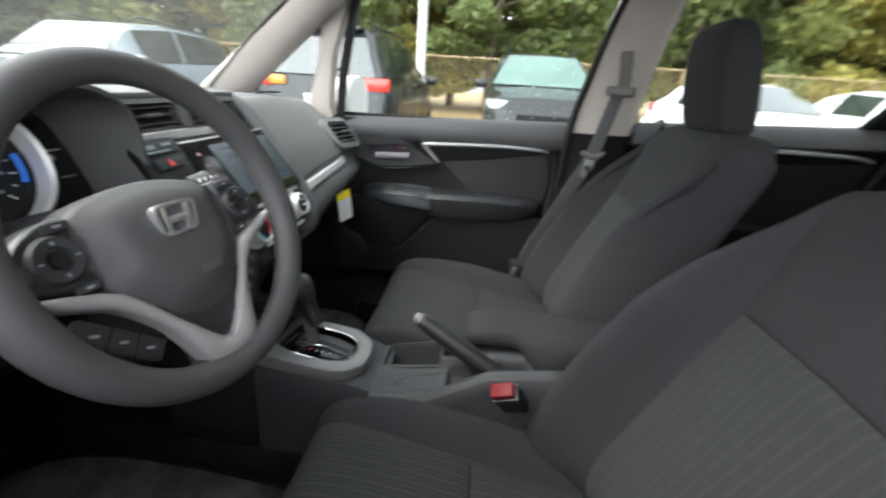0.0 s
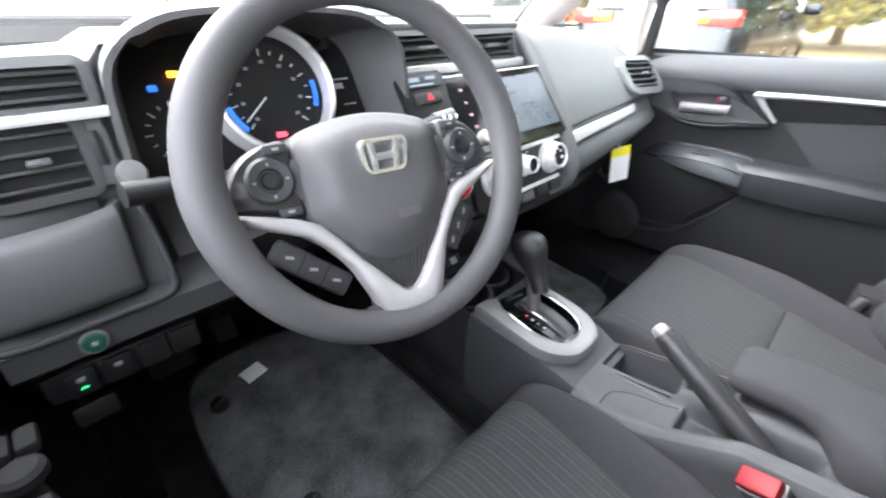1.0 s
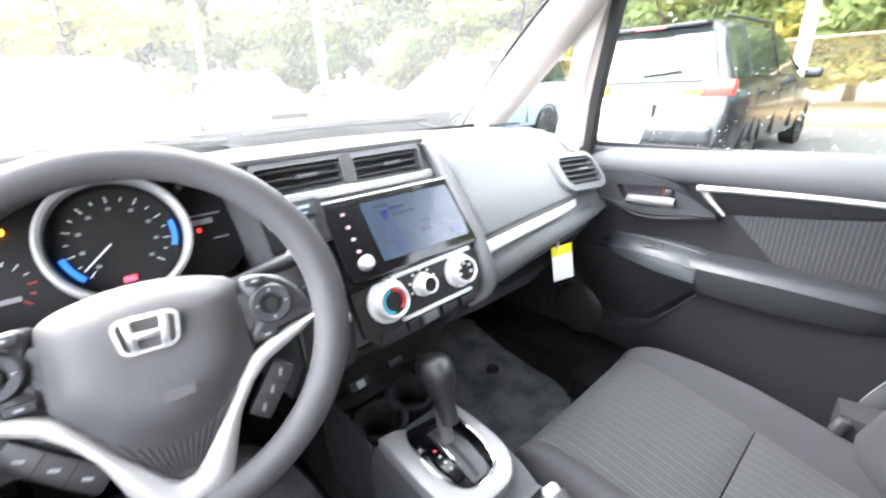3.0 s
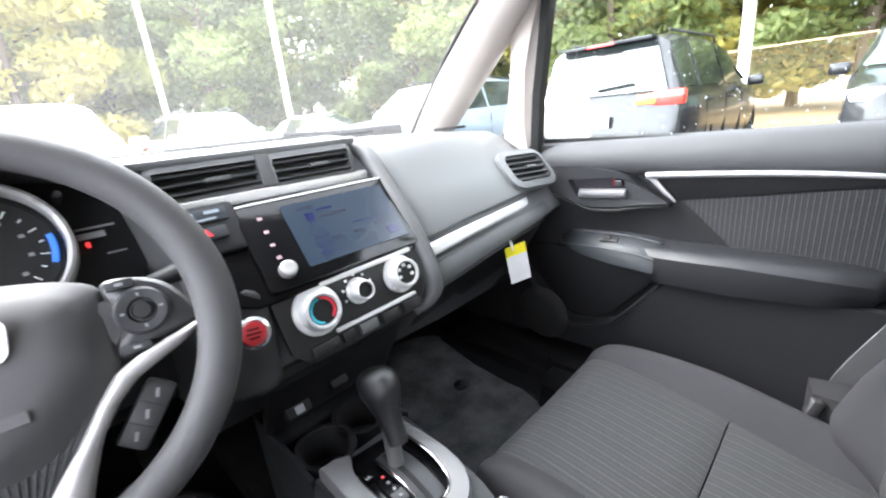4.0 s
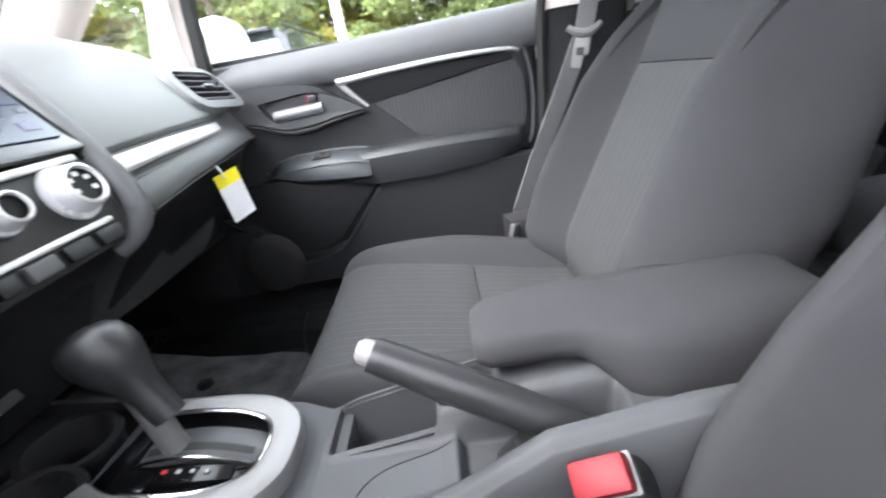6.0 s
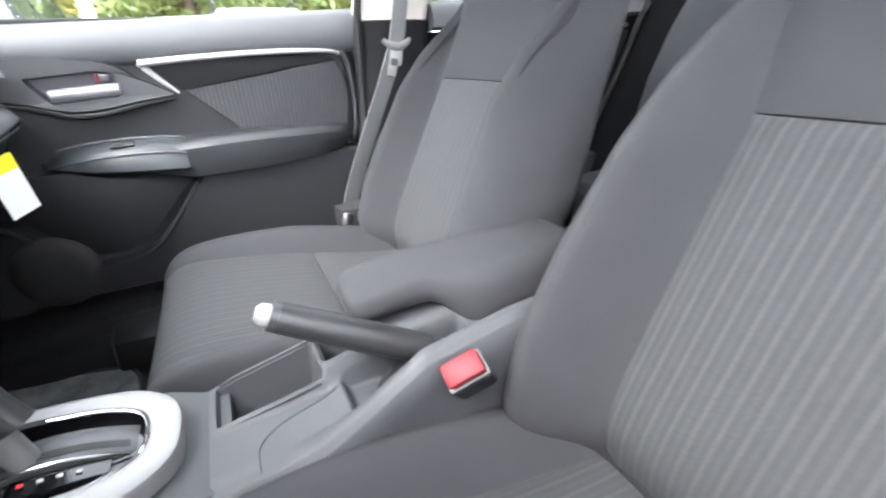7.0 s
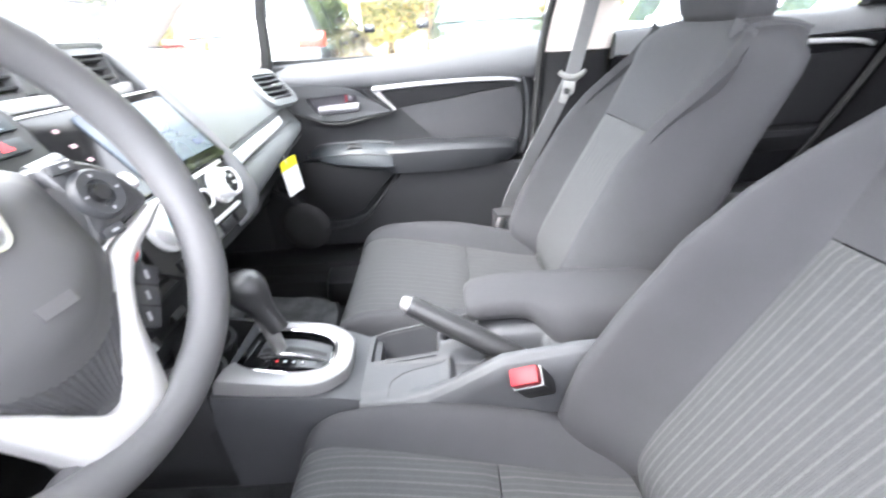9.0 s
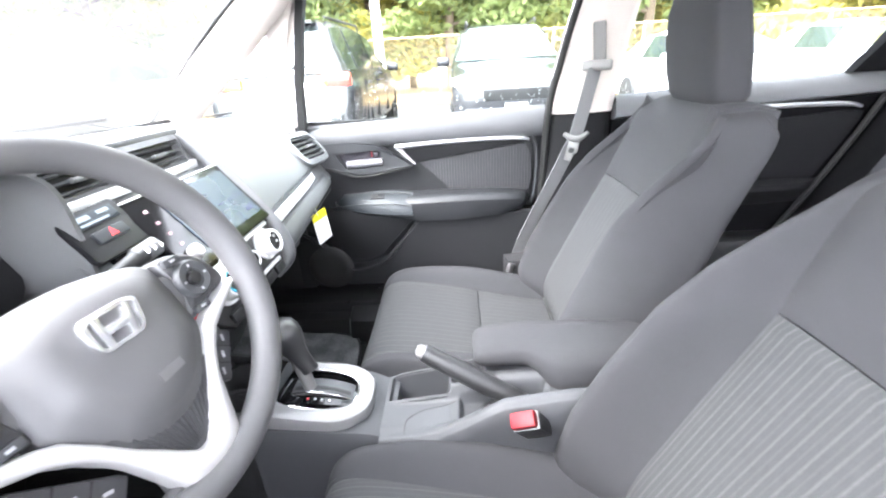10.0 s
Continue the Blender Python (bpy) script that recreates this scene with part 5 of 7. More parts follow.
part("silver_strip", sheet(lambda u, v: (0.258 + 0.382 * u, pad_low(0.262 + 0.375 * u)[0] - 0.012 - 0.008 * (1 - v) + 0.012 * u ** 4, pad_low(0.262 + 0.375 * u)[1] - 0.010 + (0.024 - 0.006 * u) * v), 20, 6, 0.01, 0.37, 0.03, 0.006, 0.004), SILVER, dash, "satin silver strip")
part("lower_pad", sheet(lambda u, v: (0.262 + 0.44 * u, pad_low(0.262 + 0.44 * u)[2] - 0.008 + (pad_low(0.262 + 0.44 * u)[0] - pad_low(0.262 + 0.44 * u)[2] - 0.006) * v - 0.008 * math.sin(math.pi * v), pad_low(0.262 + 0.44 * u)[3] + (pad_low(0.262 + 0.44 * u)[1] - 0.014 - pad_low(0.262 + 0.44 * u)[3]) * v), 20, 8, 0.012, 0.44, 0.06, 0.008, 0.005), LOWERPAD, dash, "stitched soft grey knee pad")
part("stitch_line", tube([(x, pad_low(x)[0] - 0.022, pad_low(x)[1] - 0.022) for x in [0.27 + 0.042 * k for k in range(10)]], 0.0015, 5), DARK, dash)
for k in range(1, 5):
    part("stitch_line", tube([(x, pad_low(x)[0] - 0.022 + (pad_low(x)[2] - pad_low(x)[0]) * 0.16 * k, pad_low(x)[1] - 0.020 + (pad_low(x)[3] - pad_low(x)[1]) * 0.16 * k) for x in [0.27 + 0.042 * j for j in range(10)]], 0.001, 5), DARK, dash)
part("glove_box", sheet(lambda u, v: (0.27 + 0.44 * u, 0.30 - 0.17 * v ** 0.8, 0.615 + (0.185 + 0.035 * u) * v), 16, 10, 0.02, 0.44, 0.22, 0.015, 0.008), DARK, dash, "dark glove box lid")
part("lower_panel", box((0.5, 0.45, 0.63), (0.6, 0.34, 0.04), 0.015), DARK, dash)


def vent(name, m, w, h, slats, r, label, knob=True, rim=0.010, shear=0.0):
    """A louvred outlet in the plane of m."""
    def sk(pts):
        return [(a + shear * b, b) for a, b in pts]
    v = part(name, ring_band(on(m, sk(rounded(w + 2 * rim, h + 2 * rim, r + rim)), 0.004), on(m, sk(rounded(w, h, r)), 0.008), m.to_3x3() @ Vector((0, 0, -0.02))), SOFT if name == "side_vent" else PLASTIC, dash, label)
    part("dark_back", plate(on(m, sk(rounded(w, h, r)), -0.011), m.to_3x3() @ Vector((0, 0, 0.002)), 0), BLACK, v)
    for k in range(slats):
        y = -h / 2 + h * (k + 0.5) / slats
        part("slat", moved(moved(box((0, 0, 0), (w - 0.002, 0.0038, 0.013), 0.0012, (-6, 0, 0)), pose(shear * y, y, -0.001)), m), CONSOLE, v)
    if knob:
        part("vent_knob", moved(box((w * 0.05, 0, 0.007), (w * 0.25, 0.007, 0.012), 0.003), m), PLASTIC, v)
    return v


def facing(x, y, z, tilt, yaw=0, roll=0):
    """A plane that looks at the seats: its x to the car's right, y up, z rearward; tilt leans its top forward."""
    return Matrix.Translation((x, y, z)) @ pose(0, 0, 0, 0, 0, yaw) @ pose(0, 0, 0, 90 - tilt, 0, 0) @ pose(0, 0, 0, 0, 0, roll)


vent("side_vent", facing(0.660, 0.166, 0.957, 36, -6, -3), 0.132, 0.076, 5, 0.02, "black louvred side vent in a grey oval surround", rim=0.016, shear=-0.18)
vent("centre_vent", facing(-0.045, 0.254, 1.048, 14), 0.15, 0.040, 3, 0.004, "black louvred centre vent")
vent("centre_vent", facing(0.122, 0.250, 1.045, 14), 0.145, 0.040, 3, 0.004, "black louvred centre vent")
part("vent_roof", box((0.035, 0.300, 1.083), (0.37, 0.09, 0.012), 0.005, (4, 0.6, 0)), SOFT, dash)
part("vent_silver_strip", box((0.047, 0.243, 1.016), (0.355, 0.012, 0.016), 0.004, (0, 0.6, 0)), SILVER, dash, "satin silver strip")
part("vent_post", box((0.036, 0.258, 1.048), (0.022, 0.03, 0.052), 0.004, (-14, 0, 0)), PLASTIC, dash)
# left end of the dashboard
vent("left_upper_vent", facing(-0.548, 0.254, 1.039, 10), 0.088, 0.034, 3, 0.004, "black louvred upper vent", False)
vent("left_vent", facing(-0.566, 0.245, 0.973, 10), 0.078, 0.066, 4, 0.005, "black louvred left vent")
part("left_silver_strip", box((-0.565, 0.243, 1.013), (0.155, 0.016, 0.010), 0.004), SILVER, dash, "satin silver strip")
part("vent_wheel_plate", moved(box((0, 0, 0), (0.026, 0.075, 0.008), 0.003), facing(-0.513, 0.247, 0.975, 10)), PLASTIC, dash)
part("vent_wheel", moved(box((0, 0, 0.004), (0.009, 0.036, 0.01), 0.003), facing(-0.513, 0.247, 0.977, 10)), DARK, dash)
def lid_at(u, v):
    x = -0.656 + 0.146 * u - 0.004 * (1 - v)
    bow = math.sin(math.pi * u) ** 0.5 * math.sin(math.pi * min(1, 0.15 + 0.8 * v)) ** 0.5
    return (x, 0.224 - 0.018 * bow - 0.008 * (1 - v), 0.815 + (0.100 + 0.008 * u) * v)


part("coin_pocket", sheet(lid_at, 16, 14, 0.03, 0.122, 0.09, 0.012, 0.010), PLASTIC, dash, "closed grey coin pocket lid")
part("pocket_frame", tube(curve_points([(-0.662, 0.245, 0.93), (-0.664, 0.235, 0.87), (-0.662, 0.216, 0.812), (-0.64, 0.206, 0.803), (-0.56, 0.204, 0.805), (-0.50, 0.206, 0.808), (-0.492, 0.215, 0.84), (-0.496, 0.238, 0.90), (-0.505, 0.246, 0.93)], 40), 0.0045, 10), CONSOLE, dash, "rounded grey frame")
part("pocket_scoop", plate(on(facing(-0.585, 0.246, 0.918, 30), rounded(0.11, 0.03, 0.014)), (0, -0.01, 0.004), 0.003), DARK, dash)
part("knee_panel", loft([[(x, y, z) for y, z in ((0.222, 0.812), (0.204, 0.800), (0.203, 0.770), (0.225, 0.752), (0.30, 0.752), (0.30, 0.812))] for x in (-0.66, -0.55, -0.45, -0.40)]), LOWERPAD, dash)
eco = part("eco_button", lathe(((0.0, 0.0), (0.0115, 0.0), (0.0115, 0.006), (0.010, 0.009), (0.0, 0.010)), facing(-0.586, 0.203, 0.785, 5), 24), GREEN, dash, "round green economy button")
part("button_ring", hoop(((0.0113, 0.0), (0.0132, 0.0), (0.0132, 0.007), (0.0113, 0.007)), facing(-0.586, 0.203, 0.785, 5), 24), PLUG, eco)
part("button_mark", moved(box((0, 0.001, 0.011), (0.006, 0.004, 0.002), 0.0), facing(-0.586, 0.203, 0.785, 5)), PRINT, eco)
part("switch_bank", box((-0.565, 0.240, 0.733), (0.16, 0.05, 0.04), 0.006), DARK, dash)
for k in range(4):
    b = part("bank_switch", box((-0.612 + 0.036 * k, 0.212, 0.733), (0.030, 0.008, 0.034), 0.003), DARK, dash)
    if k < 2:
        part("switch_mark", box((-0.612 + 0.036 * k, 0.2075, 0.740), (0.008, 0.002, 0.005), 0), PRINT, b)
part("switch_light", box((-0.612, 0.2075, 0.728), (0.007, 0.002, 0.002), 0), glow("green_lamp", (0.05, 1.0, 0.3), 0.06), dash, "small green lamp")
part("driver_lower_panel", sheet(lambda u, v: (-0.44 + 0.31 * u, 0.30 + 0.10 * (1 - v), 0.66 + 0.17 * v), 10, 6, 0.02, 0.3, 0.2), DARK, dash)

# instrument hood and dials
hood = []
for y, w, top, th in ((0.335, 0.165, 1.092, 0.018), (0.28, 0.172, 1.108, 0.014), (0.22, 0.180, 1.112, 0.010), (0.195, 0.184, 1.108, 0.006)):
    arch = curve_points([(-w - 0.005, 0, -0.18), (-w - 0.003, 0, -0.10), (-w * 0.96, 0, -0.045), (-w * 0.7, 0, -0.010), (-w * 0.3, 0, 0.0), (w * 0.3, 0, 0.0), (w * 0.7, 0, -0.010), (w * 0.96, 0, -0.045), (w + 0.003, 0, -0.10), (w + 0.005, 0, -0.18)], 37)
    a = [(-0.312 + p.x, y, top + p.z) for p in arch]
    b = [(-0.312 + p.x * (1 - th / 0.17), y, top + p.z - (th if abs(p.x) < w * 0.8 else 0.002)) for p in arch][::-1]
    hood.append(a + b)
part("instrument_hood", loft(hood), PLASTIC, dash, "dark grey instrument hood", flat_angle=60)
face = facing(-0.312, 0.290, 1.0, 20)
cl = part("instrument_face", plate(on(face, rounded(0.335, 0.17, 0.05), -0.01), face.to_3x3() @ Vector((0, 0, 0.008)), 0.002), material("matt_instrument_black", (0.008, 0.008, 0.009), 0.45, vary=0.1, bump=0, spec=0.3), dash, "black instrument face")
for px, py, rr, silver in ((0.012, 0.0, 0.078, True), (-0.115, -0.030, 0.045, False)):
    if silver:
        part("dial_ring", hoop(((rr - 0.004, 0.0), (rr - 0.002, 0.035), (rr + 0.002, 0.039), (rr + 0.006, 0.036), (rr + 0.009, 0.0)), face @ pose(px, py, 0), 56), SILVER, cl, "satin silver dial ring")
        part("dial_bowl", lathe(((0.0, -0.001), (rr - 0.01, -0.001), (rr - 0.004, 0.010), (rr - 0.003, 0.001), (0.0, -0.004)), face @ pose(px, py, 0.004), 48), BLACK, cl)
    for k in range(17 if silver else 13):
        a = radians(225 - 270 * k / (16 if silver else 12))
        long = k % 2 == 0
        part("dial_tick", moved(moved(box((0, 0, 0), (0.009 if long else 0.005, 0.0014, 0.001), 0), pose(rr * 0.70, 0, 0)), face @ pose(px, py, 0.008, 0, 0, math.degrees(a))), WHITE if silver or k < 10 else RED, cl)
        if long and silver:
            part("dial_number", moved(box((0, 0, 0), (0.0055, 0.0042, 0.001), 0), face @ pose(px + math.cos(a) * rr * 0.54, py + math.sin(a) * rr * 0.54, 0.008)), PRINT, cl)
part("dial_needle", moved(moved(box((0.03, 0, 0), (0.045, 0.002, 0.002), 0.0), pose(0, 0, 0.011, 0, 0, 218)), face @ pose(0.008, 0, 0)), WHITE, cl, "white needle")
BLUE = glow("blue_dial_lamp", (0.05, 0.25, 1.0), 0.05)
for a0 in (-22, 190):
    arc = [(0.012 + 0.064 * math.cos(radians(a0 + 4 * k)), 0.064 * math.sin(radians(a0 + 4 * k)), 0.012) for k in range(9)]
    part("blue_lamp", tube(on(face, arc), 0.0035, 6), BLUE, cl, "blue glowing dial lamp")
for x, y, c, w in ((-0.125, 0.022, BLUE, 0.010), (-0.098, 0.036, glow("amber_lamp", (1.0, 0.3, 0.02), 0.3), 0.012), (0.108, -0.012, glow("red_lamp", (1.0, 0.05, 0.05), 0.06), 0.005), (0.01, -0.055, glow("red_lamp_small", (1.0, 0.05, 0.08), 0.2), 0.014)):
    part("warning_lamp", moved(box((x, y, 0.006), (w, 0.007, 0.002), 0.0005), face), c, cl, "small warning lamp")
for x, y, w, h in ((0.122, 0.01, 0.042, 0.0025), (0.115, 0.0, 0.03, 0.008), (0.135, -0.028, 0.022, 0.002), (-0.115, -0.045, 0.035, 0.006), (0.086, -0.02, 0.008, 0.008)):
    part("display_bar", moved(box((x, y, 0.004), (w, h, 0.001), 0), face), material("dim_display_print", (0.35, 0.35, 0.38), 0.6, bump=0), cl)
part("odometer_stalk", tube(on(face, [(0.095, 0.052, 0.0), (0.095, 0.05, 0.045)]), [0.004, 0.005], 10), BLACK, cl)
for x, z in ((-0.498, 0.952), (-0.43, 0.915)):
    part("trip_knob", lathe(((0.0, 0.0), (0.012, 0.0), (0.014, 0.02), (0.012, 0.03), (0.0, 0.031)), facing(x, 0.215, z, 20), 20), PLUG, dash, "pale round knob")

# touch screen and its surround
SCR = facing(0.092, 0.172, 0.944, 38, -1.5)
sc = part("screen_surround", plate(on(SCR, [(-0.20, 0.066), (0.152, 0.076), (0.158, -0.076), (-0.155, -0.080), (-0.195, -0.06)], -0.012), SCR.to_3x3() @ Vector((0, 0, 0.012)), 0.003), PIANO, dash, "glossy black screen surround")
tv = part("touch_screen", plate(on(SCR, rounded(0.272, 0.142, 0.008), 0.002), SCR.to_3x3() @ Vector((0, 0, 0.010)), 0.002), PIANO, dash, "glossy black touch screen unit")
part("screen_top_edge", moved(box((0, 0.071, 0.012), (0.262, 0.003, 0.004), 0.001), SCR), SILVER, tv)
lcd = material("dark_lcd", (0.006, 0.009, 0.014), 0.27, vary=0.1, scale=4, bump=0, spec=0.55, coat=0.15)
lcd.node_tree.nodes["Principled BSDF"].inputs["Emission Color"].default_value = (0.10, 0.2, 0.34, 1)
lcd.node_tree.nodes["Principled BSDF"].inputs["Emission Strength"].default_value = 0.010
part("display", plate(on(SCR, [(a + 0.026, b + 0.003) for a, b in rounded(0.192, 0.108, 0.003)], 0.0125), SCR.to_3x3() @ Vector((0, 0, 0.0015)), 0), lcd, tv, "dim blue display")
INK = glow("blue_screen_icon", (0.10, 0.12, 0.9), 0.0045)
PALE = glow("pale_screen_icon", (0.4, 0.5, 0.9), 0.002)
for m in (INK, PALE):
    for key, value in (("Roughness", 0.27), ("Specular IOR Level", 0.55), ("Coat Weight", 0.15)):
        m.node_tree.nodes["Principled BSDF"].inputs[key].default_value = value
for x, y, w, h, c in ((-0.05, 0.042, 0.03, 0.004, PALE), (-0.048, 0.025, 0.014, 0.014, INK), (-0.01, 0.022, 0.05, 0.004, PALE), (-0.02, 0.034, 0.03, 0.003, INK), (-0.045, -0.012, 0.024, 0.003, INK), (-0.02, -0.02, 0.018, 0.006, PALE), (0.02, -0.02, 0.02, 0.006, PALE), (0.06, -0.016, 0.018, 0.006, PALE), (0.095, -0.014, 0.012, 0.006, PALE),
                     (-0.045, -0.026, 0.03, 0.003, INK), (-0.05, -0.04, 0.02, 0.006, INK), (-0.015, -0.04, 0.012, 0.004, PALE), (0.03, -0.040, 0.02, 0.004, PALE), (0.082, -0.036, 0.022, 0.012, INK), (0.06, -0.004, 0.09, 0.0015, INK)):
    part("display_icon", moved(box((0.026 + x - 0.01, y + 0.003, 0.0145), (w, h, 0.0006), 0), SCR), c, tv)
for y in (0.045, 0.022, 0.0, -0.022):
    part("touch_key", moved(box((-0.105, y, 0.0125), (0.007, 0.005, 0.001), 0), SCR), material("pink_key_print", (0.3, 0.2, 0.22), 0.6, bump=0), tv)
part("volume_knob", lathe(((0.0, 0.0), (0.013, 0.0), (0.012, 0.012), (0.009, 0.014), (0.0, 0.013)), SCR @ pose(-0.103, -0.045, 0.011), 32), WHEELSILVER, tv, "chrome volume knob")
HAZ = facing(-0.088, 0.204, 0.984, 34)
hz = part("clock_panel", plate(on(HAZ, rounded(0.10, 0.075, 0.008)), HAZ.to_3x3() @ Vector((0, 0, 0.010)), 0.003), material("satin_black_panel", (0.009, 0.009, 0.010), 0.4, vary=0.1, bump=0, spec=0.25), dash, "black panel beside the screen")
part("clock", moved(box((0, 0.020, 0.011), (0.075, 0.020, 0.003), 0.001), HAZ), material("grey_lcd", (0.022, 0.027, 0.033), 0.4, vary=0.05, bump=0, spec=0.25), hz)
for x, y, w, h in ((-0.02, 0.023, 0.028, 0.007), (0.018, 0.024, 0.02, 0.005), (-0.004, 0.014, 0.05, 0.003)):
    part("clock_mark", moved(box((x, y, 0.0126), (w, h, 0.0006), 0), HAZ), material("pale_lcd_print", (0.2, 0.23, 0.26), 0.5, vary=0.05, bump=0), hz)
part("hazard_switch", moved(box((0.0, -0.008, 0.012), (0.055, 0.018, 0.006), 0.003), HAZ), SATIN, hz)
part("hazard_mark", plate(on(HAZ, [(-0.007, -0.013), (0.007, -0.013), (0.0, -0.001)], 0.0155), HAZ.to_3x3() @ Vector((0, 0, 0.001)), 0), RED, hz, "red triangle")

# heater controls
HV = facing(0.085, 0.118, 0.838, 17, -3)
hv = part("heater_panel", plate(on(HV, [(-0.135, 0.038), (-0.05, 0.050), (0.09, 0.056), (0.132, 0.050), (0.132, -0.02), (0.11, -0.056), (-0.10, -0.066), (-0.128, -0.04)], -0.012), HV.to_3x3() @ Vector((0, 0, 0.014)), 0.004), HEATER, dash, "dark grey heater control panel")
part("panel_strip", moved(box((0.03, 0.046, 0.005), (0.18, 0.008, 0.008), 0.003, (0, 0, 2)), HV), SILVER, hv, "satin silver strip")
part("panel_strip", moved(box((0.025, -0.030, 0.005), (0.16, 0.007, 0.008), 0.003, (0, 0, 2)), HV), SILVER, hv, "satin silver strip")
for name, kx, ky, r in (("temperature_knob", -0.073, 0.008, 0.035), ("fan_knob", 0.002, 0.013, 0.0195), ("mode_knob", 0.086, 0.014, 0.030)):
    m = HV @ pose(kx, ky, 0.002)
    kn = part(name, lathe(((r * 0.60, 0.012), (r * 0.62, 0.024), (r * 0.70, 0.028), (r * 0.80, 0.027), (r * 0.86, 0.018), (r * 0.90, 0.006), (r * 1.08, 0.004), (r * 1.1, 0.0), (r * 0.3, -0.002)), m, 40), SILVER, hv, "satin silver dial")
    part("knob_face", lathe(((0.0, 0.018), (r * 0.62, 0.018), (r * 0.62, 0.0245), (r * 0.60, 0.0245), (r * 0.58, 0.020), (0.0, 0.020)), m, 32), BLACK, kn)
    if name == "temperature_knob":
        for c, a0, a1 in ((material("cyan_print", (0.03, 0.42, 0.55), 0.5, bump=0), 100, 260), (material("red_print", (0.6, 0.03, 0.05), 0.5, bump=0), -50, 90)):
            arc = [(r * 0.53 * math.cos(radians(a0 + (a1 - a0) * k / 14)), r * 0.53 * math.sin(radians(a0 + (a1 - a0) * k / 14)), 0.0225) for k in range(15)]
            part("colour_arc", tube(on(m, arc), 0.0025, 5), c, kn)
    if name == "mode_knob":
        for k in range(5):
            a = radians(200 - 55 * k)
            part("knob_mark", moved(box((0, 0, 0), (0.007, 0.005, 0.001), 0), m @ pose(r * 0.45 * math.cos(a), r * 0.45 * math.sin(a), 0.021)), WHITE, kn)
for a in range(6):
    part("fan_mark", moved(box((0, 0, 0.003), (0.004, 0.004, 0.001), 0), HV @ pose(0.002 + 0.027 * math.cos(radians(200 - 36 * a)), 0.013 + 0.027 * math.sin(radians(200 - 36 * a)), 0)), WHITE, hv)
for x, w in ((-0.078, 0.046), (-0.038, 0.022), (0.0, 0.034), (0.045, 0.036), (0.09, 0.036)):
    part("heater_button", moved(box((x, -0.046 + 0.03 * x, 0.004), (w, 0.018, 0.010), 0.003, (0, 0, 2)), HV), DARK if w != 0.034 else PLASTIC, hv)
part("cheek", tube(curve_points([(0.236, 0.300, 1.070), (0.238, 0.255, 1.052), (0.238, 0.205, 0.998), (0.238, 0.150, 0.925), (0.238, 0.114, 0.862), (0.236, 0.099, 0.815), (0.228, 0.106, 0.785), (0.205, 0.125, 0.765)], 40), [0.0165 - 0.004 * smooth01(30, 39, k) for k in range(40)], 12), PLASTIC, dash, "rounded grey frame of the centre stack")
part("lower_fascia", sheet(lambda u, v: (-0.075 + 0.305 * (1 - u), 0.110 + 0.006 * (1 - 2 * u) ** 2 + 0.085 * v ** 1.3, 0.786 - 0.010 * u - 0.075 * v), 16, 10, 0.012, 0.3, 0.1, 0.012, 0.006), HEATER, dash, "smooth dark fascia under the heater controls")
start = part("start_button", lathe(((0.0, 0.0), (0.022, 0.0), (0.022, 0.008), (0.018, 0.011), (0.016, 0.009), (0.0, 0.009)), facing(-0.082, 0.124, 0.853, 15, -20), 32), EMBLEM, dash, "round red start button in a chrome ring")
part("button_face", lathe(((0.0, 0.0), (0.0155, 0.0), (0.0155, 0.004), (0.0, 0.006)), facing(-0.082, 0.124, 0.853, 15, -20) @ pose(0, 0, 0.008), 24), RED, start, "red button face")
for k, w in enumerate((0.015, 0.019, 0.013)):
    part("button_mark", moved(box((0, 0.006 - 0.006 * k, 0.0138), (w, 0.0030, 0.0012), 0), facing(-0.082, 0.124, 0.853, 15, -20)), BUCKLERED, start)
part("start_panel", plate(on(facing(-0.098, 0.135, 0.838, 15, -20), rounded(0.085, 0.15, 0.03), -0.03), (-0.010, -0.030, 0.006), 0.008, 3), DARKER, dash)
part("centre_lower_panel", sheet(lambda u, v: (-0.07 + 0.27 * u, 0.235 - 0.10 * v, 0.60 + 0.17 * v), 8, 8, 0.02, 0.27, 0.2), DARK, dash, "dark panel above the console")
part("power_socket", box((-0.02, 0.205, 0.655), (0.045, 0.02, 0.03), 0.004, (-30, 0, 0)), BLACK, dash)
part("socket_mark", box((-0.02, 0.192, 0.655), (0.016, 0.002, 0.014), 0, (-30, 0, 0)), PRINT, dash)
part("usb_cover", box((0.06, 0.20, 0.665), (0.035, 0.02, 0.024), 0.004, (-30, 0, 0)), BLACK, dash)

# ---- steering wheel ----
fy, fp = radians(8), radians(-22)
ahead = Vector((math.sin(fy) * math.cos(fp), math.cos(fy) * math.cos(fp), math.sin(fp)))
SW = Matrix.Translation((-0.315, 0.012, 0.972)) @ (-ahead).to_track_quat("Z", "Y").to_matrix().to_4x4() @ pose(0, 0, 0, 0, 0, -1)
wheel = thing("steering_wheel", (-0.315, 0.012, 0.972), "grey three-spoke steering wheel with silver trim", "steering wheel")
rows = []
for k in range(96):
    a = 2 * math.pi * k / 96
    rim = 0.0158 + 0.0012 * math.cos(2 * a)
    rows.append(on(SW, [((0.1655 + 1.12 * rim * math.cos(t)) * math.cos(a), (0.1655 + 1.12 * rim * math.cos(t)) * math.sin(a), rim * 1.05 * math.sin(t)) for t in [2 * math.pi * j / 20 for j in range(20)]]))
part("rim", loft(rows + [rows[0]], caps=False), RUBBER, wheel, "smooth grey urethane rim")
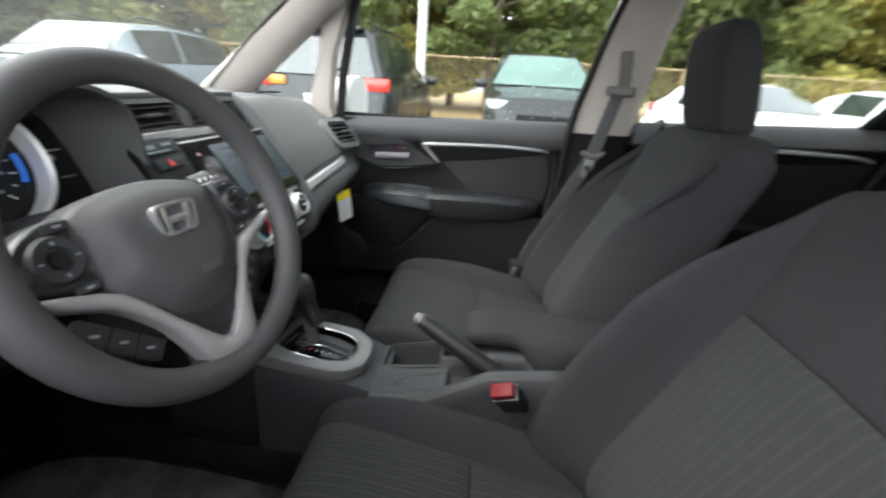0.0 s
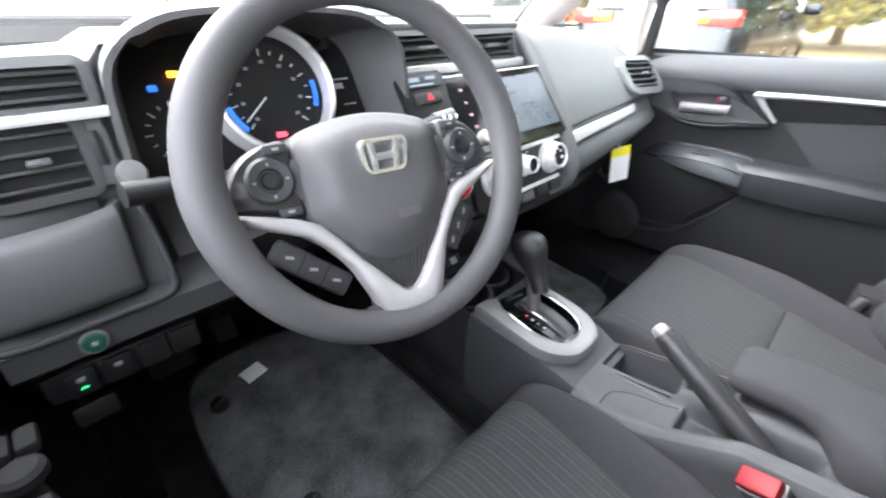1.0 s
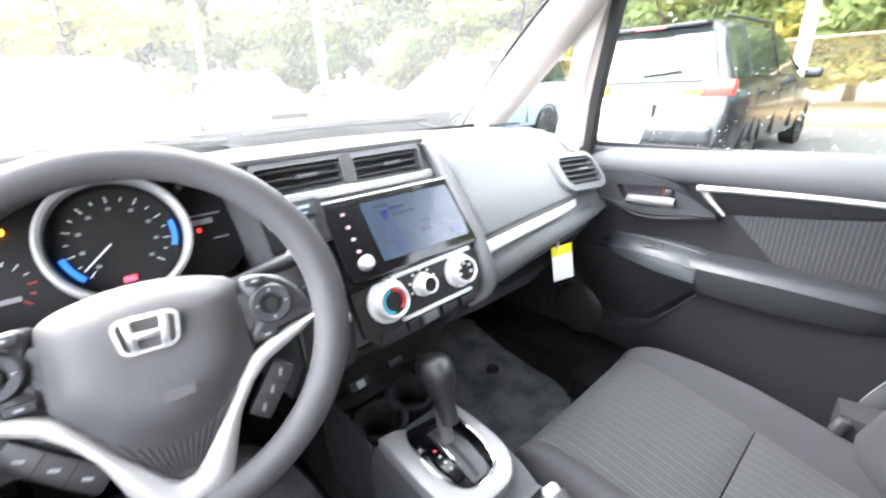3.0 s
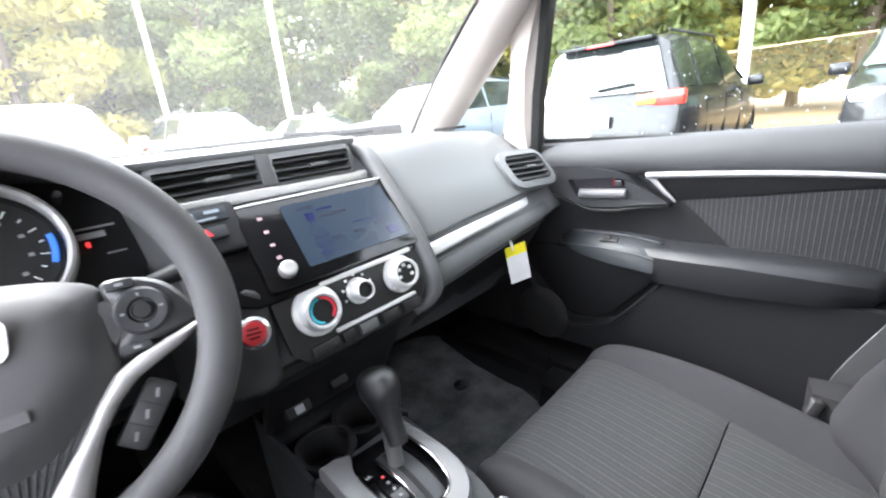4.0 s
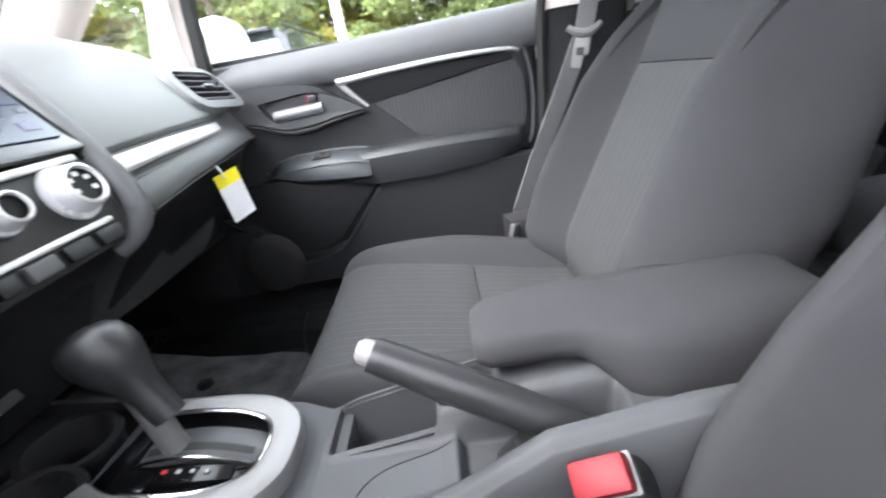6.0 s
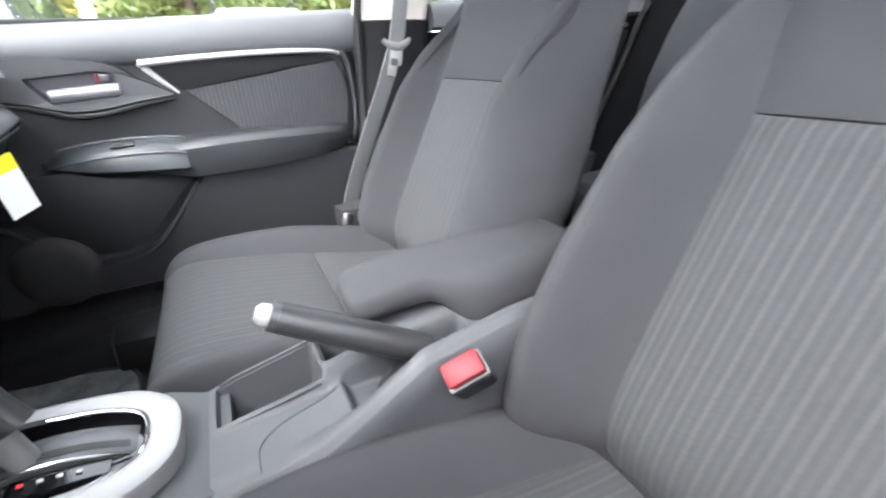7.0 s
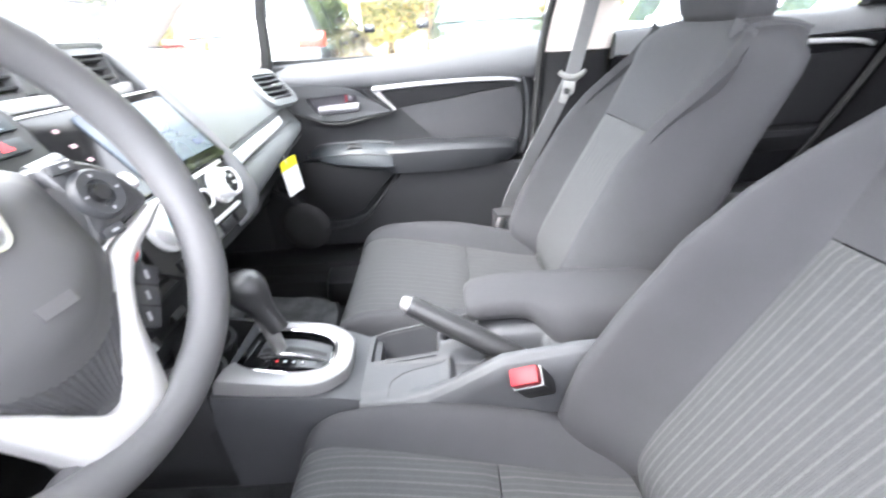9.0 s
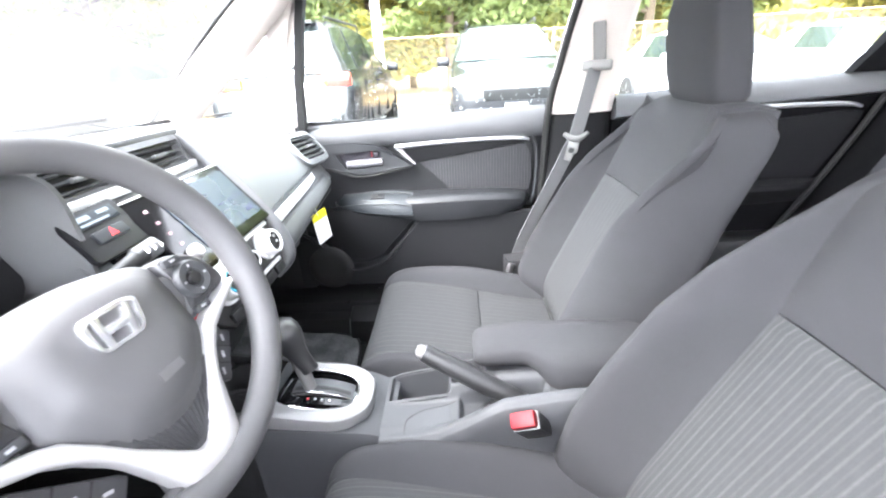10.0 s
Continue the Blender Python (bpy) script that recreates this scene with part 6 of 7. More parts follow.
pad_out = curve_points([(-0.078, 0.040, 0), (-0.045, 0.052, 0), (0.0, 0.057, 0), (0.045, 0.052, 0), (0.078, 0.040, 0), (0.085, 0.018, 0), (0.084, -0.016, 0), (0.081, -0.044, 0), (0.049, -0.083, 0), (0.022, -0.097, 0), (0.0, -0.100, 0), (-0.022, -0.097, 0), (-0.049, -0.083, 0), (-0.081, -0.044, 0), (-0.084, -0.016, 0), (-0.085, 0.018, 0)], 64, True)
rows = []
for s, z in ((1.0, -0.055), (1.0, -0.028), (0.985, -0.018), (0.94, -0.013), (0.82, -0.008), (0.76, 0.000), (0.5, 0.005), (0.25, 0.006), (0.02, 0.006)):
    rows.append(on(SW, [(p.x * s, p.y * s - 0.008 * (1 - s), z - 0.006 - 0.14 * p.y * s) for p in pad_out]))
part("airbag_pad", loft(rows), RUBBER, wheel, "smooth grey airbag pad", flat_angle=60)
part("airbag_mark", moved(box((0.012, -0.052, 0.0068), (0.026, 0.009, 0.001), 0, (-4, 0, 2)), SW), material("debossed_grey", (0.062, 0.060, 0.062), 0.6, bump=0), wheel)
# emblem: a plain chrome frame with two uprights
EMB = SW @ pose(0, 0, -0.0085, 8, 0, 0)
em = part("emblem", ring_band(on(EMB, [(a * (1 + 0.12 * b / 0.022), b + 0.010) for a, b in rounded(0.050, 0.034, 0.009)], 0.004), on(EMB, [(a * (1 + 0.12 * b / 0.022), b + 0.010) for a, b in rounded(0.043, 0.027, 0.006)], 0.004), EMB.to_3x3() @ Vector((0, 0, 0.008))), EMBLEM, wheel, "chrome emblem")
for sx in (-1, 1):
    part("emblem_bar", moved(box((sx * 0.0132, 0.010, 0.009), (0.0075, 0.030, 0.006), 0.002, (0, 0, sx * -6)), EMB), EMBLEM, em)
part("emblem_bar", moved(box((0, 0.009, 0.009), (0.022, 0.008, 0.006), 0.002), EMB), EMBLEM, em)
HUB = SW @ pose(0, 0, -0.008)
# button pods
for sx in (-1, 1):
    pod = curve_points([(sx * 0.084, 0.036, 0), (sx * 0.112, 0.036, 0), (sx * 0.134, 0.023, 0), (sx * 0.148, 0.0, 0), (sx * 0.149, -0.017, 0), (sx * 0.115, -0.025, 0), (sx * 0.082, -0.034, 0), (sx * 0.088, 0.0, 0)], 32, True)
    pd = part("button_pod", loft([on(HUB, [(p.x, p.y, z) for p in pod]) if s == 1 else on(HUB, [(sx * 0.113 + (p.x - sx * 0.113) * s, 0.004 + (p.y - 0.004) * s, z) for p in pod]) for s, z in ((1, -0.04), (1, -0.020), (0.96, -0.014), (0.85, -0.011), (0.02, -0.010))]), POD, wheel, "dark grey button pod")
    part("round_pad", lathe(((0.010, 0.004), (0.0115, 0.008), (0.019, 0.009), (0.0215, 0.006), (0.022, 0.0), (0.0, 0.0), (0.0, 0.004)), HUB @ pose(sx * 0.109, 0.004, -0.013), 32), CONSOLE, pd)
    part("centre_key", lathe(((0.0, 0.009), (0.007, 0.009), (0.008, 0.004), (0.0, 0.003)), HUB @ pose(sx * 0.109, 0.004, -0.012), 20), DARK, pd)
    for a in range(4):
        part("key_mark", moved(box((0.0145, 0, 0), (0.003, 0.002, 0.001), 0), HUB @ pose(sx * 0.109, 0.004, -0.0035, 0, 0, 90 * a)), PRINT, pd)
    for kx, ky in ((0.098, 0.031), (0.098, -0.0265)):
        part("small_key", moved(box((sx * kx, ky, -0.009), (0.022, 0.009, 0.006), 0.003), HUB), CONSOLE, pd)
        part("key_mark", moved(box((sx * kx, ky, -0.0055), (0.006, 0.0025, 0.001), 0), HUB), PRINT, pd)
# silver V spokes
inside = ((0.150, -0.018), (0.12, -0.026), (0.095, -0.034), (0.077, -0.043), (0.060, -0.064), (0.043, -0.089), (0.031, -0.103), (0.020, -0.117), (0.011, -0.127), (0.006, -0.131), (0.002, -0.132))
outside = ((0.150, -0.023), (0.134, -0.034), (0.112, -0.044), (0.092, -0.053), (0.075, -0.068), (0.060, -0.088), (0.055, -0.098), (0.046, -0.122), (0.038, -0.145), (0.030, -0.158), (0.006, -0.162))
rows = []
for sx in (-1, 1):
    span = list(zip(inside, outside))
    for k, (a, b) in (list(enumerate(span)) if sx < 0 else list(enumerate(span))[::-1]):
        z = -0.012 + 0.0145 * smooth01(0, 10, k)
        a, b = Vector((sx * a[0], a[1], 0)), Vector((sx * b[0], b[1], 0))
        rows.append(on(SW, [(*a.lerp(b, u).xy, z + dz) for u, dz in ((0.0, -0.016), (0.03, -0.002), (0.12, 0.002), (0.5, 0.0045), (0.88, 0.002), (0.97, -0.003), (1.0, -0.018))]))
part("spoke_trim", loft(rows), WHEELSILVER, wheel, "satin silver Y-shaped spoke trim", flat_angle=60)
mesh_face = material("dotted_black_grille", (0.03, 0.03, 0.032), 0.5, vary=0.9, scale=500, fine=700, bump=1.0)
part("spoke_grille", plate(on(SW, [(-0.060, -0.066), (0.0, -0.080), (0.060, -0.066), (0.020, -0.148), (-0.020, -0.148)], -0.018), SW.to_3x3() @ Vector((0, 0, 0.010)), 0.002), mesh_face, wheel, "dotted dark grille")
for k in range(13):
    gx = -0.042 + 0.007 * k
    part("grille_rib", tube(on(SW, [(gx, -0.080, -0.0075), (gx * 0.42, -0.126, -0.0075)]), 0.0011, 5), POD, wheel)
part("spoke_core", joined(moved(box((0, -0.11, -0.02), (0.08, 0.09, 0.02), 0.006), SW), moved(box((0, -0.0, -0.035), (0.27, 0.045, 0.03), 0.01), SW), moved(box((0, -0.155, -0.014), (0.11, 0.03, 0.022), 0.009), SW)), RUBBER, wheel)
for sx in (-1, 1):
    tri_m = SW @ pose(sx * 0.090, -0.086, -0.032, 0, 0, -42 if sx < 0 else 52)
    tp = part("phone_keys", moved(box((0, 0, 0), (0.085 if sx < 0 else 0.06, 0.026, 0.016), 0.006), tri_m), POD, wheel, "dark phone key strip")
    for k in (-1, 0, 1):
        if k < 1:
            part("key_gap", moved(box(((0.026 if sx < 0 else 0.019) * (k + 0.5), 0, 0.0075), (0.001, 0.024, 0.002), 0), tri_m), BLACK, tp)
        part("key_mark", moved(box(((0.026 if sx < 0 else 0.019) * k, 0, 0.0082), (0.008, 0.003, 0.001), 0, (0, 0, 20)), tri_m), PRINT, tp)
col = thing("steering_column", (-0.315, 0.2, 0.9), "black steering column cover with two stalks", "steering column")
part("cover", loft([[(-0.315 + 0.06 * w * math.copysign(abs(math.cos(t)) ** 0.6, math.cos(t)), y, z + 0.05 * w * math.copysign(abs(math.sin(t)) ** 0.6, math.sin(t))) for t in [2 * math.pi * k / 24 for k in range(24)]] for y, z, w in ((0.06, 0.945, 0.8), (0.10, 0.935, 1.05), (0.2, 0.905, 1.15), (0.32, 0.86, 1.1))]), DARK, col)
part("wiper_stalk", tube([(-0.26, 0.13, 0.945), (-0.19, 0.135, 0.955), (-0.13, 0.125, 0.965), (-0.105, 0.12, 0.97)], [0.007, 0.008, 0.012, 0.011], 12), DARK, col)
part("stalk_end", tube([(-0.135, 0.128, 0.964), (-0.105, 0.12, 0.97)], [0.0135, 0.0125], 12), PLASTIC, col)
part("light_stalk", tube([(-0.37, 0.13, 0.945), (-0.45, 0.135, 0.955), (-0.52, 0.125, 0.962)], [0.007, 0.008, 0.012], 12), DARK, col)
for k in range(3):
    part("stalk_mark", tube([(-0.131 + 0.010 * k, 0.1145 - 0.002 * k, 0.972), (-0.129 + 0.010 * k, 0.1145 - 0.002 * k, 0.972)], 0.004, 6), WHITE, col)


# ---- footwells ----
def floor_mat(pts, label, clip, z0, slope):
    m = thing("floor_mat", (sum(p[0] for p in pts) / len(pts), sum(p[1] for p in pts) / len(pts), 0.31), label, "floor mat", "floor mats")
    c = curve_points([(p[0], p[1], 0) for p in pts], 64, True)
    hz = lambda y: z0 + max(0, y - 0.30) * slope
    mid = sum(c, Vector()) / 64
    rows = [[(mid.x + (p.x - mid.x) * s, mid.y + (p.y - mid.y) * s, hz(mid.y + (p.y - mid.y) * s) + dz) for p in c] for s, dz in ((1.0, -0.006), (1.0, 0.0), (0.975, 0.004), (0.8, 0.004), (0.5, 0.004), (0.02, 0.004))]
    part("carpet_top", loft(rows), MAT, m)
    part("binding", tube([(p.x, p.y, hz(p.y) + 0.001) for p in c] + [(c[0].x, c[0].y, hz(c[0].y) + 0.001)], 0.005, 6), SEAL, m, "black stitched edge")
    for x, y in clip:
        k = part("clip", lathe(((0.0, 0.010), (0.010, 0.011), (0.017, 0.008), (0.02, 0.0), (0.0, 0.0)), pose(x, y, hz(y) + 0.004), 24), BLACK, m, "round black mat clip")
        part("clip_bar", box((x, y, hz(y) + 0.016), (0.026, 0.008, 0.006), 0.002, (0, 0, 30)), DARK, k)
    return m


floor_mat([(-0.50, 0.52), (-0.35, 0.57), (-0.17, 0.52), (-0.10, 0.36), (-0.10, 0.15), (-0.14, -0.02), (-0.3, -0.06), (-0.47, -0.02), (-0.52, 0.2)], "dusty charcoal carpet mat in the driver footwell", [(-0.46, 0.452), (-0.42, 0.15)], 0.325, 0.22)
floor_mat([(0.17, 0.56), (0.4, 0.60), (0.62, 0.55), (0.64, 0.35), (0.60, 0.14), (0.55, 0.07), (0.38, 0.05), (0.2, 0.08), (0.15, 0.3)], "grey carpet mat in the passenger footwell", [(0.505, 0.325)], 0.325, 0.22)
alone("paper_label", box((-0.372, 0.485, 0.374), (0.05, 0.036, 0.003), 0.001, (12, 0, 14)), WHITE, "small white paper label on the mat", "label")
tag = thing("hanging_tag", (0.56, 0.13, 0.77), "yellow and white paper tag hanging from the dashboard", "tag")
TG = pose(0.530, 0.118, 0.768, 4, -10, -30)
part("lower_sheet", moved(box((0, 0, -0.029), (0.054, 0.0015, 0.072), 0.0), TG), WHITE, tag, "white lower part")
part("upper_sheet", moved(box((0, 0, 0.020), (0.054, 0.0015, 0.026), 0.0), TG), YELLOW, tag, "yellow upper part")
part("loop", strap([TG @ Vector((-0.006, -0.002, 0.022)), TG @ Vector((-0.010, -0.004, 0.045)), TG @ Vector((-0.016, 0.002, 0.066))], 0.014, (1, 0.3, 0), 0.001), WHITE, tag, "white paper loop")
for k, px in enumerate((-0.50, -0.38, -0.20)):
    pd = thing("pedal", (px, 0.6, 0.42), "black rubber pedal in the dark footwell", "pedal", "pedals")
    part("pad", box((px, 0.60, 0.44), (0.05 if k else 0.09, 0.015, 0.09 if k != 1 else 0.06), 0.006, (-35, 0, 0)), SEAL, pd)
    part("lever", tube([(px, 0.62, 0.45), (px, 0.70, 0.6)], 0.01, 8), DARK, pd)
release = alone("bonnet_release", box((-0.62, 0.30, 0.62), (0.05, 0.02, 0.03), 0.006, (-20, 0, 0)), DARK, "black bonnet release lever", "release lever")

# ---- the car park outside ----
def ground_at(u, v):
    return (-400 + 800 * u, -400 + 800 * v, 0)


alone("ground", sheet(ground_at, 8, 8, 0.1, edge=0), ASPHALT, "wet dark asphalt car park", "ground", kind="structure")
earth = material("brown_leaf_litter", (0.22, 0.15, 0.07), 0.95, vary=0.5, scale=2, fine=30, bump=0.6, depth=0.03)
alone("ground_verge", joined(box((33.2, 0, 0.05), (42, 120, 0.16), 0.05), box((-10, 45, 0.05), (44, 60, 0.16), 0.05)), earth, "brown verge of earth and leaf litter", "verge", kind="structure")
TYRE = material("tyre_rubber", (0.02, 0.02, 0.02), 0.8, vary=0.2, bump=0.3)
ALLOY = material("alloy_rim", (0.5, 0.5, 0.52), 0.3, metal=0.9, vary=0.1, bump=0)
TINT = material("tinted_car_glass", (0.02, 0.026, 0.026), 0.05, vary=0.2, scale=1.5, bump=0, spec=1.0, coat=0.6)
# The green of mirrored trees is put into this glass's base colour.
TEAL = material("tree_reflection_car_glass", (0.085, 0.135, 0.12), 0.12, vary=0.5, scale=1.6, bump=0, spec=0.35, coat=0.1)
TAIL = material("red_tail_lamp", (0.65, 0.03, 0.02), 0.15, vary=0.15, scale=12, bump=0, coat=0.5)
AMBER = material("orange_lamp", (0.8, 0.25, 0.03), 0.15, vary=0.1, bump=0, coat=0.5)
LAMP = material("clear_head_lamp", (0.6, 0.62, 0.64), 0.1, vary=0.2, scale=20, bump=0, coat=0.5)


def paint(name, c, rough=0.22):
    return material(name, c, rough, vary=0.05, scale=3, fine=200, bump=0.02, coat=0.8)


PAINTS = {"black": material("black_car_paint", (0.014, 0.014, 0.016), 0.24, vary=0.08, scale=3, fine=200, bump=0.02, spec=0.4, coat=0.3), "white": paint("white_car_paint", (0.82, 0.82, 0.82)), "silver": paint("blue_grey_car_paint", (0.22, 0.26, 0.30)), "grey": paint("grey_car_paint", (0.3, 0.31, 0.32)), "pale": paint("pale_silver_car_paint", (0.6, 0.61, 0.62))}
# station rows: x, bottom, belt, top, half width at belt, half width at top
SHAPES = {
    "van": ((2.52, 0.42, 0.66, 0.72, 0.70, 0.60), (2.40, 0.30, 0.80, 0.86, 0.90, 0.74), (1.75, 0.24, 0.98, 1.04, 0.98, 0.80), (1.25, 0.24, 1.05, 1.14, 1.0, 0.78), (0.45, 0.24, 1.06, 1.68, 1.0, 0.70), (-0.4, 0.24, 1.07, 1.76, 1.0, 0.72), (-1.9, 0.24, 1.08, 1.77, 1.0, 0.72), (-2.28, 0.26, 1.08, 1.72, 0.98, 0.70), (-2.46, 0.30, 1.05, 1.12, 0.95, 0.84), (-2.54, 0.36, 0.66, 0.70, 0.9, 0.8)),
    "suv": ((2.32, 0.45, 0.70, 0.80, 0.74, 0.66), (2.22, 0.32, 0.92, 0.98, 0.92, 0.78), (1.5, 0.28, 1.03, 1.08, 0.95, 0.80), (1.05, 0.28, 1.07, 1.13, 0.96, 0.78), (0.35, 0.28, 1.08, 1.66, 0.96, 0.68), (-0.5, 0.28, 1.09, 1.74, 0.96, 0.70), (-1.7, 0.28, 1.12, 1.72, 0.96, 0.69), (-2.1, 0.30, 1.12, 1.62, 0.94, 0.66), (-2.32, 0.36, 1.02, 1.08, 0.90, 0.80), (-2.38, 0.42, 0.66, 0.70, 0.85, 0.78)),
    "sedan": ((2.32, 0.38, 0.58, 0.64, 0.68, 0.6), (2.2, 0.26, 0.70, 0.76, 0.86, 0.7), (1.4, 0.22, 0.86, 0.92, 0.90, 0.74), (0.95, 0.22, 0.92, 0.97, 0.91, 0.72), (0.15, 0.22, 0.94, 1.40, 0.91, 0.58), (-0.6, 0.22, 0.95, 1.46, 0.91, 0.60), (-1.3, 0.22, 0.97, 1.38, 0.91, 0.58), (-1.85, 0.24, 0.98, 1.04, 0.89, 0.70), (-2.25, 0.3, 0.92, 0.98, 0.82, 0.7), (-2.34, 0.4, 0.6, 0.64, 0.76, 0.66)),
}


def car(kind, x, y, heading, color, label, glasses=TINT):
    st = SHAPES[kind]
    c = thing("parked_car", (0, 0, 0), label, "car", "parked cars")

    def at(px):
        rows = sorted((r[0], *r[1:]) for r in st)
        return lerp(rows, px)
    fine = []
    for a, b in zip(st, st[1:]):
        for k in range(4):
            px = a[0] + (b[0] - a[0]) * k / 4
            fine.append((px, *[p + (q - p) * smooth01(0, 1, k / 4) * 0.5 + (q - p) * (k / 4) * 0.5 for p, q in zip(a[1:], b[1:])]))
    fine.append(st[-1])
    rows = []
    for px, zb, zm, zt, w, wt in fine:
        half = [(w * 0.86, zb), (w * 0.96, zb + 0.06), (w, zb + (zm - zb) * 0.55), (w * 0.985, zm - 0.05), (w * 0.955, zm), (wt + (w * 0.955 - wt) * 0.12, zt - (zt - zm) * 0.12), (wt * 0.86, zt - 0.008), (wt * 0.4, zt + 0.01)]
        rows.append([(px, a, b) for a, b in half] + [(px, -a, b) for a, b in half[::-1]])
    part("body", loft(rows), PAINTS[color], c, flat_angle=35)

    def side_glass(x0, x1, s):
        def fn(u, v):
            px = x0 + (x1 - x0) * (v if s > 0 else 1 - v)
            zb, zm, zt, w, wt = at(px)
            t = 0.08 + 0.78 * u
            return (px, s * ((w * 0.955) + (wt - w * 0.955) * t + 0.006), zm + (zt - zm) * t)
        return sheet(fn, 4, 8, 0.004, edge=0)
    roof = [r for r in st if r[3] - r[2] > 0.3]
    xf, xr = roof[0][0], roof[-1][0]
    spans = [(xf - 0.05, xf - 0.95), (xf - 1.02, xr + 0.55 if kind == "van" else xr + 0.4)] + ([(xr + 0.45, xr - 0.02)] if kind != "sedan" else [])
    for a, b in spans:
        for s in (1, -1):
            part("side_window", side_glass(a, b, s), glasses, c)
    cow = [r for r in st if r[0] > xf][-1]

    def front(u, v):
        a, b = (cow[0] - 0.04, cow[4] * 0.88, cow[3] + 0.01), (xf + 0.05, roof[0][5] * 0.86, roof[0][3] - 0.03)
        q = [p + (r - p) * v for p, r in zip(a, b)]
        return (q[0] + 0.03 * (1 - (2 * u - 1) ** 2) + 0.012, (2 * u - 1) * q[1], q[2] + 0.02)
    part("windscreen", sheet(front, 8, 6, 0.004, edge=0), glasses, c, "windscreen reflecting the sky")
    rr = [r for r in st if r[0] < xr][0]

    def backwin(u, v):
        a, b = (rr[0] - 0.004, rr[4] * 0.84, rr[2] + 0.06), (xr - 0.03, roof[-1][5] * 0.88, roof[-1][3] - 0.06)
        q = [p + (r - p) * v for p, r in zip(a, b)]
        return (q[0] - 0.035, -(2 * u - 1) * q[1], q[2] + 0.01)
    part("rear_window", sheet(backwin, 8, 6, 0.004, edge=0), glasses, c, "rear window reflecting the sky")
    if kind != "sedan":
        part("rear_wiper", tube([(rr[0] - 0.05, 0.02, rr[2] + 0.13), (rr[0] - 0.045, -0.42, rr[2] + 0.17)], 0.012, 6), SEAL, c)
        part("spoiler", box((xr - 0.09, 0, roof[-1][3] + 0.0), (0.24, roof[-1][5] * 1.7, 0.035), 0.015, (0, -6, 0)), PAINTS[color], c)
        part("brake_lamp", box((xr - 0.215, 0, roof[-1][3] - 0.02), (0.02, 0.34, 0.03), 0.006), TAIL, c, "high red brake lamp")
        for s in (1, -1):
            part("roof_rail", tube([(xf - 0.2, s * 0.6, roof[0][3] + 0.06), (xf - 0.4, s * 0.62, roof[1][3] + 0.06), (xr + 0.3, s * 0.62, roof[-1][3] + 0.08)], 0.018, 6), DARK, c)
    tz = rr[2] - 0.02 if kind == "van" else rr[2] - 0.08
    for s in (1, -1):
        lamp = part("tail_lamp", box((rr[0] + 0.02, s * (rr[4] - 0.14), tz), (0.16, 0.34, 0.17), 0.03), TAIL, c, "red tail lamp")
        part("indicator", box((rr[0] - 0.02, s * (rr[4] - 0.38), tz), (0.1, 0.22, 0.12), 0.02), AMBER, lamp)
        part("head_lamp", box((st[1][0] - 0.06, s * (st[1][4] - 0.17), st[1][2] - 0.05), (0.28, 0.30, 0.13), 0.04, (0, 0, -s * 18)), LAMP, c, "clear head lamp")
        mz = cow[2] + 0.08
        part("door_mirror", box((cow[0] - 0.45, s * (cow[4] + 0.10), mz), (0.12, 0.22, 0.15), 0.05, seg=3), PAINTS[color], c)
        for wx in (st[2][0] - 0.25, st[-3][0] + 0.75):
            w = part("wheel", lathe(((0.20, -0.11), (0.31, -0.11), (0.335, -0.08), (0.335, 0.08), (0.31, 0.11), (0.20, 0.11)), pose(wx, s * 0.86, 0.336, 90, 0, 0), 32), TYRE, c, "black tyre")
            part("rim", lathe(((0.0, -0.02), (0.05, -0.02), (0.07, -0.06), (0.205, -0.07), (0.205, 0.07), (0.07, 0.06), (0.05, 0.02), (0.0, 0.02)), pose(wx, s * 0.88, 0.336, 90, 0, 0), 20), ALLOY, w)
            for k in range(5):
                part("spoke", moved(box((0.12, 0, 0), (0.15, 0.05, 0.03), 0.008), pose(wx, s * 0.955, 0.336, 90, 0, 0) @ pose(0, 0, 0, 0, 0, 72 * k + 10)), ALLOY, w)
            part("arch", hoop(((0.345, -0.02), (0.385, -0.02), (0.385, 0.012), (0.345, 0.012)), pose(wx, s * (at(wx)[3] * 0.985 - 0.005), 0.35, 90, 0, 0), 28), SEAL if color != "white" else PAINTS[color], c)
    part("front_grille", box((st[0][0] - 0.02, 0, st[0][2] - 0.02), (0.06, 0.95, 0.16), 0.03), SEAL, c)
    part("front_bumper", box((st[0][0] - 0.03, 0, 0.42), (0.14, 1.5, 0.2), 0.06, seg=3), PAINTS[color], c)
    part("rear_bumper", box((st[-1][0] + 0.03, 0, 0.52), (0.14, 1.7, 0.24), 0.06, seg=3), PAINTS[color], c)
    part("rear_plate", box((st[-1][0] - 0.05, 0, 0.80), (0.02, 0.32, 0.15), 0.004), WHITE, c)
    part("front_plate", box((st[0][0] + 0.03, 0, 0.50), (0.02, 0.32, 0.13), 0.004), WHITE if color != "white" else DARK, c)
    for s in (1, -1):
        for hx in (xf - 0.75, xf - 1.75):
            q = at(hx)
            part("door_pull", box((hx, s * (q[3] + 0.005), q[1] - 0.13), (0.2, 0.03, 0.03), 0.01), PAINTS[color] if kind != "van" else DARK, c)
        for hx in (xf + 0.05, xf - 0.99, xf - 2.0):
            q = at(hx)
            part("door_gap", box((hx, s * (q[3] * 0.985), (q[1] + q[0]) / 2 + 0.02), (0.008, 0.03, q[1] - q[0] - 0.2), 0.002), BLACK, c)
    c.matrix_basis = pose(x, y, 0, 0, 0, heading)
    return c


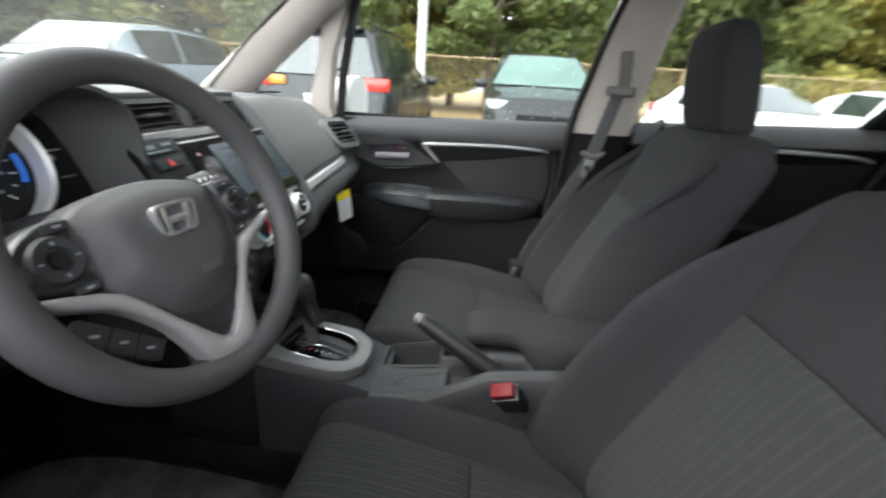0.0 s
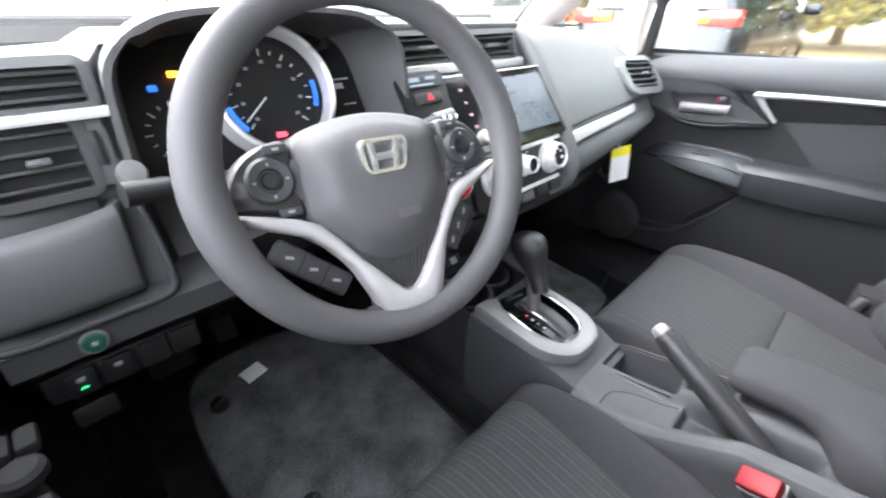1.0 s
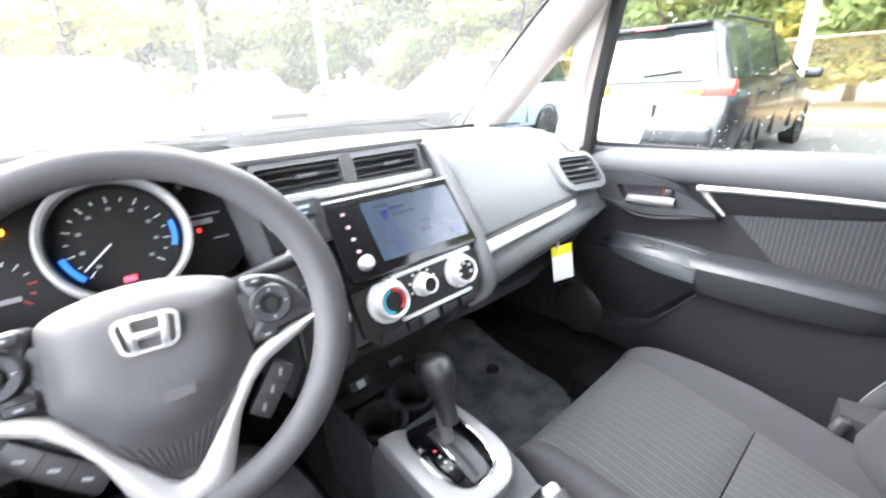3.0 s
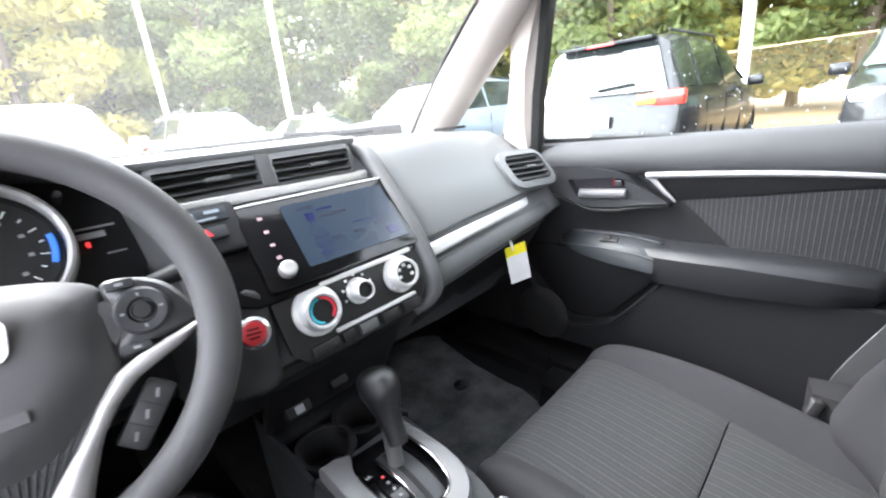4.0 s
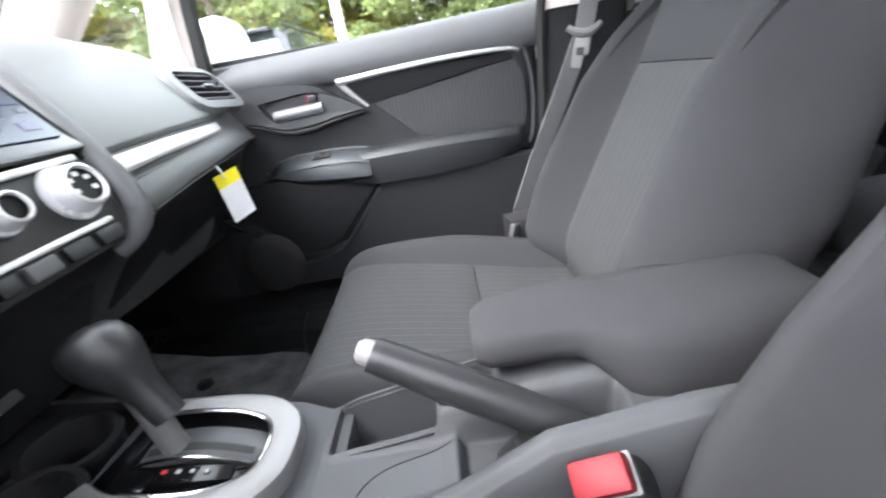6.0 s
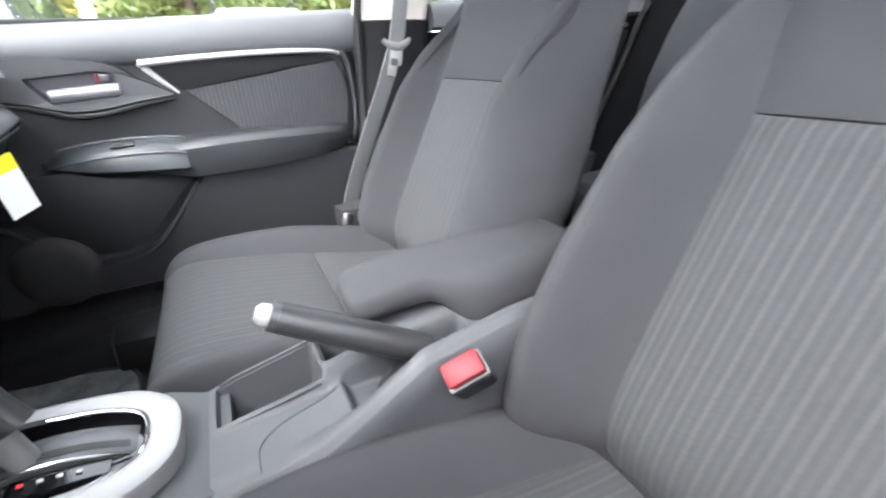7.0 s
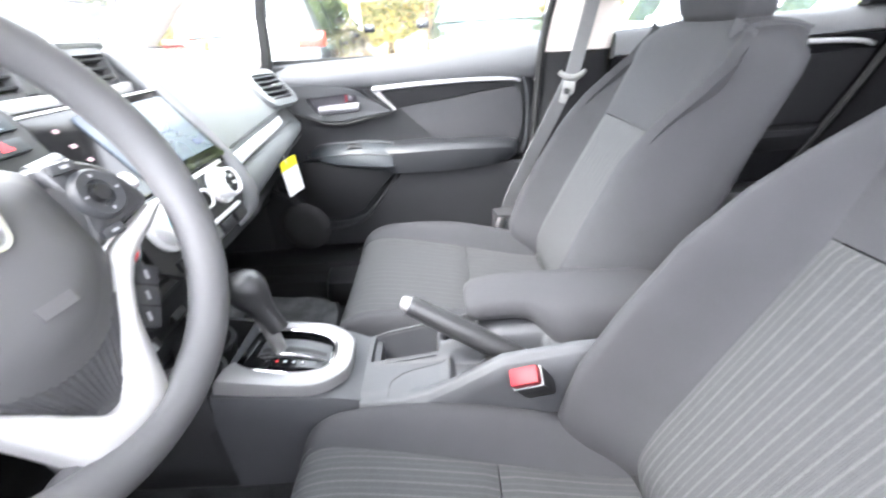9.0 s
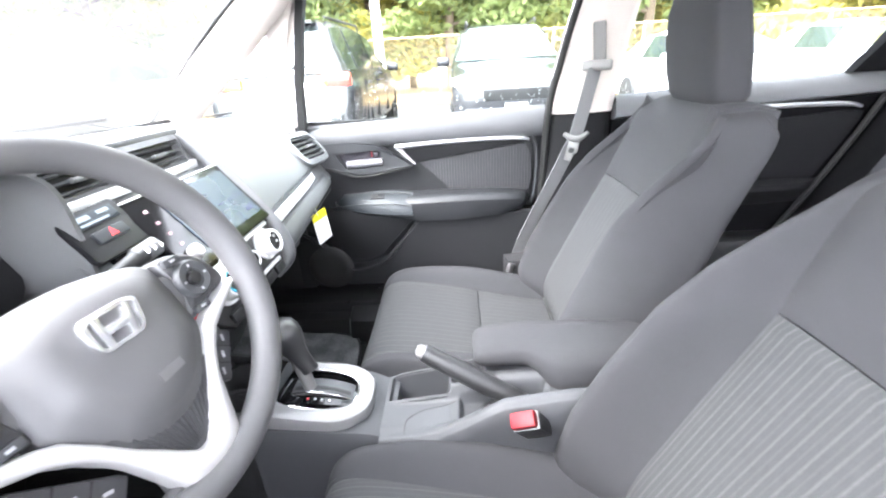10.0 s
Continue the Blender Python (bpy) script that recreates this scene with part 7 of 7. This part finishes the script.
car("van", 7.75, 2.05, 0, "black", "black minivan with red tail lamps, seen from behind")
car("suv", 8.15, -1.15, 180, "black", "black off-road car, facing, tree reflection painted into its windscreen", TEAL)
car("sedan", 8.0, -4.9, 184, "white", "white saloon parked nose out")
car("sedan", 8.3, -8.0, 180, "pale", "pale silver saloon parked nose out")
car("suv", 6.4, 6.1, 180, "silver", "blue-grey off-road car parked side on")
for k, (kind, col, lab) in enumerate((("sedan", "white", "white saloon in a row of parked cars"), ("suv", "pale", "pale silver off-road car in a row of parked cars"), ("sedan", "grey", "grey saloon in a row of parked cars"), ("van", "white", "white minivan in a row of parked cars"), ("sedan", "pale", "pale silver saloon in a row of parked cars"), ("suv", "white", "white off-road car in a row of parked cars"))):
    car(kind, 6.6 - 2.75 * k + (0.4 if k == 0 else 0), 11.6 + 0.25 * (k % 3), -90 + 2 * (k % 2), col, lab)
car("van", 0.1, 7.4, -92, "white", "white van parked ahead, facing")

# chain-link fence
fence = thing("fence", (12.3, -4, 0), "rusty chain-link fence behind the parked cars", "fence")
RUST = material("rusty_galvanised_wire", (0.34, 0.25, 0.14), 0.7, vary=0.4, scale=3, bump=0.2)
for k in range(14):
    part("post", tube([(12.3, 9 - 2.4 * k, 0.0), (12.3, 9 - 2.4 * k, 1.85)], 0.03, 8), RUST, fence)
part("top_rail", tube([(12.3, 9.2, 1.8), (12.3, -22.4, 1.8)], 0.02, 8), RUST, fence)
verts, faces = [], []
for k in range(430):
    for d in (1, -1):
        y0 = 9 - 0.075 * k
        y1 = y0 + d * 1.75
        n = len(verts)
        verts += [(12.3, y0, 0.05), (12.3, y0 + 0.005, 0.05), (12.3, y1 + 0.005, 1.8), (12.3, y1, 1.8), (12.304, y0, 0.05), (12.304, y0 + 0.005, 0.05), (12.304, y1 + 0.005, 1.8), (12.304, y1, 1.8)]
        faces += [(n, n + 1, n + 2, n + 3), (n + 4, n + 7, n + 6, n + 5), (n, n + 3, n + 7, n + 4), (n + 1, n + 5, n + 6, n + 2)]
me = bpy.data.meshes.new("mesh")
me.from_pydata(verts, [], faces)
me.materials.append(RUST)
ob = new("wire_mesh", me)
ob.parent = fence
ob.matrix_parent_inverse = Matrix.Translation((-12.3, 4, 0))
tagged(ob, "thin diamond wire mesh", kind="stuff")

POLE = material("white_lamp_post_paint", (0.75, 0.75, 0.74), 0.5, vary=0.08, bump=0.1)
for x, y, h in ((10.9, 1.55, 9), (7.6, 14.6, 9), (5.0, 19.5, 9), (-3.5, 15, 9)):
    lp = thing("lamp_post", (x, y, 0), "tall white painted lamp post", "lamp post", "lamp posts")
    part("pole", tube([(x, y, 0.1), (x, y, h)], [0.11, 0.09], 14), POLE, lp)
    part("foot", tube([(x, y, 0.0), (x, y, 0.25)], 0.2, 14), POLE, lp)
    part("lamp_arm", tube([(x, y, h - 0.1), (x - 0.9, y, h + 0.1)], 0.05, 8), POLE, lp)
    part("lamp_head", box((x - 1.1, y, h + 0.1), (0.6, 0.25, 0.1), 0.03), ALLOY, lp)


# ---- trees ----
def leaf_material(name, c):
    m = material(name, c, 0.6, vary=0.45, scale=0.8, fine=6, bump=0, spec=0.3)
    n, l = m.node_tree.nodes, m.node_tree.links
    b = n["Principled BSDF"]
    tr, mix = n.new("ShaderNodeBsdfTranslucent"), n.new("ShaderNodeMixShader")
    l.new(b.inputs["Base Color"].links[0].from_socket, tr.inputs[0])
    mix.inputs[0].default_value = 0.5
    l.new(b.outputs[0], mix.inputs[1])
    l.new(tr.outputs[0], mix.inputs[2])
    l.new(mix.outputs[0], n["Material Output"].inputs[0])
    return m


LEAVES = [leaf_material("green_leaves", (0.29, 0.31, 0.11)), leaf_material("yellow_green_leaves", (0.46, 0.42, 0.13)), leaf_material("dark_green_leaves", (0.19, 0.23, 0.09))]
BARK = material("grey_brown_bark", (0.12, 0.09, 0.065), 0.9, vary=0.35, scale=6, fine=40, bump=0.8, depth=0.02)


def tree(height, seed, leaf):
    rng = np.random.RandomState(seed)
    t = thing("tree", (0, 0, 0), ("tall green tree with uneven crown", "tall yellow-green tree in early autumn", "dark green tree with dense crown")[leaf], "tree", "trees")
    bars = [tube(curve_points([(0, 0, 0), (0.15 * rng.randn(), 0.15 * rng.randn(), height * 0.35), (0.3 * rng.randn(), 0.3 * rng.randn(), height * 0.7), (0.3 * rng.randn(), 0.2 * rng.randn(), height * 0.95)], 10), [0.2 * (1 - 0.09 * k) for k in range(10)], 8)]
    tips = []
    for k in range(26):
        z = height * (0.10 + 0.82 * k / 26)
        a = k * 2.4 + rng.rand()
        r = height * 0.36 * (1 - 0.65 * abs(z / height - 0.42)) * (0.6 + 0.5 * rng.rand())
        e = (r * math.cos(a), r * math.sin(a), z + 0.35 * r * (rng.rand() - 0.2))
        bars.append(tube(curve_points([(0, 0, z * 0.9), (e[0] * 0.5, e[1] * 0.5, z), e], 6), [0.06, 0.05, 0.04, 0.03, 0.02, 0.012], 5))
        for s in (0.45, 0.75, 1.0):
            tips.append((e[0] * s, e[1] * s, z * 0.92 + (e[2] - z * 0.92) * s, r * 0.34))
    part("trunk", joined(*bars), BARK, t)
    n = 15000
    c = np.array(tips)[rng.randint(len(tips), size=n)]
    d = rng.randn(n, 3)
    d /= np.linalg.norm(d, axis=1)[:, None]
    p = c[:, :3] + d * (c[:, 3:] * rng.rand(n, 1) ** 0.45) * np.array([1.0, 1.0, 0.7])
    p[:, 2] = np.maximum(p[:, 2], 0.4)
    u = rng.randn(n, 3)
    u /= np.linalg.norm(u, axis=1)[:, None]
    w = np.cross(u, rng.randn(n, 3))
    w /= np.linalg.norm(w, axis=1)[:, None]
    size = (0.10 + 0.13 * rng.rand(n, 1))
    quad = np.stack([p - u * size, p + w * size * 0.45, p + u * size, p - w * size * 0.45], 1).reshape(-1, 3)
    me = bpy.data.meshes.new("crown")
    me.from_pydata(quad.tolist(), [], np.arange(4 * n).reshape(-1, 4).tolist())
    me.materials.append(LEAVES[leaf])
    ob = new("crown", me)
    ob.parent = t
    tagged(ob, kind="stuff")
    return t


kinds = [tree(9.5, 3, 0), tree(8.5, 8, 1), tree(11, 5, 2)]
rng = random.Random(5)
spots = [(15.5 + 2.0 * (k % 2) + rng.random(), 12 - 3.2 * k + rng.random()) for k in range(13)] + [(13 - 3.1 * k + rng.random(), 21.5 + 2.2 * (k % 2) + rng.random()) for k in range(11)] + [(19.5 + rng.random(), 10 - 4.2 * k) for k in range(9)] + [(12 - 4 * k, 27.5 + rng.random()) for k in range(9)] + [(-4 + 4.5 * k, -15 - 2 * (k % 2)) for k in range(5)] + [(14.6, 15.2), (16.8, 18.6), (14.8, 20.0), (19.5, 15.5)]
for k, (x, y) in enumerate(spots):
    src = kinds[(k * 7 + k // 3) % 3] if k > 0 else kinds[1]
    if k < 3:
        kinds[k].matrix_basis = pose(x, y, 0.1, 0, 0, 90 * k)
    else:
        copy_thing(src, pose(x, y, 0.1, 0, 0, 67 * k % 360) @ Matrix.Diagonal((1, 1, 0.85 + 0.3 * rng.random(), 1)))

# rain drops on the passenger window
drops = np.random.RandomState(4)
verts, faces = [], []
for k in range(420):
    v = drops.rand()
    u = 0.02 + 0.5 * drops.rand() ** 1.6
    r = 0.0007 + 0.0011 * drops.rand() ** 3
    x, y, z = 0.8155 - 0.115 * u ** 1.4, 0.20 - 0.11 * u - 0.75 * v, 0.97 + 0.48 * u
    n = len(verts)
    for ring, h in ((1.0, 0.0), (0.7, 0.5), (0.0, 0.75)):
        for a in range(6):
            verts.append((x + r * h, y + r * ring * math.cos(a * 1.047), z + r * ring * 1.3 * math.sin(a * 1.047)))
    for s in (0, 6):
        for a in range(6):
            faces.append((n + s + a, n + s + (a + 1) % 6, n + s + 6 + (a + 1) % 6, n + s + 6 + a))
me = bpy.data.meshes.new("rain_drops")
me.from_pydata(verts, [], faces)
me.materials.append(material("water_drop", (0.7, 0.72, 0.74), 0.05, vary=0.3, scale=200, bump=0, spec=1.0))
tagged(new("rain_drops", me), "small rain drops on the outside of the window", "rain drops", kind="stuff")
